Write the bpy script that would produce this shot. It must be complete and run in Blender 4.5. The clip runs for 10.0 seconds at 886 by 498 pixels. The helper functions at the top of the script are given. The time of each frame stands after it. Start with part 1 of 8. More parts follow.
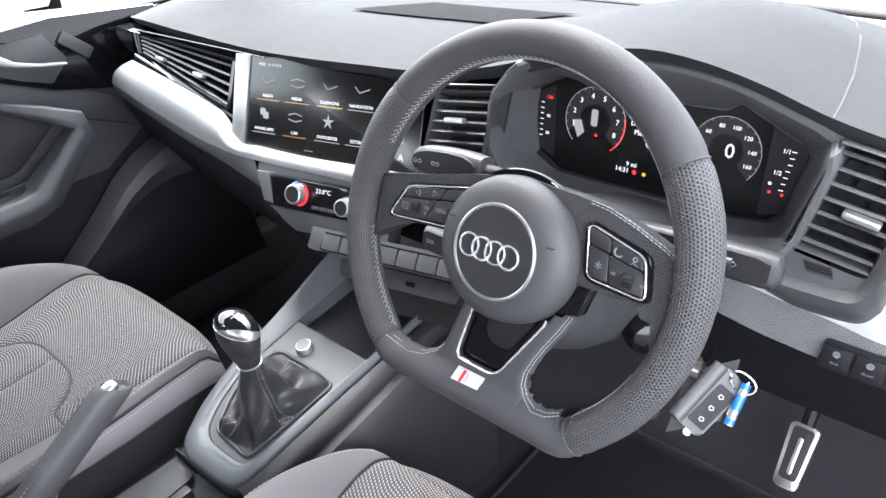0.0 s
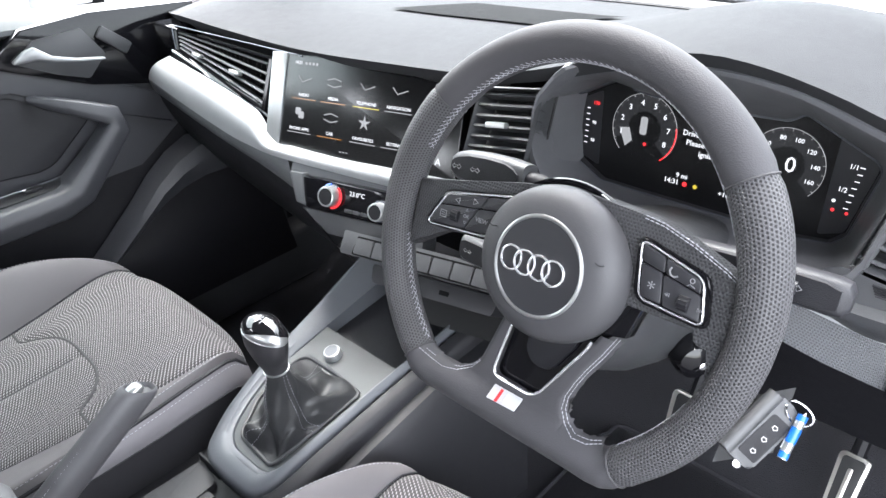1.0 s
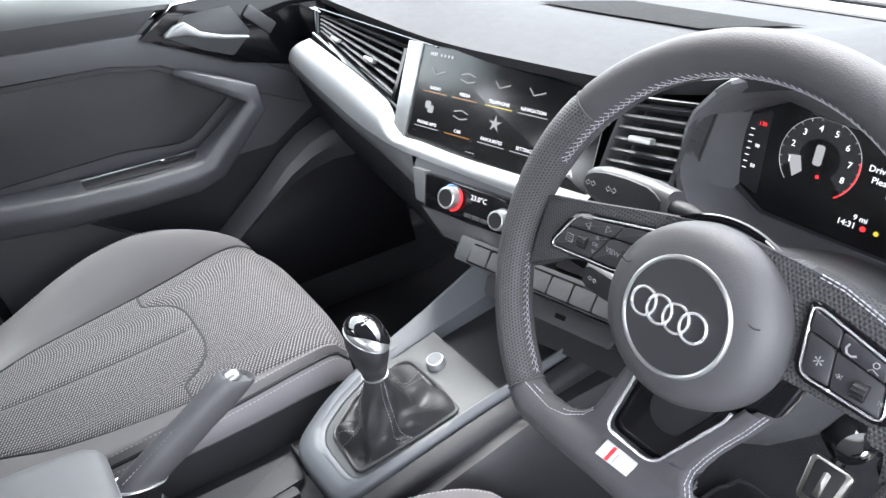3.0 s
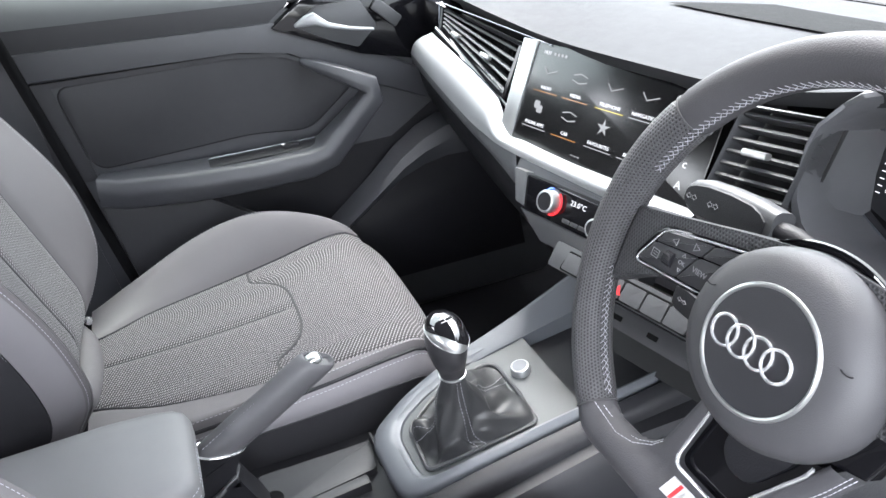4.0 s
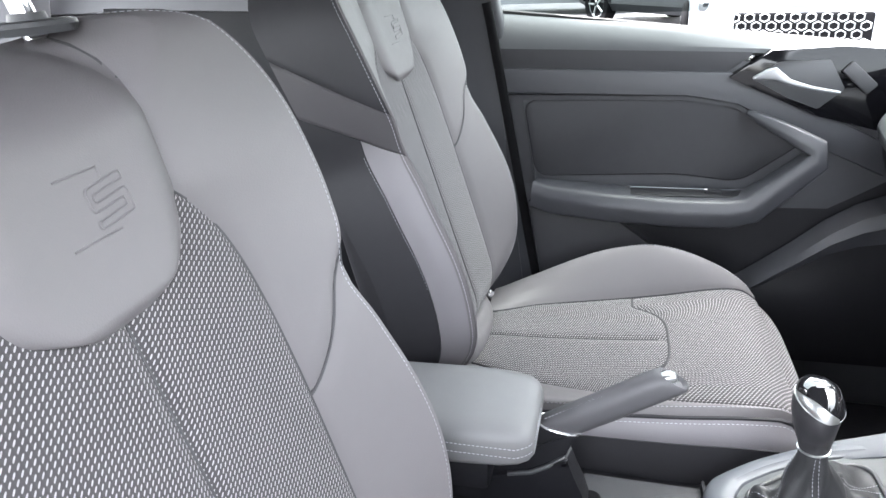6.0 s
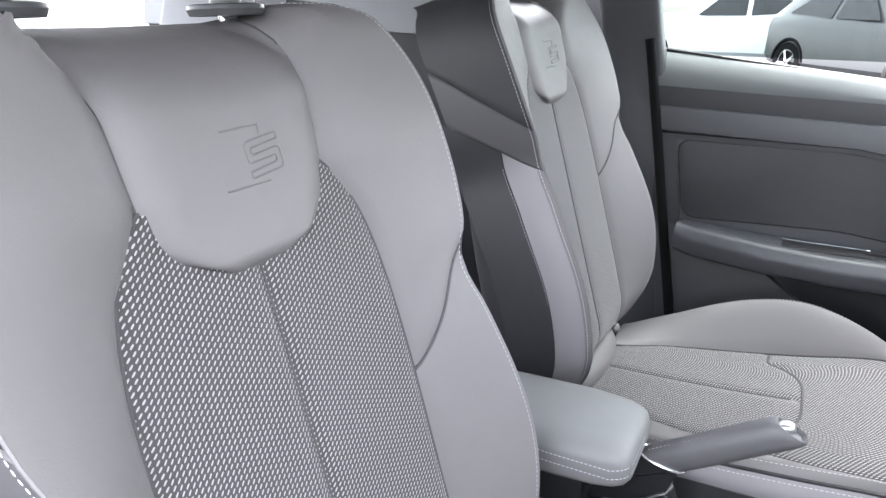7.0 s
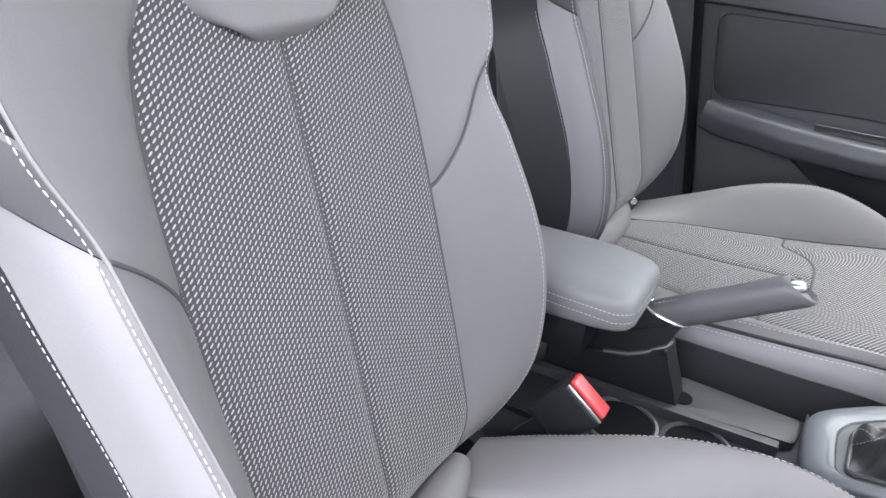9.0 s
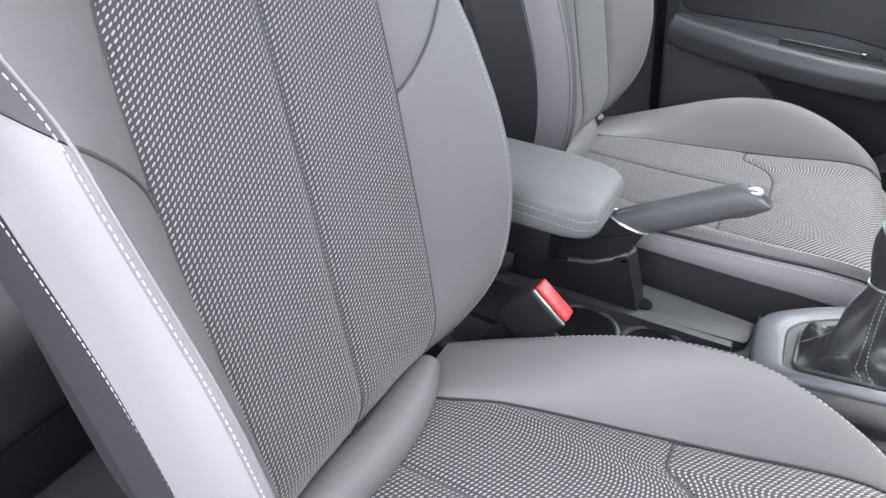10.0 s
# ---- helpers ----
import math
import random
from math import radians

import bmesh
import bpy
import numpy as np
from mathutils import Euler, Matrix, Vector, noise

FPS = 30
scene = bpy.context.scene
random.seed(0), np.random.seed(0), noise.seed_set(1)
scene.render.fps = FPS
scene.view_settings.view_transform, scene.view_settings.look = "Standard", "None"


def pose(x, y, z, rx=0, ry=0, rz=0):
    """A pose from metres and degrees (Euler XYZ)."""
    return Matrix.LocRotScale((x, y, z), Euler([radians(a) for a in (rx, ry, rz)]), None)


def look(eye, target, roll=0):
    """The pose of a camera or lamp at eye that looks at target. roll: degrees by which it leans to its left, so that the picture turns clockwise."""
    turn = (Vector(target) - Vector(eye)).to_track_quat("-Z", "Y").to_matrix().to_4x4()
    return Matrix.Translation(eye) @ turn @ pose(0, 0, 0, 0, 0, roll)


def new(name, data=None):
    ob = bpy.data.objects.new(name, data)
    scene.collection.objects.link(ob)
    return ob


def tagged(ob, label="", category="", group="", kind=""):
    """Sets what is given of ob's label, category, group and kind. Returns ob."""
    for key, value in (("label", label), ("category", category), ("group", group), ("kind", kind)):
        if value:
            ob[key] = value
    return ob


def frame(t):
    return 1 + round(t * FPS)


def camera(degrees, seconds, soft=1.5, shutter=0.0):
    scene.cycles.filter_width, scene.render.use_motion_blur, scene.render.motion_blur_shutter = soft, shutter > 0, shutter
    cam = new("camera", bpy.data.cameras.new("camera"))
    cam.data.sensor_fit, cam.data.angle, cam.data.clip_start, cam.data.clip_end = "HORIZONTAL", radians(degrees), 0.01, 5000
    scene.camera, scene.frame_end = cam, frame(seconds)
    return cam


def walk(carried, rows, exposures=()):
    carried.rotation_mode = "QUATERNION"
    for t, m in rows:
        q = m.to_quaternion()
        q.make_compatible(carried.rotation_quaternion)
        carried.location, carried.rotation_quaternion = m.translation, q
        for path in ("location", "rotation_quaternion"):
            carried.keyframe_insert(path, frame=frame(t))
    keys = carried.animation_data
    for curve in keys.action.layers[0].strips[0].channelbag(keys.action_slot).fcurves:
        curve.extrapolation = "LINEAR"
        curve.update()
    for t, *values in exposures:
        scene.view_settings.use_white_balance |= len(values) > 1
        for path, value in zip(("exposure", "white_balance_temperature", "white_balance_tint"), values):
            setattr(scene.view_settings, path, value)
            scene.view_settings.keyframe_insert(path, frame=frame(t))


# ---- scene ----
cam = camera(64.5, 10.0)
PATH = [
    (0, (0.6731, -0.3940, 1.2152), (-0.2121, 0.5376, 0.4415), -4.85),
    (0.5, (0.6578, -0.3840, 1.2089), (-0.2478, 0.5345, 0.4431), -4.51),
    (1, (0.6446, -0.3770, 1.2054), (-0.2869, 0.5157, 0.4404), -4.45),
    (1.5, (0.6305, -0.3740, 1.2031), (-0.3332, 0.4865, 0.4409), -4.17),
    (2, (0.6122, -0.3660, 1.1978), (-0.3848, 0.4551, 0.4352), -3.88),
    (3.5, (0.5948, -0.3090, 1.1886), (-0.5587, 0.2803, 0.4322), -4.25),
    (4, (0.6005, -0.2880, 1.1803), (-0.6185, 0.1704, 0.4361), -4.54),
    (4.5, (0.6141, -0.2740, 1.1707), (-0.6656, 0.0223, 0.4464), -4.46),
    (5, (0.6437, -0.2740, 1.1614), (-0.6886, -0.1795, 0.4787), -4.40),
    (5.5, (0.6644, -0.2870, 1.1545), (-0.6902, -0.4145, 0.5231), -3.74),
    (6, (0.6760, -0.2870, 1.1450), (-0.6655, -0.6291, 0.5676), -2.52),
    (6.2, (0.6837, -0.2730, 1.1377), (-0.6445, -0.6990, 0.5860), -2.06),
    (7.5, (0.7122, -0.2450, 1.1034), (-0.5176, -0.9441, 0.6045), 1.93),
    (8, (0.7112, -0.2460, 1.0804), (-0.4981, -0.9396, 0.5268), 3.06),
    (8.5, (0.7153, -0.2460, 1.0592), (-0.4795, -0.9096, 0.4411), 4.06),
    (9, (0.7226, -0.2400, 1.0439), (-0.4554, -0.8610, 0.3536), 4.94),
    (9.5, (0.7304, -0.2320, 1.0375), (-0.4296, -0.8035, 0.2774), 5.61),
    (10, (0.7381, -0.2270, 1.0312), (-0.4086, -0.7467, 0.2157), 5.96),
]
walk(cam, [(t, look(eye, target, roll)) for t, eye, target, roll in PATH], ((0, 4.91), (2.0, 4.97), (4.0, 5.10), (5.5, 5.21), (6.2, 5.27), (7.5, 5.17), (9.0, 5.05), (10, 4.99)))

# ---------------------------------------------------------------- light
world = bpy.data.worlds.new("overcast_sky")
scene.world = world
world.use_nodes = True
wn = world.node_tree
sky = wn.nodes.new("ShaderNodeTexSky")
sky.sky_type, sky.sun_disc = "NISHITA", False
sky.sun_elevation, sky.sun_rotation = radians(70), radians(-60)
sky.air_density, sky.dust_density, sky.ozone_density = 1.0, 4.0, 1.5
soft_sky = wn.nodes.new("ShaderNodeHueSaturation")
soft_sky.inputs["Saturation"].default_value = 0.24
wn.links.new(sky.outputs[0], soft_sky.inputs["Color"])
wn.links.new(soft_sky.outputs[0], wn.nodes["Background"].inputs[0])
wn.nodes["Background"].inputs[1].default_value = 0.15
sun = new("sun", bpy.data.lights.new("sun", "SUN"))
sun.data.energy, sun.data.angle, sun.data.color = 0.12, radians(60), (1.0, 0.96, 0.97)
sun.matrix_world = look((-2.96, 1.71, 10.4), (0, 0, 1))

# ---------------------------------------------------------------- materials


class Mat:
    """A node material with a Principled shader and short helpers."""

    def __init__(self, name, colour, rough=0.5, metal=0.0, spec=0.5):
        self.m = bpy.data.materials.new(name)
        self.m.use_nodes = True
        self.t = self.m.node_tree
        self.b = self.t.nodes["Principled BSDF"]
        self.b.inputs["Base Color"].default_value = (*colour, 1)
        self.b.inputs["Roughness"].default_value = rough
        self.b.inputs["Metallic"].default_value = metal
        self.b.inputs["Specular IOR Level"].default_value = spec
        self.colour, self.rough = colour, rough

    def node(self, kind, **values):
        n = self.t.nodes.new(kind)
        for key, value in values.items():
            n.inputs[key.replace("_", " ")].default_value = value
        return n

    def link(self, a, b):
        self.t.links.new(a, b)

    def math(self, op, a, b=None, c=None):
        n = self.t.nodes.new("ShaderNodeMath")
        n.operation = op
        for i, v in enumerate((a, b, c)):
            if v is None:
                continue
            if hasattr(v, "is_linked"):
                self.link(v, n.inputs[i])
            else:
                n.inputs[i].default_value = v
        return n.outputs[0]

    def coords(self, which="Object"):
        return self.t.nodes.new("ShaderNodeTexCoord").outputs[which]

    def noise(self, scale, detail=3.0, which="Object"):
        n = self.node("ShaderNodeTexNoise", Scale=scale, Detail=detail)
        self.link(self.coords(which), n.inputs["Vector"])
        return n.outputs["Fac"]

    def vary(self, fac, dark, light):
        """Base colour between two tones of the material by fac."""
        mix = self.t.nodes.new("ShaderNodeMix")
        mix.data_type = "RGBA"
        self.link(fac, mix.inputs["Factor"])
        mix.inputs["A"].default_value, mix.inputs["B"].default_value = (*dark, 1), (*light, 1)
        self.link(mix.outputs["Result"], self.b.inputs["Base Color"])
        return mix

    def roughen(self, fac, low, high):
        n = self.node("ShaderNodeMapRange", To_Min=low, To_Max=high)
        self.link(fac, n.inputs["Value"])
        self.link(n.outputs[0], self.b.inputs["Roughness"])

    def bump(self, height, depth, strength=1.0, after=None):
        n = self.node("ShaderNodeBump", Strength=strength, Distance=depth)
        self.link(height, n.inputs["Height"])
        if after:
            self.link(after.outputs[0], n.inputs["Normal"])
        self.link(n.outputs[0], self.b.inputs["Normal"])
        return n


def scaled(c, k):
    return tuple(min(1, v * k) for v in c)


def grained(name, colour, rough, grain=700.0, depth=0.0004, spec=0.5, spread=0.12, creases=0.12):
    """Leather or moulded plastic: fine cells, soft blotches, uneven gloss."""
    m = Mat(name, colour, rough, 0, spec)
    v = m.node("ShaderNodeTexVoronoi", Scale=grain)
    m.link(m.coords(), v.inputs["Vector"])
    first = m.bump(v.outputs["Distance"], depth, 0.5)
    blot = m.noise(9.0, 4.0)
    m.vary(blot, scaled(colour, 1 - spread), scaled(colour, 1 + spread))
    m.bump(m.noise(45.0, 2.0), 0.0012, creases, first)
    m.roughen(m.noise(60.0, 3.0), rough - 0.06, rough + 0.06)
    return m.m


def plain(name, colour, rough=0.4, metal=0.0, spec=0.5):
    m = Mat(name, colour, rough, metal, spec)
    n = m.noise(35.0, 4.0)
    m.roughen(n, max(0.0, rough - 0.04), rough + 0.05)
    m.vary(m.noise(14.0, 3.0), scaled(colour, 0.93), scaled(colour, 1.05))
    return m.m


def woven(name, dark, light, pu=0.0044, pv=0.0043):
    """Woven seat cloth: slanted pale flecks in staggered columns on a dark ground; UV in metres."""
    m = Mat(name, dark, 0.8, 0, 0.3)
    sep = m.t.nodes.new("ShaderNodeSeparateXYZ")
    m.link(m.coords("UV"), sep.inputs[0])
    wob = m.math("MULTIPLY", m.math("SUBTRACT", m.noise(150.0, 2.0), 0.5), 0.14)
    u = m.math("ADD", m.math("DIVIDE", sep.outputs[0], pu), wob)
    col = m.math("FLOOR", u)
    stag = m.math("MULTIPLY", m.math("MODULO", m.math("ADD", col, 1000.0), 2.0), 0.5)
    v = m.math("ADD", m.math("DIVIDE", sep.outputs[1], pv), stag)
    fu = m.math("SUBTRACT", m.math("FRACT", u), 0.5)
    fv = m.math("SUBTRACT", m.math("FRACT", v), 0.5)
    # each fleck is a short bar lying about 40 degrees to the row
    along = m.math("SUBTRACT", m.math("MULTIPLY", fu, 0.74 * pu / 0.001), m.math("MULTIPLY", fv, 0.67 * pv / 0.001))
    across = m.math("ADD", m.math("MULTIPLY", fv, 0.74 * pv / 0.001), m.math("MULTIPLY", fu, 0.67 * pu / 0.001))
    a = m.math("POWER", m.math("DIVIDE", m.math("ABSOLUTE", along), 1.85), 2.6)
    b = m.math("POWER", m.math("DIVIDE", m.math("ABSOLUTE", across), 0.62), 2.6)
    r = m.math("ADD", a, b)
    fleck = m.node("ShaderNodeMapRange", From_Min=1.25, From_Max=0.6, To_Min=0.0, To_Max=1.0)
    m.link(r, fleck.inputs["Value"])
    tone = m.math("MULTIPLY", fleck.outputs[0], m.math("ADD", 0.72, m.math("MULTIPLY", m.noise(320.0, 2.0), 0.5)))
    m.vary(tone, dark, light)
    ribs = m.math("COSINE", m.math("MULTIPLY", u, 2 * math.pi))
    first = m.bump(fleck.outputs[0], 0.0009, 0.7)
    m.bump(ribs, 0.0005, 0.35, first)
    m.b.inputs["Sheen Weight"].default_value = 0.15
    return m.m


def dotted(name, colour, rough, metal, pitch, depth, which="UV", dip=True, tone=0.75, row_axis=1):
    """A surface with a regular staggered grid of small dimples or studs; UV in metres."""
    m = Mat(name, colour, rough, metal, 0.25)
    sep = m.t.nodes.new("ShaderNodeSeparateXYZ")
    m.link(m.coords(which), sep.inputs[0])
    v = m.math("DIVIDE", sep.outputs[row_axis], pitch * 0.87)
    row = m.math("FLOOR", v)
    stag = m.math("MULTIPLY", m.math("MODULO", m.math("ADD", row, 1000.0), 2.0), 0.5)
    u = m.math("ADD", m.math("DIVIDE", sep.outputs[0], pitch), stag)
    fu = m.math("SUBTRACT", m.math("FRACT", u), 0.5)
    fv = m.math("SUBTRACT", m.math("FRACT", v), 0.5)
    d = m.math("SQRT", m.math("ADD", m.math("MULTIPLY", fu, fu), m.math("MULTIPLY", fv, fv)))
    dot = m.node("ShaderNodeMapRange", From_Min=0.42, From_Max=0.18, To_Min=0.0, To_Max=1.0)
    m.link(d, dot.inputs["Value"])
    m.vary(dot.outputs[0], colour, scaled(colour, tone))
    m.bump(dot.outputs[0], -depth if dip else depth, 0.9)
    m.roughen(m.noise(40.0), rough - 0.04, rough + 0.06)
    return m.m


def glow(name, colour, strength, base=(0.005, 0.005, 0.006)):
    m = Mat(name, base, 0.2)
    m.b.inputs["Emission Color"].default_value = (*colour, 1)
    m.b.inputs["Emission Strength"].default_value = strength
    return m.m


def clear_glass(name, tint=(0.93, 0.96, 0.95)):
    m = Mat(name, tint, 0.0)
    out = m.t.nodes["Material Output"]
    tr = m.node("ShaderNodeBsdfTransparent")
    tr.inputs[0].default_value = (*tint, 1)
    gl = m.node("ShaderNodeBsdfGlossy", Roughness=0.02)
    fr = m.node("ShaderNodeFresnel", IOR=1.45)
    mix = m.t.nodes.new("ShaderNodeMixShader")
    m.link(fr.outputs[0], mix.inputs[0])
    m.link(tr.outputs[0], mix.inputs[1])
    m.link(gl.outputs[0], mix.inputs[2])
    m.link(mix.outputs[0], out.inputs["Surface"])
    return m.m


LEATHER = grained("seat_leather", (0.105, 0.098, 0.102), 0.55, 800.0, 0.00016, 0.40, 0.08, 0.06)
LEATHER_DARK = grained("seat_side_leather", (0.0190, 0.0185, 0.0215), 0.6, 800.0, 0.0002, 0.35)
# Seat leather at half tone: shade on the shoulder band put into its colour.
LEATHER_SHADED = grained("shaded_shoulder_leather", (0.052, 0.049, 0.053), 0.55, 800.0, 0.00018, 0.36, 0.08, 0.06)
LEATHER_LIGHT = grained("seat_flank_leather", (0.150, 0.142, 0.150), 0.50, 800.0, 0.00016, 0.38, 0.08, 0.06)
CLOTH = woven("woven_cloth", (0.032, 0.0295, 0.0315), (0.285, 0.270, 0.280))
THREAD = plain("pale_thread", (0.34, 0.34, 0.37), 0.75)
CUP = plain("dark_satin_metal", (0.12, 0.127, 0.145), 0.34, 0.7)
SEAM = plain("seam_cord", (0.040, 0.039, 0.042), 0.8)
DASH = grained("dash_soft_plastic", (0.0310, 0.0316, 0.0342), 0.66, 900.0, 0.0003, 0.06)
PLASTIC = grained("grey_plastic", (0.036, 0.037, 0.040), 0.45, 1100.0, 0.0003)
GRILLE = grained("speaker_cover_cloth", (0.0095, 0.0098, 0.0105), 0.8, 700.0, 0.0004, 0.03)
PLASTIC_MID = grained("charcoal_plastic", (0.018, 0.018, 0.021), 0.50, 1000.0, 0.0003, 0.35)
PLASTIC_DARK = grained("dark_plastic", (0.0065, 0.0065, 0.0085), 0.55, 1000.0, 0.0003, 0.28)
# Paler than the door plastic: glancing sky light on the window rail, painted in.
RAIL = grained("door_rail_plastic", (0.080, 0.083, 0.087), 0.60, 900.0, 0.0002, 0.10)
GAP = plain("black_gap_rubber", (0.003, 0.003, 0.0035), 0.9, 0, 0.1)
BRIGHT = plain("bright_silver", (0.66, 0.66, 0.68), 0.24, 0.75)
DOOR_GREY = grained("door_soft_plastic", (0.030, 0.031, 0.036), 0.5, 900.0, 0.0003)
DOOR_INSERT = grained("door_insert_plastic", (0.0160, 0.0160, 0.0195), 0.6, 1300.0, 0.0003)
GLOSS = plain("piano_black", (0.004, 0.004, 0.005), 0.07, 0, 0.30)
SCREEN = plain("screen_glass", (0.0055, 0.0055, 0.006), 0.22, 0, 0.55)
CHROME = plain("chrome", (0.80, 0.80, 0.82), 0.09, 1.0)
SATIN = plain("satin_silver", (0.50, 0.51, 0.51), 0.34, 0.9)
SILVER = plain("silver_trim_paint", (0.43, 0.44, 0.45), 0.36, 0.35)
SILVER_DOT = dotted("silver_honeycomb_trim", (0.150, 0.154, 0.162), 0.38, 0.35, 0.0034, 0.0005, tone=0.6)
CONSOLE = plain("console_silver_grey", (0.078, 0.083, 0.094), 0.50, 0.15)
COWL = grained("cowl_plastic", (0.078, 0.079, 0.085), 0.50, 1100.0, 0.0003, 0.4)
CONSOLE_TOP = grained("console_plate", (0.037, 0.041, 0.043), 0.50, 1200.0, 0.0002)
KNOB_LEATHER = grained("knob_leather", (0.022, 0.0215, 0.024), 0.45, 900.0, 0.0002, 0.35)
GRIP_LEATHER = grained("lever_leather", (0.066, 0.065, 0.070), 0.50, 800.0, 0.0002, 0.4)
WHEEL_LEATHER = grained("wheel_leather", (0.050, 0.049, 0.053), 0.58, 900.0, 0.0003, 0.18)
AIRBAG = grained("airbag_plastic", (0.046, 0.0455, 0.049), 0.52, 1300.0, 0.0002, 0.35)
BUTTON = grained("button_plastic", (0.017, 0.017, 0.020), 0.46, 1500.0, 0.0001, 0.4)
PRINT = plain("pale_print", (0.16, 0.16, 0.17), 0.6)
WHEEL_DOT = dotted("perforated_leather", (0.064, 0.063, 0.067), 0.46, 0, 0.0030, 0.0009, tone=0.24)
WHEEL_DOT_FLAT = dotted("perforated_spoke_leather", (0.044, 0.044, 0.047), 0.46, 0, 0.0029, 0.0005, "Object", tone=0.45, row_axis=2)
BOOT = grained("gear_boot_leather", (0.021, 0.0215, 0.023), 0.45, 600.0, 0.0003, 0.42)
SHINY_BLACK = plain("shiny_black_cap", (0.006, 0.006, 0.007), 0.05, 0, 0.9)
CARPET = grained("carpet", (0.027, 0.027, 0.031), 0.95, 500.0, 0.002, 0.1)
RUBBER = plain("rubber", (0.010, 0.010, 0.011), 0.7)
HEADLINER = grained("headlining_cloth", (0.13, 0.13, 0.138), 0.9, 500.0, 0.0005)
RED = plain("red_button", (0.55, 0.03, 0.035), 0.35)
BLUE = plain("blue_tag", (0.008, 0.09, 0.36), 0.3)
WHITE = plain("white_paint", (0.80, 0.80, 0.80), 0.25)
PALE_BADGE = plain("pale_badge_silver", (0.42, 0.42, 0.43), 0.45, 0.1)
KNURL = plain("button_ring_metal", (0.30, 0.31, 0.32), 0.38, 0.7)
STEEL = plain("brushed_steel", (0.60, 0.58, 0.54), 0.3, 1.0)
GLASS = clear_glass("side_window_glass", (0.275, 0.305, 0.300))
TINTED = clear_glass("tinted_windscreen_glass", (0.50, 0.52, 0.522))
DARK_GLASS = plain("car_window_glass", (0.03, 0.032, 0.035), 0.08, 0, 0.5)
L_WHITE = glow("lit_white", (0.85, 0.88, 0.95), 0.055)
L_DIM = glow("lit_dim_grey", (0.5, 0.52, 0.58), 0.0018)
L_GREY = glow("lit_grey", (0.6, 0.62, 0.66), 0.026)
L_RED = glow("lit_red", (1.0, 0.04, 0.05), 0.06)
L_YELLOW = glow("lit_yellow", (1.0, 0.8, 0.1), 0.03)
L_ORANGE = glow("lit_orange", (1.0, 0.45, 0.12), 0.018)
L_BLUE = glow("lit_blue", (0.1, 0.25, 1.0), 0.08)

# ---------------------------------------------------------------- building tools


def lerp(a, b, t):
    return a + (b - a) * t


def curve_at(keys, t):
    """Smooth value at t from (t, value) rows."""
    if t <= keys[0][0]:
        return keys[0][1]
    for (a, va), (b, vb) in zip(keys, keys[1:]):
        if t <= b:
            i = keys.index((a, va))
            before = keys[i - 1] if i else (a - (b - a), va)
            after = keys[i + 2] if i + 2 < len(keys) else (b + (b - a), vb)
            ma = (vb - before[1]) / (b - before[0]) * (b - a)
            mb = (after[1] - va) / (after[0] - a) * (b - a)
            s = (t - a) / (b - a)
            return (2 * s**3 - 3 * s**2 + 1) * va + (s**3 - 2 * s**2 + s) * ma + (3 * s**2 - 2 * s**3) * vb + (s**3 - s**2) * mb
    return keys[-1][1]


def thing(name, label, category, group="", kind="", at=(0, 0, 0)):
    ob = new(name)
    ob.location = at
    ob.empty_display_size = 0.05
    return tagged(ob, label, category, group, kind)


def base(ob):
    """Where a thing or part has its origin."""
    at = Vector((0, 0, 0))
    while ob:
        at = at + ob.location
        ob = ob.parent
    return at


def part(name, bm, material, parent=None, label="", sharp=38):
    """Links a bmesh as one mesh object under a thing or a part."""
    me = bpy.data.meshes.new(name)
    bm.to_mesh(me)
    bm.free()
    me.polygons.foreach_set("use_smooth", [True] * len(me.polygons))
    me.set_sharp_from_angle(angle=radians(sharp))
    for m in material if isinstance(material, (list, tuple)) else (material,):
        me.materials.append(m)
    me.transform(Matrix.Translation(-base(parent)))
    ob = new(name, me)
    ob.parent = parent
    return tagged(ob, label)


def mesh():
    return bmesh.new()


def box(bm, centre, size, turn=None, bevel=0.0, segs=2):
    m = Matrix.Translation(centre) @ (turn.to_4x4() if turn else Matrix.Identity(4)) @ Matrix.Diagonal((*size, 1))
    made = bmesh.ops.create_cube(bm, size=1, matrix=m)["verts"]
    if bevel:
        edges = list({e for v in made for e in v.link_edges})
        bmesh.ops.bevel(bm, geom=edges, offset=bevel, segments=segs, profile=0.6, affect="EDGES")
    return bm


def frame3(x, y):
    """A rotation whose columns are x, y made square to it, and their normal."""
    x = Vector(x).normalized()
    z = x.cross(Vector(y)).normalized()
    return Matrix((x, z.cross(x), z)).transposed()


def prism(bm, poly, origin, turn, depth, bevel=0.0, segs=2, back=0.0):
    """A plate: poly in the plane of turn's x and y at origin, thickness depth along its z, edges rounded."""
    o, t = Vector(origin), turn
    low = [bm.verts.new(o + t @ Vector((x, y, -back))) for x, y in poly]
    high = [bm.verts.new(o + t @ Vector((x, y, depth))) for x, y in poly]
    area = sum(a[0] * b[1] - b[0] * a[1] for a, b in zip(poly, [*poly[1:], poly[0]]))
    n = len(poly)
    faces = [bm.faces.new(high if area > 0 else high[::-1]), bm.faces.new(low[::-1] if area > 0 else low)]
    for i in range(n):
        j = (i + 1) % n
        q = (low[i], low[j], high[j], high[i])
        faces.append(bm.faces.new(q if area > 0 else q[::-1]))
    if bevel:
        edges = list(faces[0].edges)
        bmesh.ops.bevel(bm, geom=edges, offset=bevel, segments=segs, profile=0.6, affect="EDGES")
    return bm


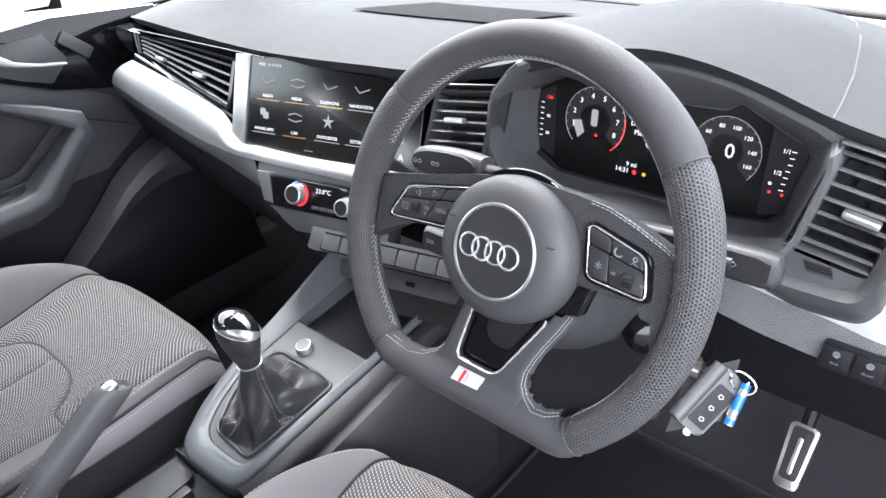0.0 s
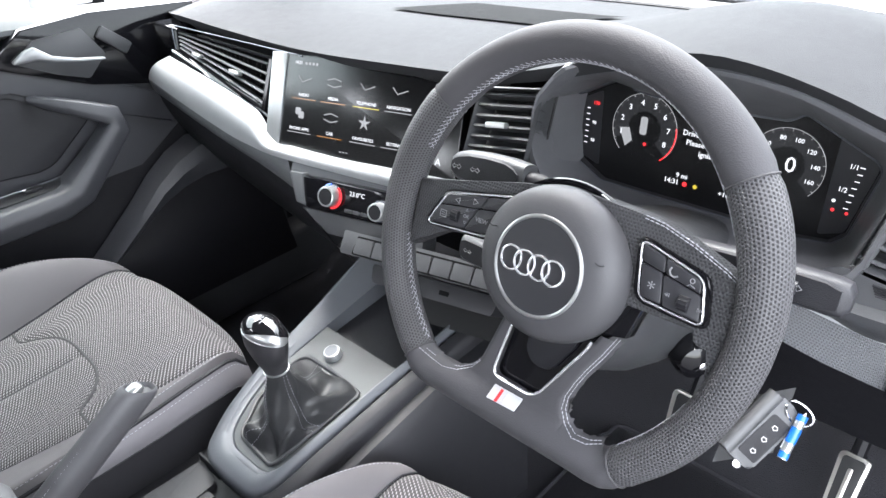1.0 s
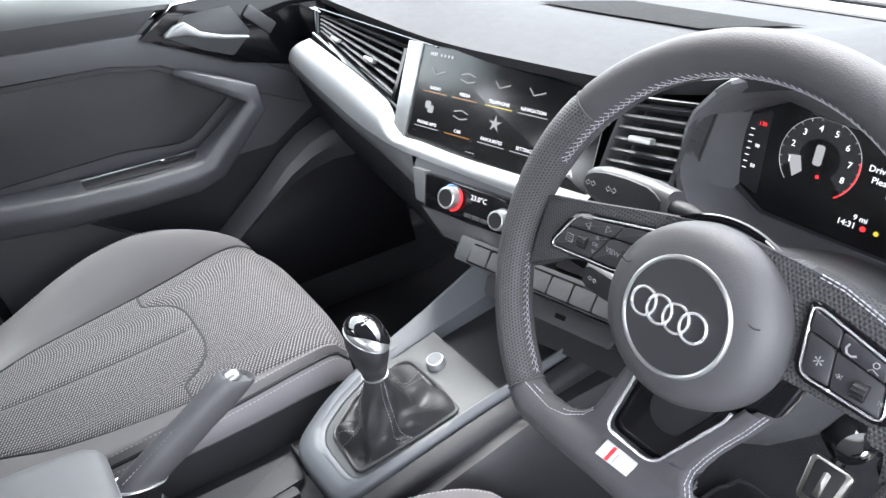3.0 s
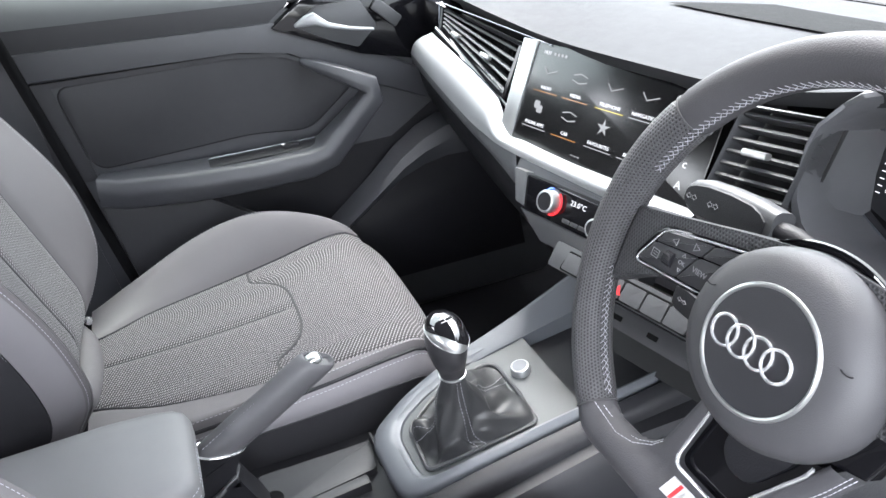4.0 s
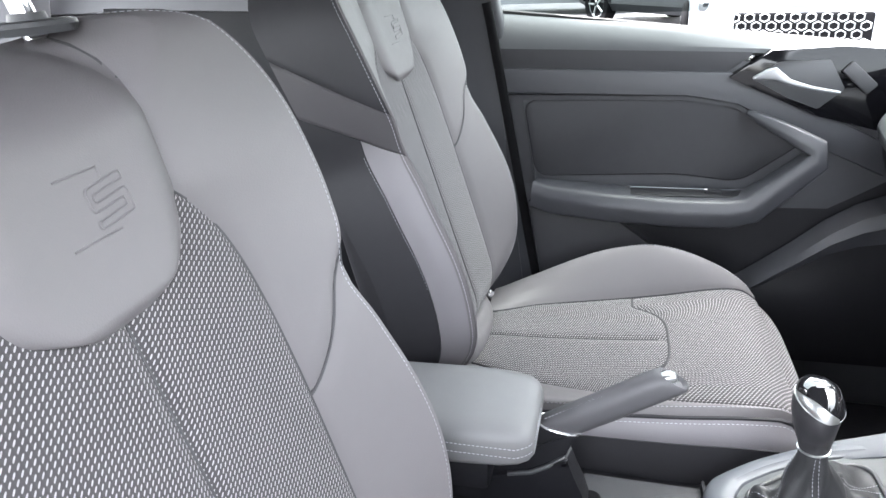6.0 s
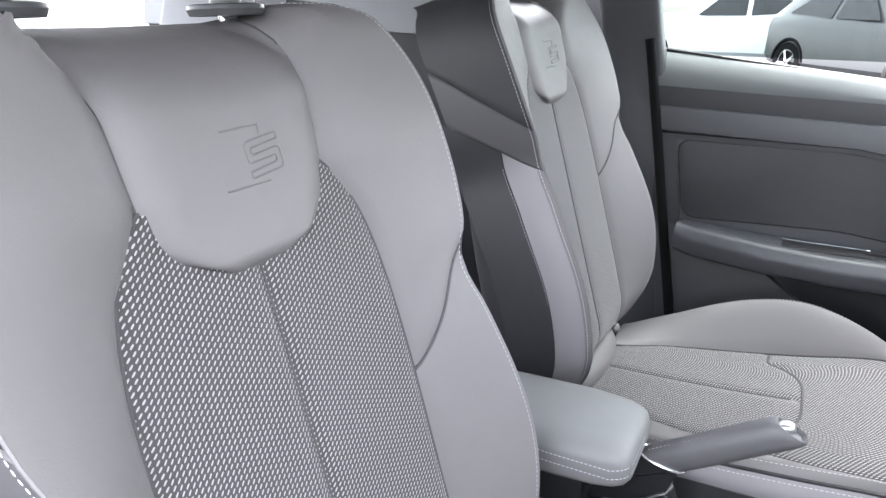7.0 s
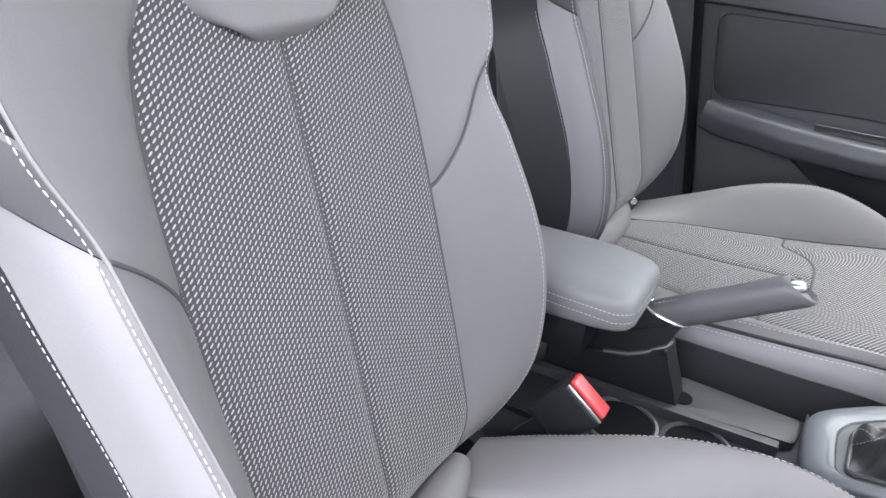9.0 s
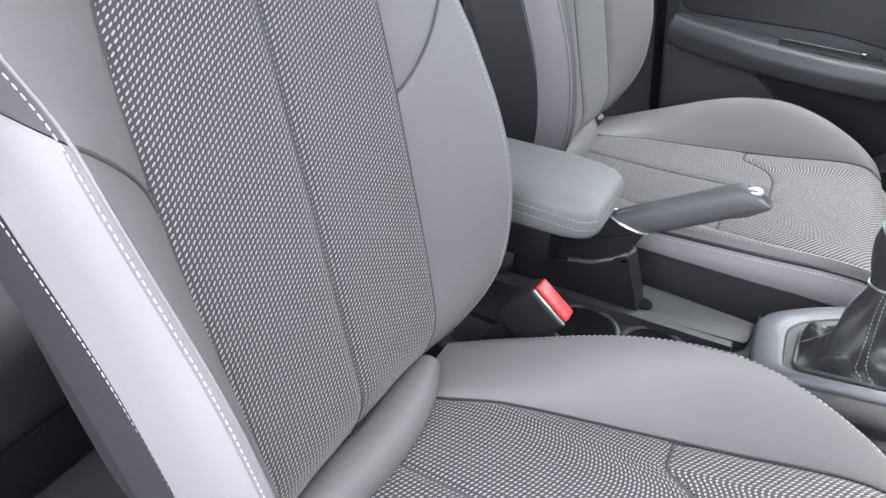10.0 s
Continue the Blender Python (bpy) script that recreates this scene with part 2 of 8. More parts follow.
def rounded(poly, r, n=5):
    """The polygon with its corners rounded by radius r (a number, or one for each corner)."""
    out = []
    k = len(poly)
    for i in range(k):
        p = Vector(poly[i])
        a, b = Vector(poly[i - 1]) - p, Vector(poly[(i + 1) % k]) - p
        rad = r[i] if isinstance(r, (list, tuple)) else r
        cut = min(rad, a.length * 0.48, b.length * 0.48)
        if cut <= 0:
            out.append(tuple(p))
            continue
        pa, pb = p + a.normalized() * cut, p + b.normalized() * cut
        for j in range(n + 1):
            s = j / n
            out.append(tuple(pa * (1 - s) ** 2 + p * 2 * s * (1 - s) + pb * s**2))
    return out


def tube(bm, pts, radius, segs=8, closed=False, flat=1.0, up=(0, 0, 1), uv=False, caps=True):
    """A swept tube; radius a number or a function of 0..1; flat squeezes it along the side direction."""
    pts = [Vector(p) for p in pts]
    n = len(pts)
    rings = []
    nrm = None
    for i, p in enumerate(pts):
        t = (pts[(i + 1) % n] - pts[i - 1]) if closed else (pts[min(i + 1, n - 1)] - pts[max(i - 1, 0)])
        t.normalize()
        if nrm is None:
            nrm = Vector(up) - t * t.dot(Vector(up))
            if nrm.length < 1e-4:
                nrm = t.orthogonal()
        nrm = (nrm - t * t.dot(nrm)).normalized()
        side = t.cross(nrm)
        r = radius(i / max(1, n - 1)) if callable(radius) else radius
        rings.append([bm.verts.new(p + (nrm * math.cos(a) + side * math.sin(a) * flat) * r) for a in (2 * math.pi * k / segs for k in range(segs))])
    for i in range(n if closed else n - 1):
        a, b = rings[i], rings[(i + 1) % n]
        for k in range(segs):
            bm.faces.new((a[k], b[k], b[(k + 1) % segs], a[(k + 1) % segs]))
    if not closed and caps:
        bm.faces.new(rings[0])
        bm.faces.new(rings[-1][::-1])
    bmesh.ops.recalc_face_normals(bm, faces=bm.faces)
    return bm


def loft(bm, rings, closed=True, caps=True):
    """Skin between rings of equal length."""
    rows = [[bm.verts.new(p) for p in ring] for ring in rings]
    n = len(rows[0])
    for a, b in zip(rows, rows[1:]):
        for k in range(n if closed else n - 1):
            bm.faces.new((a[k], a[(k + 1) % n], b[(k + 1) % n], b[k]))
    if caps and closed:
        bm.faces.new(rows[0][::-1])
        bm.faces.new(rows[-1])
    bmesh.ops.recalc_face_normals(bm, faces=bm.faces)
    return bm


def lathe(bm, profile, origin=(0, 0, 0), turn=None, segs=32):
    """Turns (radius, height) rows about turn's z."""
    turn = turn or Matrix.Identity(3)
    o = Vector(origin)
    rings = [[o + turn @ Vector((r * math.cos(a), r * math.sin(a), h)) for a in (2 * math.pi * k / segs for k in range(segs))] for r, h in profile]
    return loft(bm, rings)


def sheet(bm, f, nu, nv, uv=None, flip=False):
    """A grid f(u, v) over the unit square, with UVs in metres if uv(u, v) is given."""
    lay = bm.loops.layers.uv.verify()
    g = [[bm.verts.new(f(i / nu, j / nv)) for i in range(nu + 1)] for j in range(nv + 1)]
    for j in range(nv):
        for i in range(nu):
            ids = ((i, j), (i + 1, j), (i + 1, j + 1), (i, j + 1))
            if flip:
                ids = ids[::-1]
            face = bm.faces.new([g[b][a] for a, b in ids])
            if uv:
                for loop, (a, b) in zip(face.loops, ids):
                    loop[lay].uv = uv(a / nu, b / nv)
    return bm


def resample(pts, step):
    pts = [Vector(p) for p in pts]
    out, carry = [], 0.0
    for a, b in zip(pts, pts[1:]):
        length = (b - a).length
        d = carry
        while d < length:
            out.append((a.lerp(b, d / length), (b - a).normalized()))
            d += step
        carry = d - length
    return out


def stitches(bm, pts, pitch=0.0055, length=0.0036, r=0.0006, lift=(0, 0, 0)):
    """A row of short threads along a line."""
    for p, d in resample(pts, pitch):
        side = d.orthogonal().normalized()
        up = d.cross(side)
        p = p + Vector(lift)
        ends = []
        for s, k in ((-0.5, 0.45), (-0.25, 1.0), (0.25, 1.0), (0.5, 0.45)):
            c = p + d * length * s
            ends.append([bm.verts.new(c + (side * x + up * y) * r * k) for x, y in ((1, 0), (0, 1), (-1, 0), (0, -1))])
        for a, b in zip(ends, ends[1:]):
            for k in range(4):
                bm.faces.new((a[k], a[(k + 1) % 4], b[(k + 1) % 4], b[k]))
        bm.faces.new(ends[0][::-1])
        bm.faces.new(ends[-1])
    return bm


def text(body, origin, turn, size, material, parent, name="lettering", align="CENTER", depth=0.0002):
    """Flat lettering, lying in the plane of turn's x and y, as a mesh."""
    cu = bpy.data.curves.new(name, "FONT")
    cu.body, cu.size, cu.align_x, cu.align_y, cu.extrude, cu.resolution_u = body, size, align, "CENTER", depth, 2
    tmp = new(name, cu)
    me = bpy.data.meshes.new_from_object(tmp)
    bpy.data.objects.remove(tmp)
    bpy.data.curves.remove(cu)
    me.name = name
    me.transform(Matrix.Translation(-base(parent)) @ Matrix.Translation(origin) @ turn.to_4x4())
    me.materials.clear()
    me.materials.append(material)
    ob = new(name, me)
    ob.parent = parent
    return ob

# ---------------------------------------------------------------- ground, cabin shell
ASPHALT = grained("asphalt", (0.055, 0.055, 0.058), 0.9, 120.0, 0.004, 0.2, 0.25)
bm = mesh()
sheet(bm, lambda u, v: Vector((lerp(-60, 60, u), lerp(-60, 60, v), 0.0)), 24, 24)
tagged(part("ground", bm, ASPHALT), "pale grey asphalt of a car park", "ground", kind="structure")



def wall_sheet(name, rows, material, label, category, thick=0.03, sharp=50):
    """A shell of the cabin: rows of points, given a thickness."""
    bm = mesh()
    n, m = len(rows), len(rows[0])
    sheet(bm, lambda u, v: Vector(rows[round(v * (n - 1))][round(u * (m - 1))]), m - 1, n - 1)
    bmesh.ops.recalc_face_normals(bm, faces=bm.faces)
    bmesh.ops.solidify(bm, geom=bm.faces[:], thickness=thick)
    return tagged(part(name, bm, material, None, sharp=sharp), label, category, kind="structure")


# carpeted floor with the footwell's slope
wall_sheet("floor", [[(x, y, z) for x in (-0.80, -0.12, 0.16, 0.74)] for y, z in ((-1.9, 0.25), (-0.6, 0.25), (0.45, 0.25), (0.78, 0.42), (0.92, 0.75))], CARPET, "black carpeted car floor", "car floor", 0.04)
# roof lining
wall_sheet("ceiling", [[(x, y, z - 0.05 * (x / 0.6) ** 2) for x in (-0.62, -0.3, 0.0, 0.3, 0.62)] for y, z in ((0.12, 1.335), (-0.05, 1.372), (-0.4, 1.42), (-1.0, 1.42), (-1.6, 1.36))], HEADLINER, "pale grey roof lining", "roof lining", 0.04)
# tail of the cabin
wall_sheet("wall_rear", [[(x, y, z) for x in (-0.74, 0, 0.74)] for y, z in ((-1.95, 0.25), (-1.95, 0.95), (-1.90, 1.0))], PLASTIC_DARK, "dark tailgate trim", "tailgate")
wall_sheet("wall_rear_side", [[(0.80, y, z) for y in (-0.62, -1.2, -1.95)] for z in (0.25, 0.6, 1.0)], PLASTIC_DARK, "dark rear door trim", "rear door")
wall_sheet("wall_rear_far_side", [[(-0.80, y, z) for y in (-0.60, -1.2, -1.95)] for z in (0.25, 0.6, 1.072)], PLASTIC_DARK, "dark rear door trim", "rear door")
wall_sheet("trim_rear_rail", [[(x, y, z + 0.02 * (y < -1)) for y in (-0.60, -1.2, -1.95)] for x, z in ((-0.775, 1.035), (-0.785, 1.10), (-0.80, 1.18))], DOOR_GREY, "grey rear door window rail", "window rail", 0.02)
# bulkhead ahead of the footwells
wall_sheet("wall_front", [[(x, y, z) for x in (-0.80, 0, 0.80)] for y, z in ((0.92, 0.25), (0.92, 0.88))], CARPET, "dark bulkhead lining", "bulkhead")
wall_sheet("wall_side", [[(0.79, y, z) for y in (0.44, 0.70, 0.95)] for z in (0.25, 0.6, 0.90)], PLASTIC_DARK, "dark footwell side lining", "side lining")
wall_sheet("wall_side_far", [[(-0.79, y, z) for y in (0.40, 0.70, 0.95)] for z in (0.25, 0.6, 0.92)], PLASTIC_DARK, "dark footwell side lining", "side lining")
# door sill on the open side
bm = mesh()
prism(bm, rounded([(0.69, 0.25), (0.80, 0.25), (0.82, 0.36), (0.78, 0.40), (0.72, 0.385)], 0.015), (0, 0.62, 0), frame3((1, 0, 0), (0, 0, 1)), 1.30, 0.0)
tagged(part("sill", bm, PLASTIC), "grey plastic door sill cover", "door sill", kind="structure")
bm = mesh()
prism(bm, rounded([(-0.80, 0.25), (-0.70, 0.25), (-0.705, 0.385), (-0.78, 0.40)], 0.015), (0, 0.62, 0), frame3((1, 0, 0), (0, 0, 1)), 1.30, 0.0)
tagged(part("sill_far", bm, PLASTIC), "grey plastic door sill cover", "door sill", kind="structure")


def pillar(name, pts, size, material, label):
    bm = mesh()
    rings = []
    for p, (a, b) in zip(pts, size):
        ring = [Vector(p) + Vector((x, y, 0)) for x, y in rounded([(-a, -b), (a, -b), (a, b), (-a, b)], min(a, b) * 0.6, 4)]
        rings.append(ring)
    loft(bm, rings)
    return tagged(part(name, bm, material), label, "pillar", kind="structure")


for s in (-1, 1):
    pillar("pillar_front" if s > 0 else "pillar_front_far", [(s * 0.76, 0.78, 0.86), (s * 0.70, 0.42, 1.12), (s * 0.61, 0.12, 1.33)], [(0.03, 0.07)] * 3, HEADLINER, "pale grey windscreen pillar trim")
pillar("pillar_middle_far", [(-0.775, -0.52, 0.30), (-0.765, -0.56, 0.90), (-0.755, -0.575, 1.05), (-0.64, -0.60, 1.37)], [(0.028, 0.085), (0.028, 0.080), (0.025, 0.06), (0.025, 0.05)], DOOR_GREY, "grey plastic door pillar trim")
pillar("pillar_middle", [(0.80, -0.66, 0.30), (0.80, -0.70, 0.90), (0.78, -0.72, 1.05), (0.64, -0.74, 1.37)], [(0.028, 0.085), (0.028, 0.080), (0.025, 0.06), (0.025, 0.05)], DOOR_GREY, "grey plastic door pillar trim")
for s in (-1, 1):
    pillar("pillar_rear" if s > 0 else "pillar_rear_far", [(s * 0.76, -1.75, 0.95), (s * 0.62, -1.50, 1.36)], [(0.03, 0.16), (0.03, 0.10)], HEADLINER, "pale rear pillar trim")

# the driver's door, standing open beside the camera
bm = mesh()
swing = Matrix.Rotation(radians(66), 3, "Z") @ frame3((0, -1, 0), (0, 0, 1))
HINGE = Vector((0.81, 0.46, 0))
prism(bm, rounded([(0.0, 0.32), (1.02, 0.36), (1.08, 0.98), (0.04, 0.95)], 0.04), HINGE, swing, 0.06, 0.008, back=0.04)
open_door = tagged(part("door_driver", bm, DOOR_GREY), "grey driver's door standing open", "car door", kind="structure")
bm = mesh()
pane = [(0.06, 0.94), (1.06, 0.97), (1.02, 1.22), (0.90, 1.37), (0.52, 1.36)]
tube(bm, [HINGE + swing @ Vector((x, z, 0.10 * (z - 0.95))) for x, z in pane], 0.022, 8, closed=True)
part("window_frame", bm, RUBBER, open_door, "black window frame")
bm = mesh()
bm.faces.new([bm.verts.new(HINGE + swing @ Vector((x, z, 0.10 * (z - 0.95)))) for x, z in pane])
bmesh.ops.solidify(bm, geom=bm.faces[:], thickness=0.004)
part("window_glass", bm, GLASS, open_door, "clear side window")
# padded rails along both sides of the roof
for side in (-1, 1):
    bm = mesh()
    loft(bm, [[Vector((side * x, y, z + lift)) for x, z in rounded([(0.59, 1.385), (0.60, 1.335), (0.64, 1.305), (0.675, 1.31), (0.67, 1.36), (0.63, 1.395)], 0.012, 3)] for y, lift in ((0.12, -0.035), (-0.05, -0.008), (-0.3, 0.012), (-0.7, 0.018), (-1.2, 0.008), (-1.6, -0.02))])
    tagged(part("trim_roof_rail" if side > 0 else "trim_roof_rail_far", bm, HEADLINER), "pale grey padded roof rail", "roof rail", kind="structure")

# windscreen
bm = mesh()
sheet(bm, lambda u, v: Vector((lerp(-0.74, 0.74, u) * lerp(1, 0.82, v), lerp(0.84, 0.12, v) + 0.08 * (1 - (2 * u - 1) ** 2) * (1 - 0.5 * v), lerp(0.905, 1.335, v))), 16, 8)
tagged(part("window_1", bm, TINTED), "clear curved windscreen", "windscreen", kind="structure")
bm = mesh()
tube(bm, [Vector((lerp(-0.74, 0.74, i / 16), 0.835 + 0.08 * (1 - (2 * i / 16 - 1) ** 2), 0.912)) for i in range(17)], 0.006, 6)
tagged(part("trim_windscreen_seal", bm, RUBBER), "black windscreen seal", "seal", kind="structure")

# bonnet seen through the windscreen
bm = mesh()
sheet(bm, lambda u, v: Vector((lerp(-0.80, 0.80, u), lerp(0.90, 1.75, v) + 0.06 * (1 - (2 * u - 1) ** 2), 0.90 - 0.04 * v - 0.14 * v**3 - 0.05 * (2 * u - 1) ** 4)), 20, 14)
bonnet = tagged(part("bonnet", bm, WHITE), "white painted bonnet ahead of the windscreen", "bonnet")

# ---------------------------------------------------------------- seats
SEAT_X = 0.348
HAND = 1  # 1: the bolster by the door stands out more; 0: both alike
LEAN = radians(16.5)
BACK_UP = Vector((0, -math.sin(LEAN), math.cos(LEAN)))
BACK_OUT = Vector((0, math.cos(LEAN), math.sin(LEAN)))
BACK_FOOT = Vector((SEAT_X, -0.452, 0.535))  # foot of the backrest's middle line
# half widths by height along the back (0 at the foot, about 0.6 at the top)
INSERT_W = [(0.0, 0.122), (0.06, 0.133), (0.20, 0.138), (0.33, 0.138), (0.41, 0.129), (0.455, 0.113), (0.474, 0.099), (0.485, 0.086)]
EDGE_W = [(0.0, 0.165), (0.06, 0.200), (0.14, 0.217), (0.24, 0.220), (0.31, 0.213), (0.358, 0.207), (0.40, 0.220), (0.46, 0.229), (0.53, 0.227), (0.572, 0.209), (0.600, 0.174), (0.618, 0.125)]
EDGE_R = [(0.0, 0.165), (0.06, 0.188), (0.14, 0.199), (0.24, 0.205), (0.31, 0.209), (0.358, 0.211), (0.40, 0.220)] + [(0.46, 0.222), (0.51, 0.210), (0.54, 0.194), (0.560, 0.175), (0.582, 0.150), (0.602, 0.128), (0.618, 0.108)]
CREST = [(0.0, 0.008), (0.08, 0.048), (0.18, 0.063), (0.30, 0.048), (0.355, 0.037), (0.40, 0.042), (0.50, 0.034), (0.60, 0.016)]  # towards the console
CREST_R = [(0.0, 0.055), (0.08, 0.088), (0.18, 0.094), (0.30, 0.073), (0.40, 0.050), (0.50, 0.036), (0.60, 0.016)]  # towards the door
PAD_W = [(0.424, 0.040), (0.430, 0.060), (0.440, 0.073), (0.458, 0.083), (0.485, 0.089), (0.55, 0.095), (0.615, 0.110)]


def edge_at(side, h):
    """Half width of the backrest; the side by the door falls away earlier at the shoulder."""
    return curve_at(EDGE_R if side * HAND > 0 else EDGE_W, h)


def back_out(x, h):
    """How far the backrest's face stands out at x from its middle and h up along it."""
    ins, edge, crest = curve_at(INSERT_W, min(h, 0.485)), edge_at(x, h), curve_at(CREST_R if x * HAND > 0 else CREST, h)
    ins = min(ins, edge * 0.8)
    a = abs(x)
    hollow = 0.006 * (1 - min(1, a / ins) ** 2)
    out = -hollow
    if a > ins:
        k = (a - ins) / max(1e-4, edge - ins)
        k = min(k, 1.0)
        out = crest * lerp(k, 1 - (1 - k) ** 1.9, 0.22)
        if k > 0.92:
            out -= 0.0003 * ((k - 0.92) / 0.08) ** 2
    side = max(0.0, min(1.0, (a - 0.095) / 0.035))
    start = lerp(0.535, 0.588, side)
    if h > start:
        out -= 0.085 * ((h - start) / lerp(0.075, 0.040, side)) ** 2
    if h < 0.05:
        out -= 0.02 * ((0.05 - h) / 0.05) ** 2
    return out


def back_at(x, h, lift=0.0):
    """A place on the backrest's face."""
    return BACK_FOOT + Vector((x, 0, 0)) + BACK_UP * h + BACK_OUT * (back_out(x, h) + lift)


def pillow(k, depth=0.0035, soft=0.10):
    """Falls away near the two ends of 0..1, as a panel does towards its seams."""
    e = min(k, 1 - k)
    return -depth * max(0.0, 1 - e / soft) ** 2


def split_h(k, side):
    """Height of the short seam that crosses a bolster: low at the insert, high at the edge."""
    return 0.276 + 0.098 * k**1.2 if side * HAND <= 0 else 0.285 + 0.064 * k**0.8


def build_seat():
    seat = thing("sports_seat", "grey leather sports seat with woven cloth centre and pale stitching", "car seat", "front seats", at=(SEAT_X, -0.25, 0.28))

    # backrest: shell, cloth centre, upper pad, bolsters
    bm = mesh()
    rings = []
    for i in range(25):
        h = -0.02 + 0.615 * i / 24
        deep = 0.135 - 0.05 * max(0, h) / 0.6
        taper = 1 - 0.75 * max(0, (h - 0.56) / 0.055) ** 2
        ring = []
        for k in range(28):
            a = 2 * math.pi * k / 28
            ca, sa = math.cos(a), math.sin(a)
            x = (edge_at(ca, h) - 0.004) * math.copysign(abs(ca) ** 0.55, ca)
            d = math.copysign(abs(sa) ** 0.55, sa)
            front = min(back_out(x, max(0.0, min(0.6, h))), back_out(x * 0.86, max(0.0, min(0.6, h)))) - 0.022
            out = lerp(-deep * taper, max(front, -deep * taper * 0.9), (d + 1) / 2)
            ring.append(BACK_FOOT + Vector((x, 0, 0)) + BACK_UP * h + BACK_OUT * out)
        rings.append(ring)
    shell = part("backrest", loft(bm, rings), LEATHER_DARK, seat, "dark charcoal backrest shell")

    for side in (-1, 1):
        h0, h1 = 0.0, 0.485
        bm = mesh()

        def cloth(u, v):
            h = lerp(h0, h1, v)
            w = curve_at(INSERT_W, h)
            x = lerp(0.0010, w, u) * side
            return back_at(x, h, 0.004 + pillow(u, 0.0028, 0.05))

        sheet(bm, cloth, 14, 40, lambda u, v: (lerp(0.0022, curve_at(INSERT_W, lerp(h0, h1, v)), u) * side, lerp(h0, h1, v)), flip=side > 0)
        part("cloth_panel", bm, CLOTH, shell, "woven grey cloth panel with pale flecks")

    bm = mesh()
    tube(bm, [back_at(0, lerp(0.01, 0.45, i / 30), 0.0014) for i in range(31)], 0.0011, 6, up=BACK_OUT)
    for s in (-1, 1):
        tube(bm, [back_at(s * curve_at(INSERT_W, lerp(0.0, 0.485, i / 40)), lerp(0.0, 0.485, i / 40), 0.0008) for i in range(41)], 0.0016, 6, up=BACK_OUT)
    part("seam_cord", bm, SEAM, shell)

    # the upper pad below the headrest
    bm = mesh()

    def pad(u, v):
        h = lerp(0.424, 0.615, v)
        w = curve_at(PAD_W, h)
        k = 2 * u - 1
        e = max(abs(k), 1 - v * 6 if v < 1 / 6 else 0)
        x = k * w
        if v < 0.2:
            h += 0.012 * max(0.0, abs(k) - 0.45) ** 2 * (0.2 - v) / 0.2 * 4
        drop = 0.012 * max(0.0, (e - 0.60) / 0.40) ** 2.4
        return back_at(x * 0.999, h, 0.013 - drop)

    sheet(bm, pad, 40, 60)
    part("shoulder_pad", bm, LEATHER, shell, "smooth grey leather pad with an embossed letter")
    bm = mesh()
    tube(bm, [pad(i / 30, 0.0) - BACK_OUT * 0.002 for i in range(31)], 0.0018, 6, up=BACK_OUT)
    for u in (0.0, 1.0):
        tube(bm, [pad(u, i / 12) - BACK_OUT * 0.002 for i in range(13)], 0.0018, 6, up=BACK_OUT)
    part("seam_cord", bm, SEAM, shell)

    # embossed letter and two angled bars on the pad
    bm = mesh()
    sw, sh, st = 0.0165, 0.0128, 0.0050
    letter = [(-sw, -sh), (sw, -sh), (sw, 0.5 * st), (-sw + st, 0.5 * st), (-sw + st, sh - st), (sw, sh - st), (sw, sh), (-sw, sh), (-sw, -0.5 * st), (sw - st, -0.5 * st), (sw - st, -sh + st), (-sw, -sh + st)]
    tube(bm, [back_at(-0.023 - x, 0.4985 + z + 0.10 * x, 0.0128) for x, z in rounded(letter, 0.004, 4)], 0.0010, 6, closed=True, up=BACK_OUT)
    for line in ([(0.012, 0.5200), (-0.008, 0.5200), (-0.024, 0.5200), (-0.024, 0.5130)], [(0.020, 0.4800), (0.0, 0.4800), (-0.022, 0.4800)]):
        tube(bm, [back_at(x, z, 0.0127) for x, z in line], 0.0010, 6, up=BACK_OUT)
    part("embossing", bm, LEATHER, shell)

    # bolsters: an upper and a lower panel either side of the short seam
    for side in (-1, 1):
        for low in (True, False):
            bm = mesh()

            def bolster(u, v):
                hs = split_h(u, side)
                h = lerp(-0.004, hs - 0.001, v) if low else lerp(hs + 0.001, 0.618, v)
                inner = curve_at(INSERT_W, h) if h < 0.485 else curve_at(PAD_W, h)
                inner = lerp(inner, curve_at(PAD_W, 0.5), max(0, min(1, (h - 0.44) / 0.05))) if h < 0.485 else inner
                w = max(inner + 0.004, edge_at(side, h))
                x = lerp(inner, w, u) * side
                puff = (pillow(u, 0.004, 0.08) if u < 0.5 else 0.0) + pillow(v, 0.003, 0.04 if low else 0.03)
                return back_at(x, h, 0.004 + puff)

            sheet(bm, bolster, 14, 26, flip=side > 0)
            part("lower_bolster" if low else "upper_bolster", bm, LEATHER, shell, "smooth grey leather side bolster")
        bm = mesh()
        tube(bm, [back_at((lerp(curve_at(INSERT_W, split_h(k / 14, side)), edge_at(side, split_h(k / 14, side)), k / 14)) * side, split_h(k / 14, side), 0.0012) for k in range(15)], 0.0016, 6, up=BACK_OUT)
        part("seam_cord", bm, SEAM, shell)

        # flank: a pale strip behind the stitched edge, folding back to the shell
        def flank_at(d, h):
            edge = back_at(edge_at(side, min(h, 0.60)) * side, h, 0.003)
            wide = 0.010 * math.sin(math.pi * min(1, d / 0.075)) if d < 0.0375 else 0.010
            return edge + Vector((side * wide * (1 - h), 0, 0)) - BACK_OUT * (d + 0.002)

        soft_edge = side * HAND > 0 or (HAND == 0 and side > 0)  # the flanks that face the open door
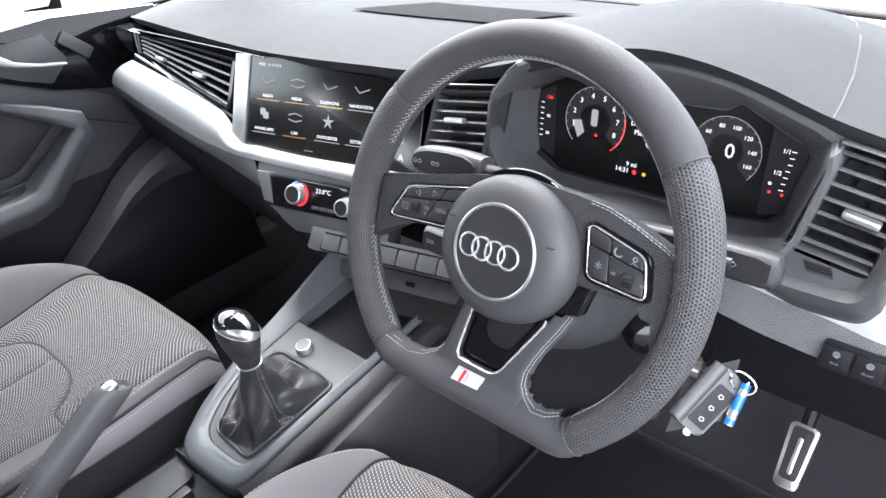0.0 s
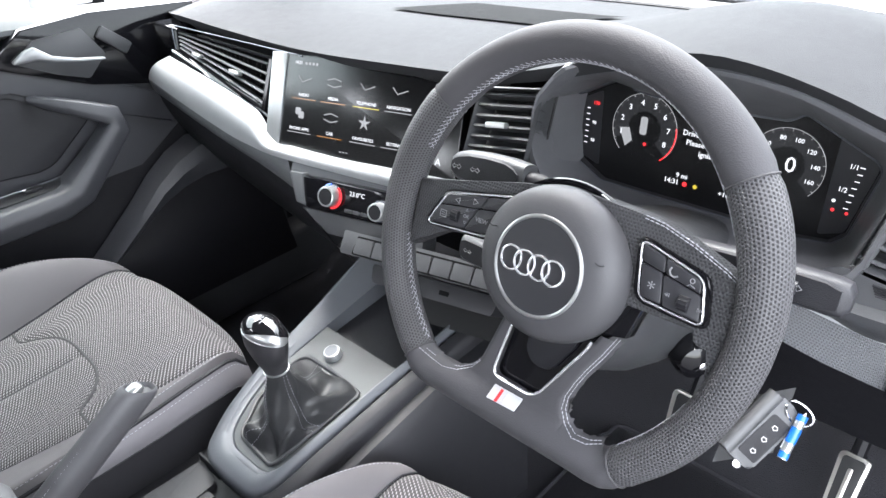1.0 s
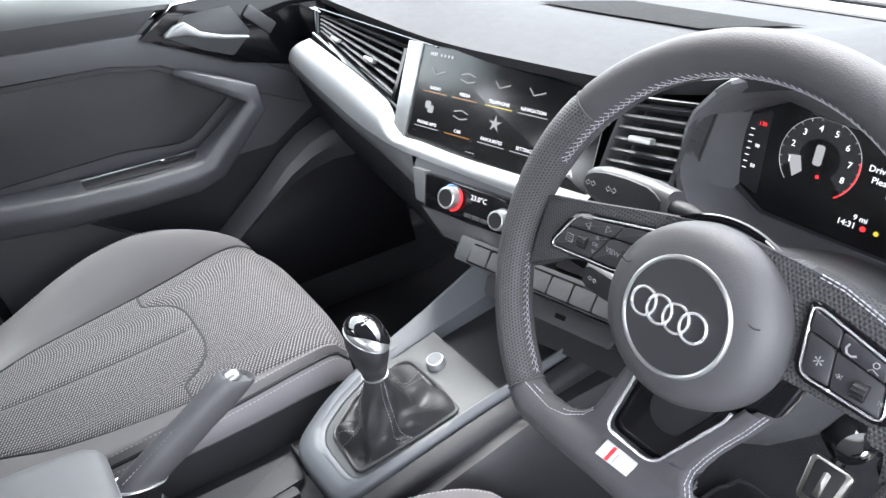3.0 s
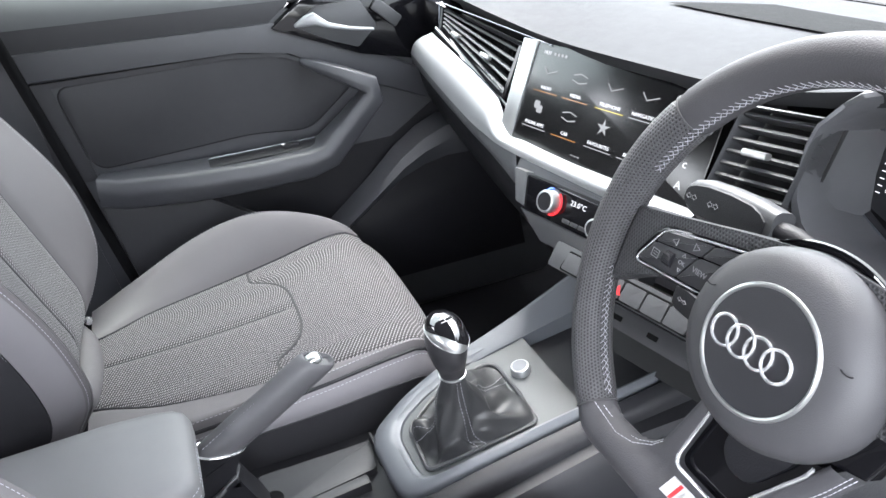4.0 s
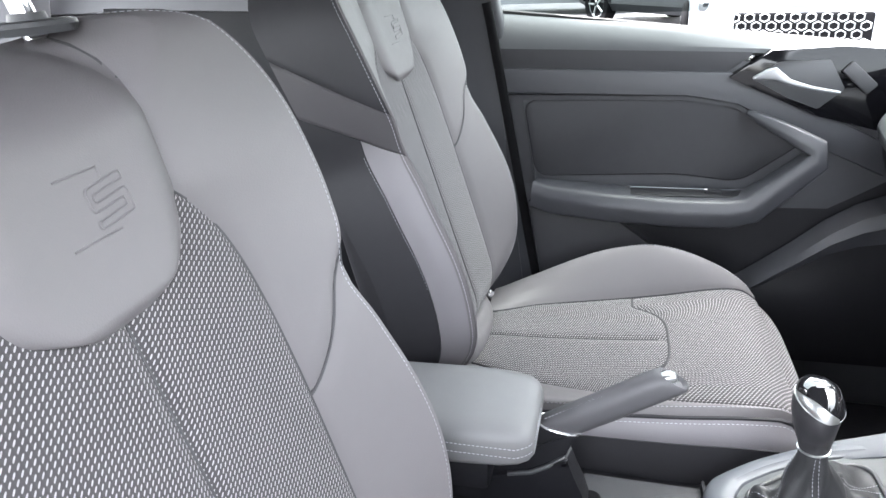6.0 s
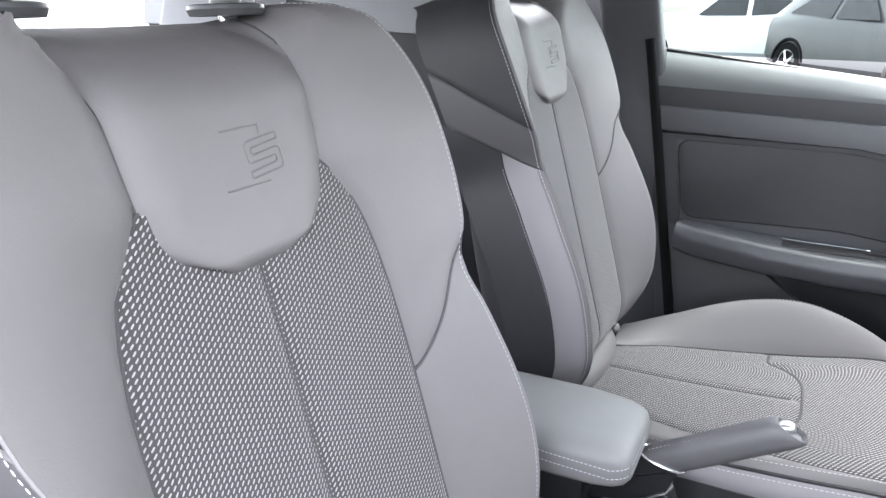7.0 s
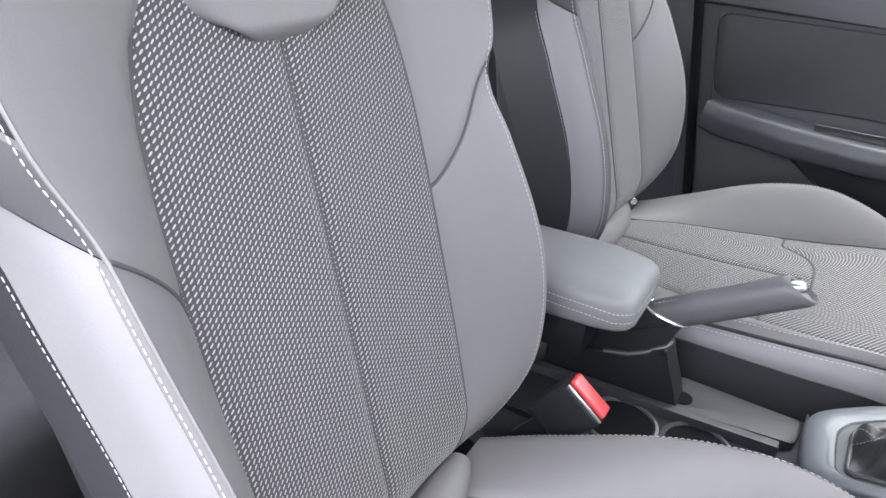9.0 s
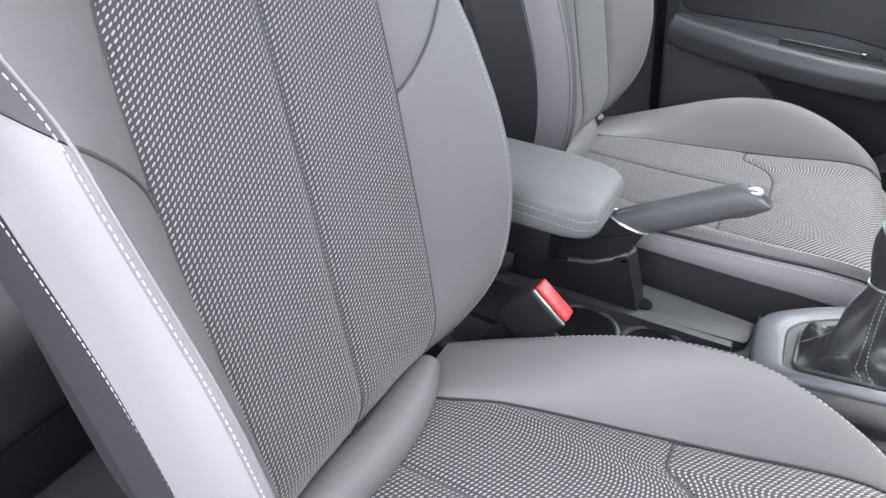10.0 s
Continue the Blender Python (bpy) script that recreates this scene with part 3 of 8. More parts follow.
        brink, strip_end = (0.0070, 0.079) if side * HAND > 0 else (0.0075, 0.050)
        pieces = (("edge_band", LEATHER, "narrow grey leather edge band", brink, lambda d: -0.01, lambda d: 0.346 + 0.75 * d),
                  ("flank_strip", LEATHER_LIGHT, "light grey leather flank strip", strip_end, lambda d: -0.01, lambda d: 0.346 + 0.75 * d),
                  ("shoulder_band", LEATHER_SHADED, "leather band across the shoulder, its shade put into the colour", 0.115, lambda d: 0.347 + 0.75 * d, lambda d: 0.402 + 0.95 * d),
                  # Leather in shadow, painted by giving this panel the dark side leather.
                  ("shoulder_flank", LEATHER_DARK, "shoulder panel, its shadow put into the dark leather colour", 0.115, lambda d: 0.4026 + 0.95 * d, lambda d: 0.604),
                  ("side_panel", LEATHER_DARK, "dark charcoal leather side panel", 0.125, lambda d: -0.02, lambda d: 0.346 + 0.75 * d))
        for name, mat, words, deep_to, foot_h, head_h in pieces:
            bm = mesh()

            def flank(u, v):
                d = lerp({"side_panel": strip_end + 0.001, "flank_strip": brink + (0.0002 if soft_edge else 0.0010)}.get(name, 0.0), deep_to, u)
                return flank_at(d, lerp(foot_h(d), max(foot_h(d) + 0.002, head_h(d)), v)) + Vector((side * pillow(v, 0.002, 0.06), 0, 0))

            sheet(bm, flank, 10, 20, flip=side < 0)
            part(name, bm, mat, shell, words)
        bm = mesh()
        edge_line = [back_at(edge_at(side, lerp(0.0, 0.615, i / 60)) * side, lerp(0.0, 0.615, i / 60), 0.002) for i in range(61)]
        tube(bm, edge_line, 0.0013, 6, up=BACK_OUT)
        part("edge_piping", bm, LEATHER if soft_edge else LEATHER_DARK, shell)
        bm = mesh()
        if side * HAND < 0 or (HAND == 0 and side < 0):
            line = [back_at((edge_at(side, h) - 0.0036) * side, h, 0.0042) for h in (lerp(0.0, 0.615, i / 90) for i in range(91))]
        else:
            line = [flank_at(0.0040, h) + Vector((side * 0.0006, 0, 0)) for h in (lerp(0.0, 0.600, i / 90) for i in range(91))]
        stitches(bm, line, 0.0050, 0.0035, 0.00042 if soft_edge else 0.00028)
        part("stitching", bm, THREAD, shell, "pale topstitching")
        bm = mesh()
        rear = [back_at(edge_at(side, h) * side, h, 0.003) + Vector((side * 0.008, 0, 0)) - BACK_OUT * (strip_end + 0.004) for h in (lerp(0.0, 0.36, i / 60) for i in range(61))]
        stitches(bm, rear, 0.0050, 0.0035, 0.00036)
        part("stitching", bm, THREAD, shell, "pale topstitching")

    # roll at the foot of the backrest
    bm = mesh()
    roll = [Vector((SEAT_X + x, -0.446 - 0.012 * (abs(x) / 0.12) ** 2, 0.522 + 0.010 * (abs(x) / 0.12) ** 2)) for x in (lerp(-0.112, 0.112, i / 16) for i in range(17))]
    tube(bm, roll, lambda k: 0.026 * (1 - 0.55 * abs(2 * k - 1) ** 3), 14)
    part("lumbar_roll", bm, LEATHER, shell, "grey leather roll at the foot of the backrest")

    # headrest
    headrest_at = BACK_FOOT + BACK_UP * 0.590
    for s in (-1, 1):
        bm = mesh()
        foot = headrest_at + BACK_UP * 0.029 + Vector((s * 0.096, 0, 0)) - BACK_OUT * 0.055
        lathe(bm, [(0.029, -0.006), (0.031, -0.001), (0.030, 0.002), (0.027, 0.003), (0.013, 0.003), (0.012, 0.008), (0.006, 0.008)], foot, frame3((1, 0, 0), (0, 1, 0.05)), 28)
        collar = part("post_collar", bm, PLASTIC, shell)
        bm = mesh()
        tube(bm, [foot - BACK_UP * 0.01, foot + BACK_UP * 0.02, foot + Vector((0, 0.0, 0.08))], 0.0082, 14)
        part("headrest_post", bm, CHROME, shell, "chrome headrest post")
    bm = mesh()
    mid = headrest_at + BACK_UP * 0.150 - BACK_OUT * 0.035
    box(bm, mid, (0.245, 0.11, 0.17), frame3((1, 0, 0), BACK_OUT), 0.04, 5)
    part("headrest", bm, LEATHER_DARK, shell, "dark leather headrest")

    # cushion ------------------------------------------------------------
    base_z = [(-0.47, 0.500), (-0.30, 0.505), (-0.157, 0.516), (-0.05, 0.530), (-0.01, 0.528), (0.012, 0.512)]
    seam_w = [(-0.46, 0.090), (-0.37, 0.128), (-0.22, 0.160), (-0.06, 0.186), (0.012, 0.188)]
    crest_z = [(-0.49, 0.497), (-0.40, 0.528), (-0.30, 0.572), (-0.237, 0.592), (-0.17, 0.600), (-0.108, 0.588), (-0.042, 0.560), (0.0, 0.530), (0.012, 0.512)]
    crest_w = [(-0.49, 0.185), (-0.40, 0.205), (-0.20, 0.218), (-0.05, 0.212), (0.012, 0.200)]

    def crest_h(x, y):
        """The bolster's crest; on the one side it stays low."""
        full = curve_at(crest_z, y)
        return full if x < 0 else lerp(full, min(full, curve_at(base_z, y) + 0.010), 0.85)

    def top_at(x, y, lift=0.0):
        a = abs(x)
        s, c = curve_at(seam_w, y), curve_at(crest_w, y)
        z0, z1 = curve_at(base_z, y), crest_h(x, y)
        z = z0 + 0.004 * (1 - min(1, a / s) ** 2)
        if a > s:
            k = min(1, (a - s) / (c - s))
            z = lerp(z0, z1, 1 - (1 - k) ** 1.8)
            if k > 0.85:
                z -= 0.012 * ((k - 0.85) / 0.15) ** 2
        return Vector((SEAT_X + x, y, z + lift))

    bm = mesh()
    rings = []
    for i in range(21):
        y = lerp(-0.47, 0.012, i / 20)
        w = curve_at(crest_w, y)
        zt, zr = crest_h(-1, y) - 0.02, crest_h(1, y) - 0.02
        ring = [Vector((SEAT_X + x, y, z)) for x, z in ((-w, zt), (-w - 0.012, zt - 0.04), (-w - 0.008, 0.42), (-w + 0.03, 0.36), (w - 0.03, 0.36), (w + 0.008, 0.40), (w + 0.012, zr - 0.04), (w, zr))]
        mid_z = curve_at(base_z, y) - 0.012
        ring += [Vector((SEAT_X + curve_at(seam_w, y), y, mid_z)), Vector((SEAT_X - curve_at(seam_w, y), y, mid_z))]
        rings.append(ring)
    cushion = part("cushion", loft(bm, rings), LEATHER_DARK, seat, "dark charcoal seat base")

    # front roll of the cushion
    def front_roll(u, v):
        x = lerp(-0.205, 0.205, u)
        a = v * radians(125)
        top = top_at(max(-0.185, min(0.185, x)), 0.012, 0.004)
        r = 0.028
        return Vector((SEAT_X + x, top.y + r * math.sin(a) - 0.03 * (abs(x) / 0.205) ** 4, top.z - r + r * math.cos(a) - (0.05 if v == 1 else 0)))

    bm = mesh()
    sheet(bm, front_roll, 24, 8, lambda u, v: (lerp(-0.205, 0.205, u), 0.012 + v * 0.06), flip=True)
    part("front_edge", bm, CLOTH, cushion, "woven cloth front edge")

    bm = mesh()
    sheet(bm, lambda u, v: top_at(lerp(-1.0, 1.0, u) * curve_at(seam_w, lerp(-0.46, 0.012, v)), lerp(-0.46, 0.012, v), 0.0002), 24, 24, lambda u, v: (lerp(-0.17, 0.17, u), lerp(-0.46, 0.012, v)))
    part("cloth_base", bm, CLOTH, cushion, "woven grey cloth below the seams")

    # cloth: the inset rear field with a rounded front, and the thigh field round it
    def inset_front(x):
        return -0.150 - 0.055 * (min(1.0, abs(x) / 0.118)) ** 4

    for side in (-1, 1):
        bm = mesh()

        def rear_cloth(u, v):
            x = lerp(0.0018, 1.0, u) * curve_at(seam_w, lerp(-0.455, -0.17, v)) * 0.995
            x = min(x, curve_at(seam_w, -0.455 + 0.25 * v) if v < 0.9 else x)
            y = lerp(-0.455, inset_front(x), v)
            x = min(x, curve_at(seam_w, y) * 0.995)
            return top_at(x * side, y, 0.004 + pillow(u, 0.003, 0.05) + pillow(v, 0.003, 0.05))

        sheet(bm, rear_cloth, 14, 26, lambda u, v: (side * u * lerp(0.09, 0.15, v), lerp(-0.455, -0.15, v)), flip=side < 0)
        part("cloth_panel", bm, CLOTH, cushion, "woven grey cloth panel with pale flecks")
    bm = mesh()

    def thigh(u, v):
        k = 2 * u - 1
        x = k * 0.995
        y0 = inset_front(x * 0.158)
        y = lerp(y0, 0.012, v)
        return top_at(x * curve_at(seam_w, y), y, 0.004 + pillow(u, 0.004, 0.035) + pillow(v, 0.003, 0.05) * (1 if v < 0.5 else 0))

    sheet(bm, thigh, 60, 14, lambda u, v: ((2 * u - 1) * 0.186, lerp(-0.155, 0.012, v)))
    part("thigh_panel", bm, CLOTH, cushion, "woven grey cloth panel with pale flecks")
    bm = mesh()
    tube(bm, [top_at(0, lerp(-0.45, -0.165, i / 14), 0.001) for i in range(15)], 0.0022, 6)
    tube(bm, [top_at(x, inset_front(x), 0.001) for x in (lerp(-0.156, 0.156, i / 30) for i in range(31))], 0.0024, 6)
    part("seam_cord", bm, SEAM, cushion)

    for side in (-1, 1):
        bm = mesh()

        def thigh_bolster(u, v):
            y = lerp(-0.465, 0.012, v)
            x = lerp(curve_at(seam_w, y), curve_at(crest_w, y), u)
            return top_at(x * side, y, 0.004 + pillow(u, 0.004, 0.08))

        sheet(bm, thigh_bolster, 14, 30, flip=side < 0)
        part("cushion_bolster", bm, LEATHER, cushion, "smooth grey leather cushion bolster")
        bm = mesh()

        def side_strip(u, v):
            y = lerp(-0.46, 0.014, v)
            top = top_at(curve_at(crest_w, y) * side, y, 0.003)
            return top + Vector((side * 0.013 * math.sin(u * 1.7), 0, -lerp(0.020, 0.046, v) * u))

        sheet(bm, side_strip, 6, 24, flip=side < 0)
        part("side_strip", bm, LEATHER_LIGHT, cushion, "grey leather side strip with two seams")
        bm = mesh()
        tube(bm, [top_at(curve_at(crest_w, y) * side, y, 0.001) for y in (lerp(-0.46, 0.012, i / 30) for i in range(31))], 0.003, 6)
        tube(bm, [top_at(curve_at(crest_w, y) * side, y, 0.003) + Vector((side * 0.0130, 0, -lerp(0.020, 0.046, (y + 0.46) / 0.474))) for y in (lerp(-0.46, 0.012, i / 30) for i in range(31))], 0.0016, 6)
        tube(bm, [top_at(curve_at(seam_w, y) * side, y, 0.0020) for y in (lerp(-0.46, 0.012, i / 40) for i in range(41))], 0.0017, 6)
        part("edge_piping", bm, LEATHER_DARK, cushion)
        bm = mesh()
        stitches(bm, [top_at((curve_at(crest_w, y) - 0.005) * side, y, 0.0045) for y in (lerp(-0.46, 0.005, i / 50) for i in range(51))], 0.006, 0.004, 0.00034)
        part("stitching", bm, THREAD, cushion, "pale topstitching")
        bm = mesh()
        stitches(bm, [top_at(curve_at(crest_w, y) * side, y, 0.003) + Vector((side * 0.0085, 0, -0.006)) for y in (lerp(-0.46, 0.005, i / 50) for i in range(51))], 0.006, 0.004, 0.0004)
        part("stitching", bm, THREAD, cushion, "pale topstitching")

    # plastic side cover and rails
    for side in (-1, 1):
        bm = mesh()
        poly = rounded([(-0.52, 0.34), (-0.02, 0.34), (0.0, 0.40), (-0.10, 0.425), (-0.40, 0.43), (-0.53, 0.50)], 0.02)
        prism(bm, poly, (SEAT_X + side * 0.222, 0, 0), frame3((0, 1, 0), (0, 0, 1)), 0.022, 0.004, back=0.0)
        part("side_cover", bm, PLASTIC_DARK, seat, "black plastic seat side cover")
        bm = mesh()
        box(bm, (SEAT_X + side * 0.17, -0.25, 0.285), (0.045, 0.60, 0.13), None, 0.005)
        part("seat_rail", bm, PLASTIC_DARK, seat)
    return seat


driver_seat = build_seat()
HAND = 0
passenger_seat = build_seat()
passenger_seat.location += Vector((-0.725, -0.033, 0.030))
for child in passenger_seat.children_recursive:
    if child.name.startswith("lumbar_roll"):
        child.location += Vector((0, -0.024, -0.016))  # tucked deeper between cushion and backrest

bm = mesh()
lathe(bm, [(0.0062, -0.004), (0.0066, 0.0), (0.0050, 0.004), (0.0005, 0.0055)], (-0.487, -0.496, 0.560), frame3((0.7, -0.7, 0), (0, 0.2, 1)), 16)
part("belt_stud", bm, BRIGHT, passenger_seat, "small chrome stud")

# ---------------------------------------------------------------- dashboard
dash = thing("dashboard", "grey soft-plastic dashboard with silver trim and black panels", "dashboard", at=(0.0, 0.45, 0.5))
LIP = [(-0.745, (0.262, 0.940)), (-0.70, (0.240, 0.945)), (-0.62, (0.215, 0.955)), (-0.40, (0.200, 0.953)), (-0.19, (0.188, 0.955)), (0.0, (0.205, 0.958)), (0.10, (0.215, 0.962)), (0.16, (0.21, 0.975)), (0.21, (0.205, 0.988)), (0.29, (0.200, 1.012)),
       (0.375, (0.200, 1.028)), (0.43, (0.200, 1.025)), (0.489, (0.200, 1.012)), (0.549, (0.200, 0.993)), (0.62, (0.21, 0.975)), (0.70, (0.24, 0.955))]
LIP_Y = [(x, p[0]) for x, p in LIP]
LIP_Z = [(x, p[1]) for x, p in LIP]


def lip(x):
    return Vector((x, curve_at(LIP_Y, x), curve_at(LIP_Z, x)))


def top_pad(u, v):
    x = lerp(-0.745, 0.70, u)
    p = lip(x)
    far_y = 0.86 - 0.10 * (x / 0.7) ** 2
    far_z = 0.905
    if v < 0.12:  # rolled front edge
        a = v / 0.12
        return Vector((x, p.y + 0.012 * (1 - a) ** 2, p.z - 0.014 * (1 - a) ** 2 - 0.002 * (1 - a)))
    k = (v - 0.12) / 0.88
    rise = 0.012 * math.sin(min(1, k * 3.2) * math.pi / 2) - 0.02 * max(0, k - 0.3)
    return Vector((x, lerp(p.y, far_y, k), lerp(p.z, far_z, max(0, (k - 0.25) / 0.75) ** 1.3) + rise))


bm = mesh()
sheet(bm, top_pad, 72, 26)
part("top_pad", bm, DASH, dash, "grey grained soft-plastic dashboard top")

# speaker and demister grille let into the top
bm = mesh()


def grille_place(u, v):
    x = lerp(-0.24, 0.05, u) + 0.05 * v
    q = top_pad((x + 0.745) / 1.445, lerp(0.40, 0.60, v) - 0.02 * u)
    return q + Vector((0, 0, 0.003))


sheet(bm, grille_place, 16, 6)
part("speaker_grille", bm, GRILLE, dash, "dark grey speaker grille")
bm = mesh()
for v in (0.93, 0.95, 0.97):
    tube(bm, [top_pad(lerp(0.1, 0.9, i / 40), v) + Vector((0, 0, 0.002)) for i in range(41)], 0.0018, 5)
part("demister_slot", bm, PLASTIC_DARK, dash)

# body of the dashboard below the pad: front face falls away into the footwells
bm = mesh()
secs = []
for i in range(41):
    x = lerp(-0.70, 0.70, i / 40)
    p = lip(x)
    c = max(0, 1 - abs(x + 0.02) / 0.22)
    low = 0.60 if x < 0.1 else 0.58
    deep = 0.34 if 0.14 < x < 0.56 else 0.0
    secs.append([Vector((x, p.y + 0.018, p.z - 0.012)), Vector((x, max(deep, p.y + 0.045), p.z - 0.03 if deep else p.z - 0.06)), Vector((x, max(deep, 0.26), 0.86)), Vector((x, 0.25, 0.78)), Vector((x, 0.27, 0.70)), Vector((x, 0.34, low)), Vector((x, 0.55, low - 0.02)), Vector((x, 0.72, 0.70)), Vector((x, 0.78, 0.90))])
loft(bm, secs)
part("carrier", bm, PLASTIC_DARK, dash, "black dashboard carrier")

# --- passenger side: silver blade with honeycomb underside
CENTRE = Vector((-0.22, 0.140, 0.828))  # lower left corner of the screen
ACROSS = Vector((math.cos(radians(13)), math.sin(radians(13)), 0))
RISE = Vector((-0.010, 0.046, 0.118)).normalized()
PANEL = frame3(ACROSS, RISE)


def on_panel(a, b, out=0.0):
    """A place on the centre stack's slanted plane: a across, b up, out towards the driver."""
    return CENTRE + PANEL @ Vector((a, b, out))


BLADE = [(Vector(a), Vector(b)) for a, b in (
    ((-0.612, 0.180, 0.8895), (-0.700, 0.167, 0.836)), ((-0.454, 0.161, 0.882), (-0.569, 0.153, 0.824)), ((-0.352, 0.150, 0.875), (-0.456, 0.142, 0.815)), ((-0.288, 0.143, 0.868), (-0.352, 0.131, 0.810)),
    ((-0.262, 0.140, 0.861), (-0.290, 0.125, 0.811)), ((-0.223, 0.135, 0.830), (-0.237, 0.119, 0.814)), ((-0.190, 0.142, 0.828), (-0.185, 0.123, 0.814)), ((-0.110, 0.160, 0.824), (-0.094, 0.144, 0.809)),
    ((-0.022, 0.181, 0.824), (-0.008, 0.164, 0.805)), ((0.080, 0.204, 0.824), (0.090, 0.187, 0.803)))]
UNDER = [Vector(c) for c in ((-0.722, 0.186, 0.798), (-0.575, 0.168, 0.789), (-0.460, 0.154, 0.783), (-0.370, 0.144, 0.779), (-0.300, 0.136, 0.778), (-0.235, 0.128, 0.775), (-0.158, 0.119, 0.768))]


def blend(rows, u, k):
    keys = [(i / (len(rows) - 1), r[k]) for i, r in enumerate(rows)]
    return Vector([curve_at([(t, p[j]) for t, p in keys], u) for j in range(3)])


def blade(u, v):
    a, b = blend(BLADE, u, 0), blend(BLADE, u, 1)
    return a.lerp(b, v) + Vector((0, -0.010, 0.006)) * math.sin(v * math.pi)


bm = mesh()
sheet(bm, blade, 60, 8)
part("silver_blade", bm, SILVER, dash, "bright silver trim blade")


def under_blade(u, v):
    k = u * 6 / 9
    return blend(BLADE, k, 1).lerp(blend([(c, c) for c in UNDER], u, 0), v) + Vector((0, -0.003, 0)) * math.sin(v * math.pi)


bm = mesh()
sheet(bm, under_blade, 50, 6, lambda u, v: (u * 0.60, v * 0.035))
part("honeycomb_strip", bm, SILVER_DOT, dash, "grey honeycomb-textured trim strip")
bm = mesh()
sheet(bm, lambda u, v: blend(BLADE, lerp(0.685, 1.0, u), 1) + Vector((-0.004, 0.0 - 0.006 * v, -0.012 * v)), 20, 3, lambda u, v: (u * 0.28, v * 0.014))
part("honeycomb_strip", bm, SILVER_DOT, dash, "grey honeycomb-textured trim strip")

# lower passenger panel and glovebox
bm = mesh()


def glove(u, v):
    b = under_blade(u * 0.97, 1.0)
    return b + Vector((0, 0.002 + 0.11 * v**1.5, 0.001 - 0.20 * v))


sheet(bm, glove, 30, 10)
part("glovebox_panel", bm, PLASTIC_DARK, dash, "black glovebox panel")


# --- air vents
def vent(name, corners, slats, label, tab=None, splits=0, frame_mat=GLOSS, lean=0.0, slat_mat=PLASTIC):
    """A four-cornered outlet: frame, dark throat, slats and a small tab. Corners: top left, top right, bottom right, bottom left."""
    tl, tr, br, bl = (Vector(c) for c in corners)
    ob = thing(name, label, "air vent", "dashboard air vents", at=tuple((tl + tr + br + bl) / 4))
    nrm = (tr - tl).cross(tl - bl).normalized()

    def at(u, v, out=0.0):
        return bl.lerp(br, u).lerp(tl.lerp(tr, u), v) + nrm * out

    bm = mesh()
    rim = [at(u, v) for u, v in ((0, 0), (1, 0), (1, 1), (0, 1))]
    mid = sum(rim, Vector()) / 4
    rows = []
    for grow, out in ((1.06, -0.004), (1.06, 0.002), (1.03, 0.004), (1.0, 0.002), (0.98, -0.035)):
        rows.append([mid + (p - mid) * grow + nrm * out for p in rim])
    loft(bm, rows, caps=False)
    part("vent_frame", bm, frame_mat, ob)
    bm = mesh()
    loft(bm, [[mid + (p - mid) * 1.0 + nrm * o for p in rim] for o in (-0.040, -0.036)])
    part("throat", bm, RUBBER, ob, "black vent throat")
    for i in range(slats):
        v = (i + 0.5) / slats
        bm = mesh()
        a, b = at(0.01, v), at(0.99, v)
        ax = (b - a).normalized()
        up = ax.cross(nrm) * -1
        ring = []
        for p in (a, b):
            ring.append([p + nrm * o + (up * h) for o, h in ((0.000, 0.0006), (0.001, -0.0006), (-0.001, -0.0022), (-0.020, -0.0034 - lean), (-0.020, -0.0022 - lean), (-0.002, 0.0018))])
        loft(bm, ring)
        part("slat", bm, slat_mat, ob)
    for i in range(splits):
        u = (i + 0.5) / splits
        bm = mesh()
        a, b = at(u, 0.02, -0.026), at(u, 0.98, -0.026)
        loft(bm, [[p + nrm * o + (tr - tl).normalized() * w for o, w in ((0, -0.0007), (0, 0.0007), (-0.008, 0.0007), (-0.008, -0.0007))] for p in (a, b)])
        part("rear_vane", bm, PLASTIC_DARK, ob)
    for u, v, wide in tab or ():
        bm = mesh()
        box(bm, at(u, v, 0.004), (wide, 0.0065, 0.010), frame3(tr - tl, tl - bl), 0.002)
        part("vent_tab", bm, SATIN, ob, "satin silver vent tab")
    return ob


vent("air_vent", ((-0.604, 0.203, 0.931), tuple(on_panel(-0.036, 0.116)), tuple(on_panel(-0.044, 0.044)), (-0.585, 0.190, 0.903)), 5, "slim passenger air vent with grey slats in a gloss black frame", ((0.28, 0.30, 0.03), (0.72, 0.42, 0.03)), 22, slat_mat=RAIL)
# silver right-angled surround between the passenger vent and the screen
bm = mesh()
tube(bm, [Vector(c) for c in ((-0.600, 0.190, 0.900), (-0.612, 0.198, 0.938), (-0.608, 0.200, 0.940), (-0.480, 0.196, 0.942), (-0.340, 0.191, 0.9445), (-0.200, 0.186, 0.947))], 0.0011, 8)
part("vent_line", bm, CUP, dash, "thin dark silver line over the vent")
bm = mesh()
prism(bm, [(-0.026, 0.002), (-0.016, -0.012), (0.0, -0.010), (0.004, 0.128), (-0.024, 0.128)], on_panel(0, 0, 0.002), PANEL, 0.006, 0.002, back=0.008)
tube(bm, [Vector((-0.602, 0.184, 0.899)).lerp(on_panel(-0.030, 0.034, 0.001), i / 6) for i in range(7)], 0.0026, 8, flat=0.7)
part("silver_surround", bm, SATIN, dash, "satin silver surround")
# gloss black wedge below that vent
bm = mesh()
sheet(bm, lambda u, v: Vector((-0.604, 0.188, 0.902)).lerp(on_panel(-0.028, 0.044), u).lerp(blend(BLADE, u * 5.2 / 9, 0) + Vector((0, 0.003, 0.0)), v), 30, 3)
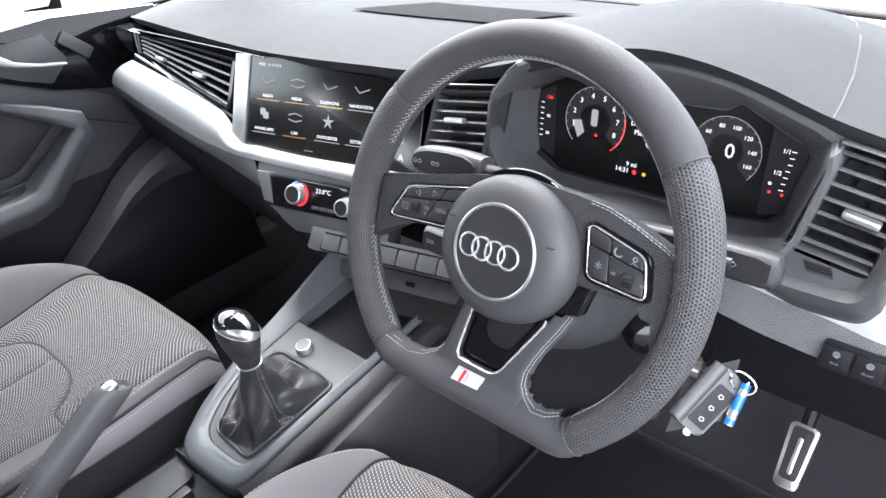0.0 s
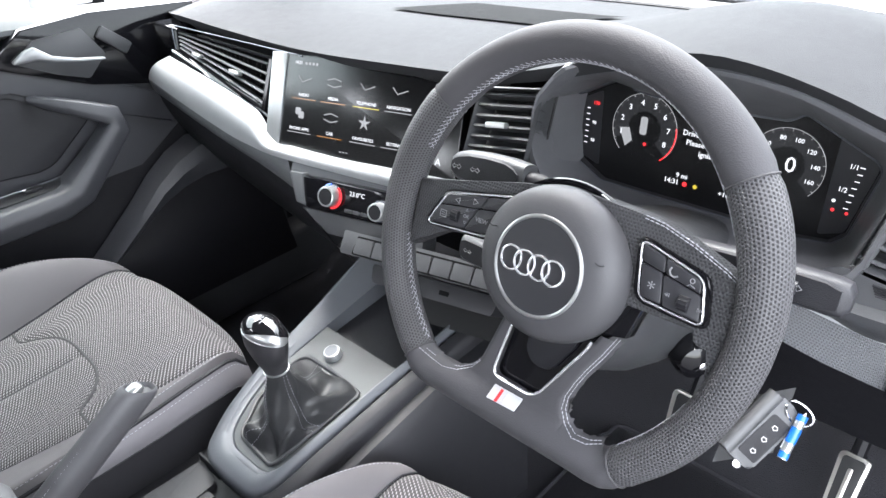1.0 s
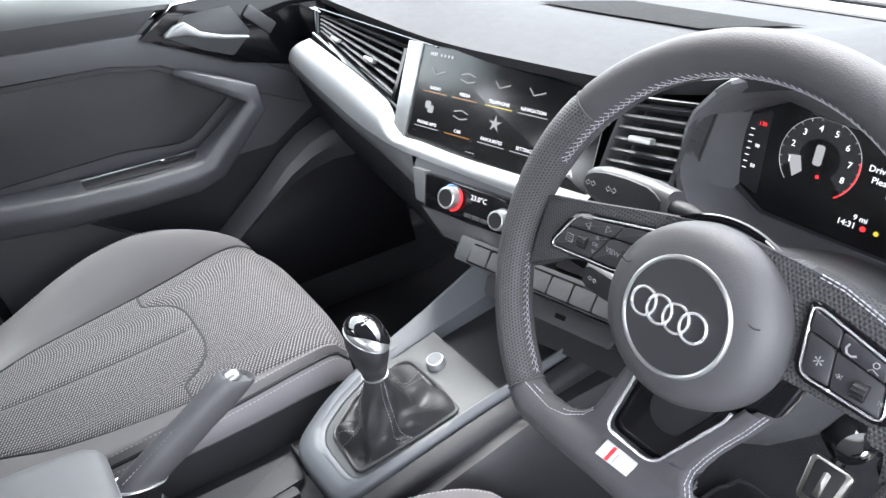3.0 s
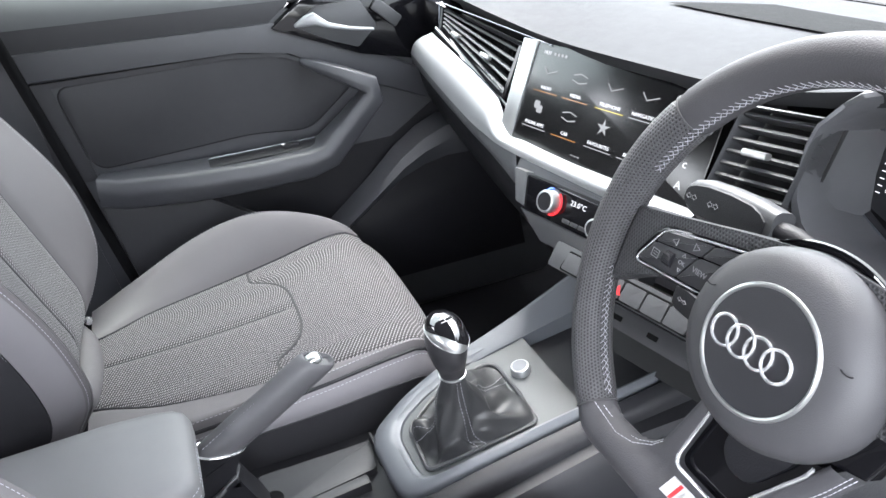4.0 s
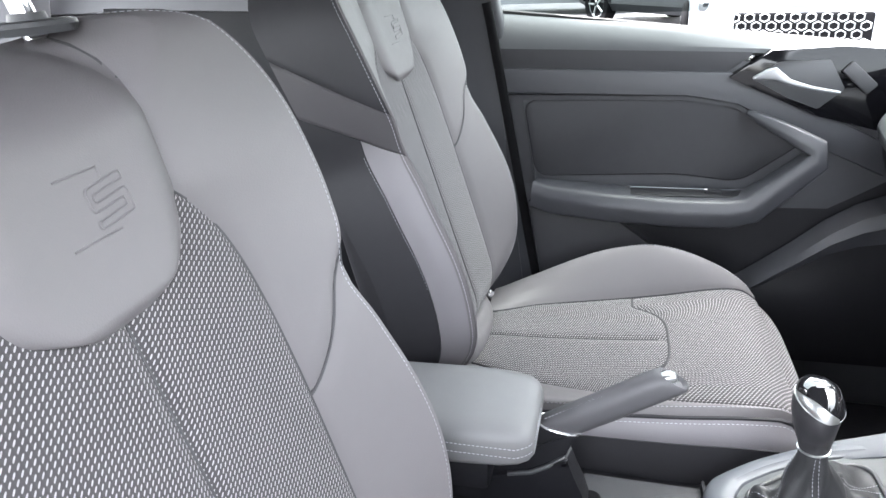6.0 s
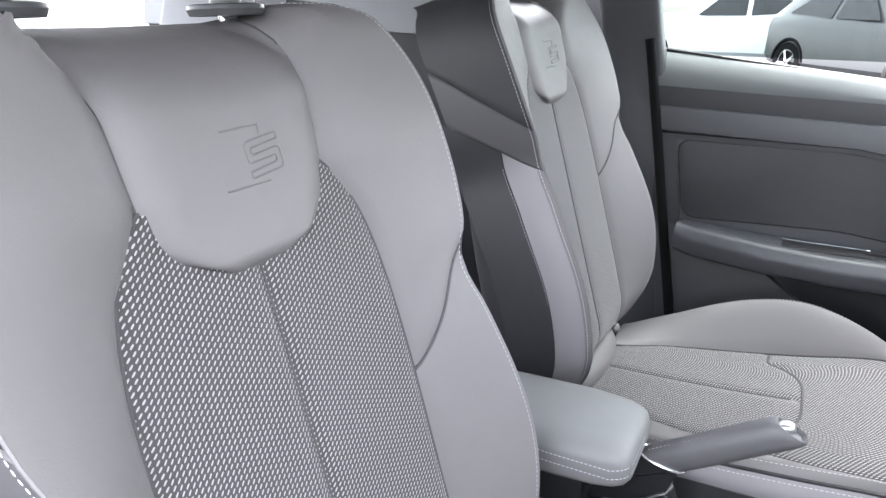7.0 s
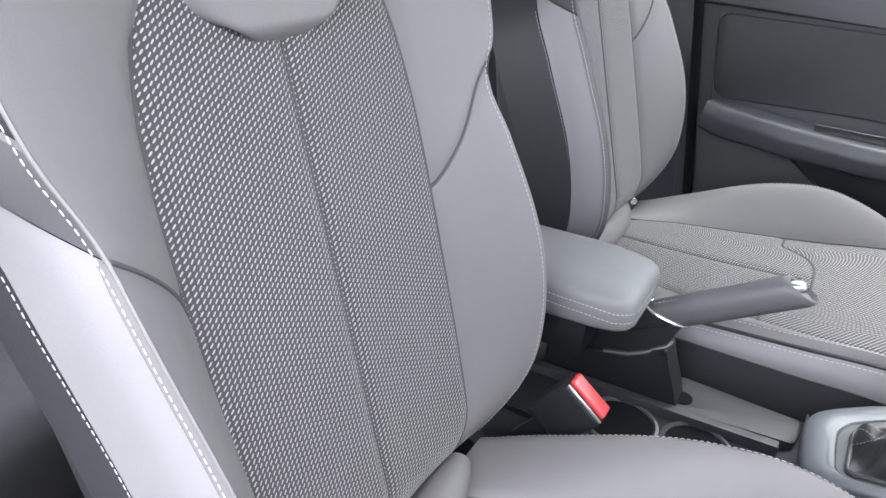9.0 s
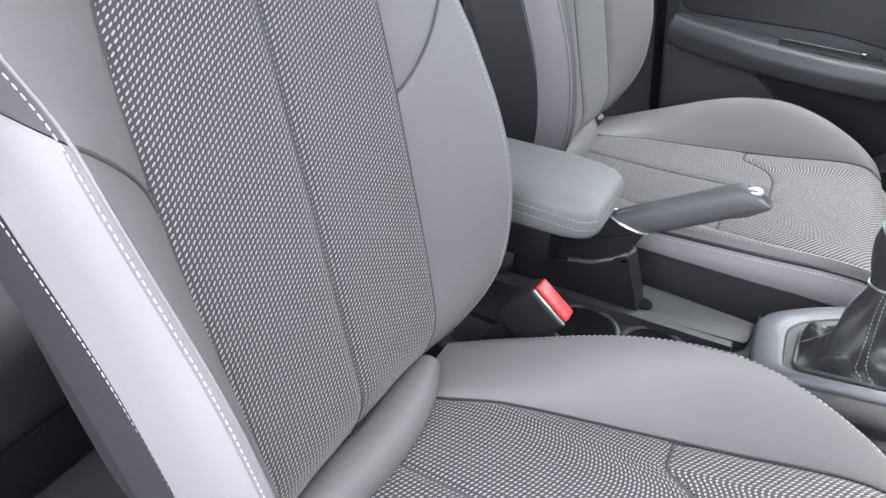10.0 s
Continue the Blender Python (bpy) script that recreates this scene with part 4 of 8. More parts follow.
part("gloss_wedge", bm, GLOSS, dash, "gloss black wedge")
# gloss black end by the door
bm = mesh()
prism(bm, rounded([(-0.715, 0.86), (-0.66, 0.86), (-0.60, 0.905), (-0.615, 0.932), (-0.70, 0.936)], 0.008), (0, 0.225, 0), frame3((1, 0, 0), (0, 0, 1)), 0.02, 0.003, back=0.03)
part("gloss_end", bm, GLOSS, dash, "gloss black end panel")

# --- infotainment screen
screen = thing("infotainment_screen", "glossy black touchscreen showing a menu of six tiles", "touchscreen", at=tuple(on_panel(0.14, 0.06)))
bm = mesh()
prism(bm, rounded([(0.0, -0.008), (0.300, -0.008), (0.300, 0.127), (0.006, 0.127)], 0.004), on_panel(0, 0), PANEL, 0.006, 0.0015, back=0.012)
glass = part("screen_glass", bm, SCREEN, screen, "glossy black screen glass")
tiles = (("RADIO", 0.040, 0.078, L_ORANGE), ("MEDIA", 0.093, 0.078, L_ORANGE), ("TELEPHONE", 0.150, 0.078, L_YELLOW), ("NAVIGATION", 0.203, 0.078, L_GREY), ("PHONE APPS", 0.036, 0.030, L_GREY), ("CAR", 0.092, 0.030, L_ORANGE), ("FAVOURITES", 0.150, 0.030, L_GREY), ("SETTINGS", 0.203, 0.030, L_GREY))
for word, a, b, mat in tiles:
    text(word, on_panel(a, b - 0.006, 0.0064), PANEL, 0.0062, L_WHITE, glass)
    bm = mesh()
    prism(bm, [(-0.022, -0.0006), (0.022, -0.0006), (0.022, 0.0006), (-0.022, 0.0006)], on_panel(a, b - 0.0115, 0.0062), PANEL, 0.0003)
    part("tile_line", bm, mat, glass)
for a, b, kind in ((0.040, 0.094, 0), (0.093, 0.094, 1), (0.150, 0.094, 2), (0.203, 0.094, 2), (0.036, 0.046, 3), (0.092, 0.046, 1), (0.150, 0.046, 4)):
    bm = mesh()
    if kind == 4:
        star = [(0.011 * (1 if k % 2 == 0 else 0.33) * math.sin(k * math.pi / 5), 0.011 * (1 if k % 2 == 0 else 0.33) * math.cos(k * math.pi / 5)) for k in range(10)]
        prism(bm, star[::-1], on_panel(a, b, 0.0062), PANEL, 0.0003)
    elif kind == 3:
        for dx, dy in ((-0.004, 0.003), (0.002, -0.002)):
            prism(bm, rounded([(dx - 0.005, dy - 0.005), (dx + 0.005, dy - 0.005), (dx + 0.005, dy + 0.005), (dx - 0.005, dy + 0.005)], 0.002, 2), on_panel(a, b, 0.0062 + dx * 0.02), PANEL, 0.0003)
    else:
        line = [(-0.012, 0.004), (-0.004, -0.004), (0.012, 0.002)] if kind != 1 else [(-0.012, 0.003), (0.0, 0.006), (0.012, 0.003)]
        tube(bm, [on_panel(a + x, b + y, 0.0064) for x, y in line], 0.0009, 4)
        if kind == 1:
            tube(bm, [on_panel(a + x, b - y, 0.0064) for x, y in line], 0.0009, 4)
    part("tile_icon", bm, L_GREY, glass)
text("14:31", on_panel(0.026, 0.116, 0.0064), PANEL, 0.0065, L_WHITE, glass)
for k in range(4):
    bm = mesh()
    lathe(bm, [(0.0022, 0.0), (0.0022, 0.0003), (0.0012, 0.0003)], on_panel(0.040 + 0.0065 * k, 0.116, 0.0062), PANEL, 8)
    part("status_icon", bm, L_GREY, glass)
for k in range(3):
    bm = mesh()
    prism(bm, [(-0.002, -0.0006), (0.002, -0.0006), (0.002, 0.0006), (-0.002, 0.0006)], on_panel(0.114 + 0.0055 * k, 0.002, 0.0062), PANEL, 0.0003)
    part("page_mark", bm, L_GREY, glass)
for word, b in (("A", 0.012), ("c", 0.036)):
    text(word, on_panel(0.272, b, 0.0064), PANEL, 0.013, L_WHITE, glass)

# --- climate panel
climate = thing("climate_panel", "black climate control panel with two silver knobs and a lit display", "climate control", at=(-0.04, 0.13, 0.79))
CLI = frame3(ACROSS, Vector((-0.01, 0.045, 0.118)))
CLI_AT = Vector((-0.134, 0.113, 0.781))


def on_cli(a, b, out=0.0):
    return CLI_AT + CLI @ Vector((a, b, out))


bm = mesh()
prism(bm, rounded([(-0.006, 0.024), (0.003, -0.020), (0.20, -0.020), (0.22, 0.024)], 0.005), on_cli(0, 0), CLI, 0.004, 0.001, back=0.03)
face = part("panel_face", bm, GLOSS, climate, "gloss black panel")
bm = mesh()
prism(bm, [(-0.004, -0.021), (0.20, -0.021), (0.20, -0.050), (0.045, -0.050)][::-1], on_cli(0, 0), CLI, 0.003, 0.001, back=0.03)
part("lower_face", bm, PLASTIC, climate, "grey lower fascia")
bm = mesh()
prism(bm, [(-0.030, 0.026), (-0.007, 0.026), (0.003, -0.017), (-0.014, -0.015)], on_cli(0, 0, 0.0), CLI, 0.006, 0.002, back=0.01)
part("panel_end", bm, RAIL, climate, "pale grey end piece")
for a, b, r in ((0.049, 0.004, 0.0145), (0.132, -0.002, 0.0125)):
    bm = mesh()
    lathe(bm, [(r + 0.002, 0.0), (r + 0.002, 0.003), (r + 0.0005, 0.0035), (r, 0.004)], on_cli(a, b, 0.003), CLI, 32)
    part("knob_ring", bm, CUP, climate)
    bm = mesh()
    lathe(bm, [(r, 0.0), (r, 0.014), (r * 0.94, 0.017), (r * 0.80, 0.0175), (r * 0.78, 0.0165), (0.001, 0.0165)], on_cli(a, b, 0.003), CLI, 32)
    part("knob", bm, SATIN, climate, "knurled silver knob")
    bm = mesh()
    lathe(bm, [(r * 0.86, 0.0), (r * 0.86, 0.0003), (0.0005, 0.0003)], on_cli(a, b, 0.0197), CLI, 24)
    part("knob_cap", bm, PLASTIC_DARK, climate)
bm = mesh()
tube(bm, [on_cli(0.049 + 0.0165 * math.cos(t), 0.004 + 0.0165 * math.sin(t), 0.007) for t in (lerp(1.7, 2.9, i / 8) for i in range(9))], 0.0012, 6)
part("cold_mark", bm, L_BLUE, climate)
bm = mesh()
tube(bm, [on_cli(0.049 + 0.0165 * math.cos(t), 0.004 + 0.0165 * math.sin(t), 0.007) for t in (lerp(-1.5, 0.9, i / 12) for i in range(13))], 0.0013, 6)
part("warm_mark", bm, L_RED, climate, "lit red arc")
text("23.0°C", on_cli(0.090, 0.012, 0.0045), CLI, 0.0092, L_WHITE, face)
for k in range(4):
    bm = mesh()
    prism(bm, rounded([(-0.006, -0.0025), (0.006, -0.0025), (0.006, 0.0025), (-0.006, 0.0025)], 0.001, 2), on_cli(0.078 + 0.0135 * k, -0.012, 0.0042), CLI, 0.0012, 0.0003)
    part("climate_button", bm, PLASTIC, climate)

# --- row of switches below it
switches = thing("switch_row", "row of grey plastic rocker switches above the storage tray", "switch panel", at=(0.06, 0.12, 0.735))
SW = frame3(ACROSS, Vector((0, 0.6, 0.8)))
SW_AT = Vector((-0.052, 0.104, 0.730))
bm = mesh()
prism(bm, rounded([(0.0, -0.012), (0.24, -0.012), (0.24, 0.020), (0.0, 0.020)], 0.004), SW_AT, SW, 0.006, 0.001, back=0.05)
part("switch_base", bm, PLASTIC, switches, "grey switch surround")
bm = mesh()
prism(bm, rounded([(0.020, -0.0105), (0.236, -0.0105), (0.236, 0.0155), (0.024, 0.0155)], 0.003), SW_AT, SW, 0.0066, 0.0004)
part("switch_recess", bm, GAP, switches)
bm = mesh()
prism(bm, rounded([(0.055, -0.040), (0.235, -0.040), (0.240, -0.015), (0.050, -0.015)], 0.005), SW_AT + SW @ Vector((0, 0, -0.012)), SW, 0.006, 0.0015, back=0.04)
shelf = part("socket_shelf", bm, PLASTIC_MID, switches, "dark shelf with two charging sockets")
for x in (0.115, 0.165):
    bm = mesh()
    prism(bm, rounded([(-0.007, -0.003), (0.007, -0.003), (0.007, 0.003), (-0.007, 0.003)], 0.001, 2), SW_AT + SW @ Vector((x, -0.028, -0.0058)), SW, 0.0005)
    part("socket", bm, GAP, shelf)
for k in range(7):
    bm = mesh()
    prism(bm, rounded([(0, -0.0085), (0.0285, -0.0085), (0.0285, 0.0130), (0.001, 0.0130)], 0.002), SW_AT + SW @ Vector((0.024 + 0.0302 * k, 0, 0.006)), SW, 0.0035, 0.0015)
    part("switch", bm, PLASTIC, switches)
bm = mesh()
tri = [(0.0085, -0.004), (0.0205, -0.004), (0.0145, 0.007)]
prism(bm, tri, SW_AT + SW @ Vector((0.095, 0, 0.0096)), SW, 0.0004)
part("hazard_mark", bm, RED, switches, "red hazard triangle")

# open tray with sockets below
bm = mesh()
sheet(bm, lambda u, v: Vector((lerp(-0.03, 0.17, u), 0.15 + 0.05 * u + 0.10 * (1 - abs(2 * v - 1)), lerp(0.712, 0.60, v))), 6, 8)
part("storage_tray", bm, RUBBER, dash, "black storage tray")
# --- driver's side -----------------------------------------------------
vent("air_vent", ((0.136, 0.190, 0.958), (0.210, 0.198, 0.966), (0.202, 0.178, 0.885), (0.128, 0.162, 0.880)), 7, "centre air vent with grey slats and a silver tab", ((0.45, 0.52, 0.026),), 0, PLASTIC, 0.002)
vent("air_vent", ((0.558, 0.202, 0.974), (0.622, 0.205, 0.962), (0.601, 0.195, 0.870), (0.532, 0.195, 0.879)), 7, "driver's outer air vent with grey slats and a silver tab", ((0.62, 0.45, 0.030),), 4, PLASTIC, 0.002)

# hexagonal cowl round the instruments, a funnel from the lip to the display
INNER = [(0.191, 0.933), (0.258, 0.9665), (0.275, 0.9555), (0.300, 0.953), (0.406, 0.9535), (0.4345, 0.9547), (0.449, 0.9642), (0.515, 0.933), (0.5205, 0.923), (0.505, 0.855), (0.492, 0.843), (0.457, 0.8385), (0.300, 0.839), (0.237, 0.840), (0.200, 0.860)]
OUTER = [(0.210, 0.955), (0.233, 0.990), (0.262, 1.000), (0.300, 1.006), (0.400, 1.010), (0.440, 1.006), (0.470, 1.000), (0.545, 0.974), (0.5565, 0.962), (0.537, 0.876), (0.520, 0.860), (0.460, 0.848), (0.310, 0.846), (0.222, 0.868), (0.204, 0.905)]
BOUND = [(0.207, 0.958), (0.228, 0.994), (0.258, 1.006), (0.298, 1.013), (0.400, 1.017), (0.442, 1.013), (0.474, 1.007), (0.551, 0.981), (0.5615, 0.964), (0.541, 0.868), (0.524, 0.842), (0.460, 0.790), (0.310, 0.790), (0.212, 0.826), (0.200, 0.900)]


def tucked(i):
    """The hood's upper edge lies back under the dashboard's lip."""
    return 0.020 if 2 <= i <= 7 else 0.010 if i == 1 else 0.0


def eased(poly, cut):
    """Each corner replaced by two, a little way along its sides."""
    out = []
    for i, p in enumerate(poly):
        p = Vector(p)
        for q in (Vector(poly[i - 1]), Vector(poly[(i + 1) % len(poly)])):
            out.append(tuple(p + (q - p) * min(0.3, cut / (q - p).length)))
    return out


bm = mesh()
rows = []
for k in (0.0, 0.05, 0.25, 0.6, 0.94, 1.0):
    rows.append([Vector((lerp(o[0], i[0], k), lerp(0.188 + tucked(n // 2), 0.280, k**1.1), lerp(o[1], i[1], k**0.9))) for n, (o, i) in enumerate(zip(eased(OUTER, 0.010), eased(INNER, 0.004)))])
loft(bm, rows, caps=False)
part("instrument_cowl", bm, COWL, dash, "grey angular instrument cowl", sharp=58)
bm = mesh()
tube(bm, [Vector((x, 0.279, z)) for x, z in rounded(INNER, 0.004, 3)], 0.0013, 6, closed=True)
part("cowl_rim", bm, CUP, dash, "thin silver-grey rim")
# step between the rim and the recessed display
bm = mesh()
centre = Vector((0.356, 0.895))
rows = [[Vector((lerp(x, centre.x, k), y, lerp(z, centre.y, k))) for x, z in INNER] for k, y in ((0.0, 0.280), (0.015, 0.280), (0.03, 0.290))]
loft(bm, rows, caps=False)
part("cowl_step", bm, PLASTIC_MID, dash, "dark recessed step", sharp=22)
# fascia round the cowl
bm = mesh()
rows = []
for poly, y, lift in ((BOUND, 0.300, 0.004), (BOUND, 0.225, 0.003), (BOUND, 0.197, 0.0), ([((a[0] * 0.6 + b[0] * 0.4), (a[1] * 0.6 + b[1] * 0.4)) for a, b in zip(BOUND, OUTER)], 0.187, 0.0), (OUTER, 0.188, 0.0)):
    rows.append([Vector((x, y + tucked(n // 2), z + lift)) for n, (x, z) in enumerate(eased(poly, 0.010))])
loft(bm, [row[17:] + row[:1] for row in rows], closed=False, caps=False)
part("driver_fascia", bm, COWL, dash, "grey fascia round the instruments", sharp=48)
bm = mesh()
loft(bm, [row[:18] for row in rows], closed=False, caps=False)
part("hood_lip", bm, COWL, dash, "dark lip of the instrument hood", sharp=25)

# instrument display
cluster = thing("instrument_cluster", "black digital instrument display with two dials and a lit warning text", "instrument display", at=(0.355, 0.30, 0.90))
CL = frame3((1, 0, 0), (0, 0.12, 1))
CL_AT = Vector((0.358, 0.292, 0.899))


def on_cl(x, z, out=0.0):
    return CL_AT + CL @ Vector((x - 0.355, z - 0.895, out))


bm = mesh()
prism(bm, [(x - 0.358, z - 0.899) for x, z in INNER][::-1], CL_AT, CL, 0.0, 0.0, back=0.01)
disp = part("display", bm, SCREEN, cluster, "black display glass")
# dull side fields that carry the small gauges
for poly in ([(0.193, 0.924), (0.222, 0.938), (0.226, 0.850), (0.203, 0.858)], [(0.474, 0.942), (0.506, 0.927), (0.511, 0.916), (0.497, 0.850), (0.474, 0.842)]):
    bm = mesh()
    prism(bm, rounded([(x - 0.355, z - 0.895) for x, z in poly], 0.004)[::-1], CL_AT, CL, 0.0005, 0.0, back=0.004)
    part("gauge_field", bm, BUTTON, disp, "dull black gauge field")
for cx, cz, r, marks, a0, a1 in ((0.278, 0.9045, 0.039, "12345678", 205, -35), (0.4315, 0.9015, 0.0365, ("20", "40", "60", "80", "100", "120", "140", "160"), 215, -35)):
    bm = mesh()
    sheet(bm, lambda u, v: on_cl(cx + lerp(0.5, 0.97, v) * r * math.cos(radians(lerp(a0, a1 - 8, u))), cz + lerp(0.5, 0.97, v) * r * math.sin(radians(lerp(a0, a1 - 8, u))), 0.0004), 40, 1)
    part("dial_face", bm, L_DIM, disp, "dark grey dial band")
    bm = mesh()
    tube(bm, [on_cl(cx + r * math.cos(t), cz + r * math.sin(t), 0.001) for t in (radians(lerp(a0 + 20, a1 - 8, i / 40)) for i in range(41))], 0.0003, 5)
    part("dial_ring", bm, L_GREY, disp)
    for i in range(17):
        t = radians(lerp(a0, a1, i / 16))
        bm = mesh()
        tube(bm, [on_cl(cx + q * math.cos(t), cz + q * math.sin(t), 0.001) for q in (r * 0.93, r)], 0.0003, 4)
        part("dial_mark", bm, L_GREY, disp)
    for i, word in enumerate(marks):
        t = radians(lerp(a0, a1, (i + 0.3) / (len(marks) - 0.4)))
        text(word, on_cl(cx + r * 0.74 * math.cos(t), cz + r * 0.74 * math.sin(t), 0.001), CL, 0.0085 if len(word) == 1 else 0.0062, L_WHITE, disp)
bm = mesh()
tube(bm, [on_cl(0.278 + 0.0385 * math.cos(t), 0.9045 + 0.0385 * math.sin(t), 0.0015) for t in (radians(lerp(12, -52, i / 12)) for i in range(13))], 0.0007, 5)
part("red_zone", bm, L_RED, disp, "red zone of the rev counter")
bm = mesh()
prism(bm, rounded([(-0.0042, -0.010), (0.0042, -0.010), (0.0042, 0.010), (-0.0042, 0.010)], 0.003), on_cl(0.277, 0.908, 0.0005), CL, 0.0004)
part("car_symbol", bm, L_GREY, disp)
bm = mesh()
prism(bm, [(-0.031, -0.004), (-0.019, -0.002), (-0.014, -0.016), (-0.022, -0.024)], on_cl(0.279, 0.905, 0.0005), CL, 0.0004)
part("shade_sector", bm, L_GREY, disp)
text("0", on_cl(0.436, 0.902, 0.001), CL, 0.022, L_WHITE, disp)
for k, row in enumerate(("Drive system active", "Please switch off", "ignition")):
    text(row, on_cl(0.356, 0.911 - 0.0098 * k, 0.001), CL, 0.0082, L_WHITE, disp)
for word, x, z, mat, size in (("9 mi", 0.330, 0.8633, L_WHITE, 0.0075), ("14:31", 0.319, 0.8553, L_WHITE, 0.0080), ("9.8 mi", 0.385, 0.864, L_WHITE, 0.0075), ("+11.5°C", 0.385, 0.855, L_WHITE, 0.0075), ("1/1", 0.4905, 0.9140, L_WHITE, 0.0066), ("1/2", 0.4860, 0.8910, L_WHITE, 0.0066), ("130", 0.2150, 0.922, L_RED, 0.0058), ("90", 0.2145, 0.899, L_WHITE, 0.0052), ("50", 0.2145, 0.878, L_WHITE, 0.0052), ("25 mi", 0.330, 0.945, L_WHITE, 0.0065)):
    text(word, on_cl(x, z, 0.001), CL, size, mat, disp)
for k in range(7):
    for x0, dx in ((0.2055, 0.0), (0.4975, 0.0)):
        bm = mesh()
        prism(bm, [(-0.0022, -0.0004), (0.0022, -0.0004), (0.0022, 0.0004), (-0.0022, 0.0004)], on_cl(x0 + dx - 0.0008 * (6 - k) * (x0 > 0.4), 0.874 + 0.0068 * k, 0.0008), CL, 0.0003)
        part("gauge_mark", bm, L_WHITE, disp)
for x, z, mat, r in ((0.3345, 0.8552, L_RED, 0.0034), (0.3465, 0.8552, L_YELLOW, 0.0030), (0.281, 0.888, L_RED, 0.0024), (0.3345, 0.972, L_RED, 0.0030), (0.482, 0.870, L_RED, 0.0022), (0.4945, 0.8695, L_RED, 0.0020), (0.481, 0.8790, L_WHITE, 0.0022)):
    bm = mesh()
    r *= 0.78
    lathe(bm, [(r, 0.0), (r, 0.0003), (r * 0.5, 0.0003)], on_cl(x, z, 0.0008), CL, 12)
    part("warning_lamp", bm, mat, disp)

# silver trim to the right, honeycomb band below, and the lower panel
RIGHT = [tuple(Vector(c) for c in row) for row in (
    ((0.440, 0.196, 0.837), (0.440, 0.190, 0.835), (0.440, 0.188, 0.793)), ((0.490, 0.192, 0.833), (0.492, 0.186, 0.830), (0.487, 0.186, 0.786)), ((0.520, 0.192, 0.829), (0.521, 0.186, 0.825), (0.526, 0.186, 0.779)), ((0.548, 0.192, 0.826), (0.550, 0.186, 0.821), (0.558, 0.186, 0.776)),
    ((0.573, 0.192, 0.824), (0.574, 0.186, 0.819), (0.583, 0.186, 0.774)), ((0.597, 0.193, 0.826), (0.600, 0.186, 0.815), (0.608, 0.186, 0.772)), ((0.622, 0.194, 0.850), (0.631, 0.186, 0.811), (0.640, 0.187, 0.768)), ((0.72, 0.205, 0.855), (0.72, 0.198, 0.803), (0.72, 0.200, 0.762)))]
bm = mesh()
sheet(bm, lambda u, v: blend(RIGHT, u, 0).lerp(blend(RIGHT, u, 1), v) + Vector((0, -0.003, 0.001)) * math.sin(v * math.pi), 28, 5)
part("silver_blade", bm, SILVER, dash, "bright silver trim blade")
bm = mesh()
sheet(bm, lambda u, v: blend(RIGHT, u, 1).lerp(blend(RIGHT, u, 2), v), 28, 5, lambda u, v: (u * 0.28, v * 0.045))
part("honeycomb_strip", bm, SILVER_DOT, dash, "grey honeycomb-textured trim strip")
bm = mesh()
low_poly = rounded([(0.40, 0.725), (0.44, 0.775), (0.72, 0.768), (0.72, 0.662), (0.60, 0.666), (0.52, 0.674), (0.44, 0.695)], 0.012)
prism(bm, low_poly[::-1], (0, 0.205, 0), frame3((1, 0, 0), (0, 0.18, 1)), 0.006, 0.003, back=0.03)
part("knee_panel", bm, PLASTIC_DARK, dash, "black knee panel")
bm = mesh()
prism(bm, rounded([(0.450, 0.696), (0.452, 0.744), (0.575, 0.724), (0.634, 0.716), (0.638, 0.676), (0.590, 0.676), (0.520, 0.682)], 0.010)[::-1], (0, 0.200, 0), frame3((1, 0, 0), (0, 0.18, 1)), 0.004, 0.0025, back=0.0)
part("knee_cover", bm, PLASTIC_DARK, dash, "black removable cover")
# fascia below the driver's outer vent: panel, ledge and rounded underside
VENT_FRAME = (((0.513, 0.190, 0.869), (0.527, 0.190, 0.875), (0.558, 0.190, 0.871), (0.599, 0.190, 0.866), (0.603, 0.190, 0.880), (0.608, 0.190, 0.904), (0.624, 0.199, 0.968)),
              ((0.515, 0.186, 0.853), (0.534, 0.186, 0.849), (0.564, 0.186, 0.850), (0.591, 0.186, 0.853), (0.602, 0.186, 0.864), (0.611, 0.186, 0.893), (0.629, 0.196, 0.966)),
              ((0.518, 0.172, 0.852), (0.539, 0.170, 0.849), (0.568, 0.170, 0.849), (0.596, 0.170, 0.851), (0.608, 0.171, 0.864), (0.617, 0.172, 0.887), (0.637, 0.182, 0.962)),
              ((0.508, 0.186, 0.834), (0.545, 0.186, 0.822), (0.570, 0.186, 0.820), (0.603, 0.186, 0.823), (0.616, 0.186, 0.838), (0.621, 0.186, 0.856), (0.643, 0.198, 0.955)))
for name, k, bulge, words in (("vent_fascia", 0, 0.0, "grey panel below the vent"), ("vent_ledge", 1, 0.002, "pale grey ledge"), ("vent_bezel", 2, 0.004, "grey rounded bezel")):
    strip = [(Vector(a), Vector(b)) for a, b in zip(VENT_FRAME[k], VENT_FRAME[k + 1])]
    bm = mesh()
    sheet(bm, lambda u, v: blend(strip, u, 0).lerp(blend(strip, u, 1), v) + Vector((0, -bulge, 0)) * math.sin(v * math.pi), 36, 5, flip=True)
    part(name, bm, PLASTIC, dash, words)
bm = mesh()
prism(bm, rounded([(0.548, 0.988), (0.556, 1.004), (0.586, 0.993), (0.72, 0.955), (0.72, 0.925), (0.590, 0.971)], 0.003)[::-1], (0, 0.198, 0), frame3((1, 0, 0), (0, 0.2, 1)), 0.008, 0.003, back=0.02)
part("silver_end", bm, SATIN, dash, "silver end trim")

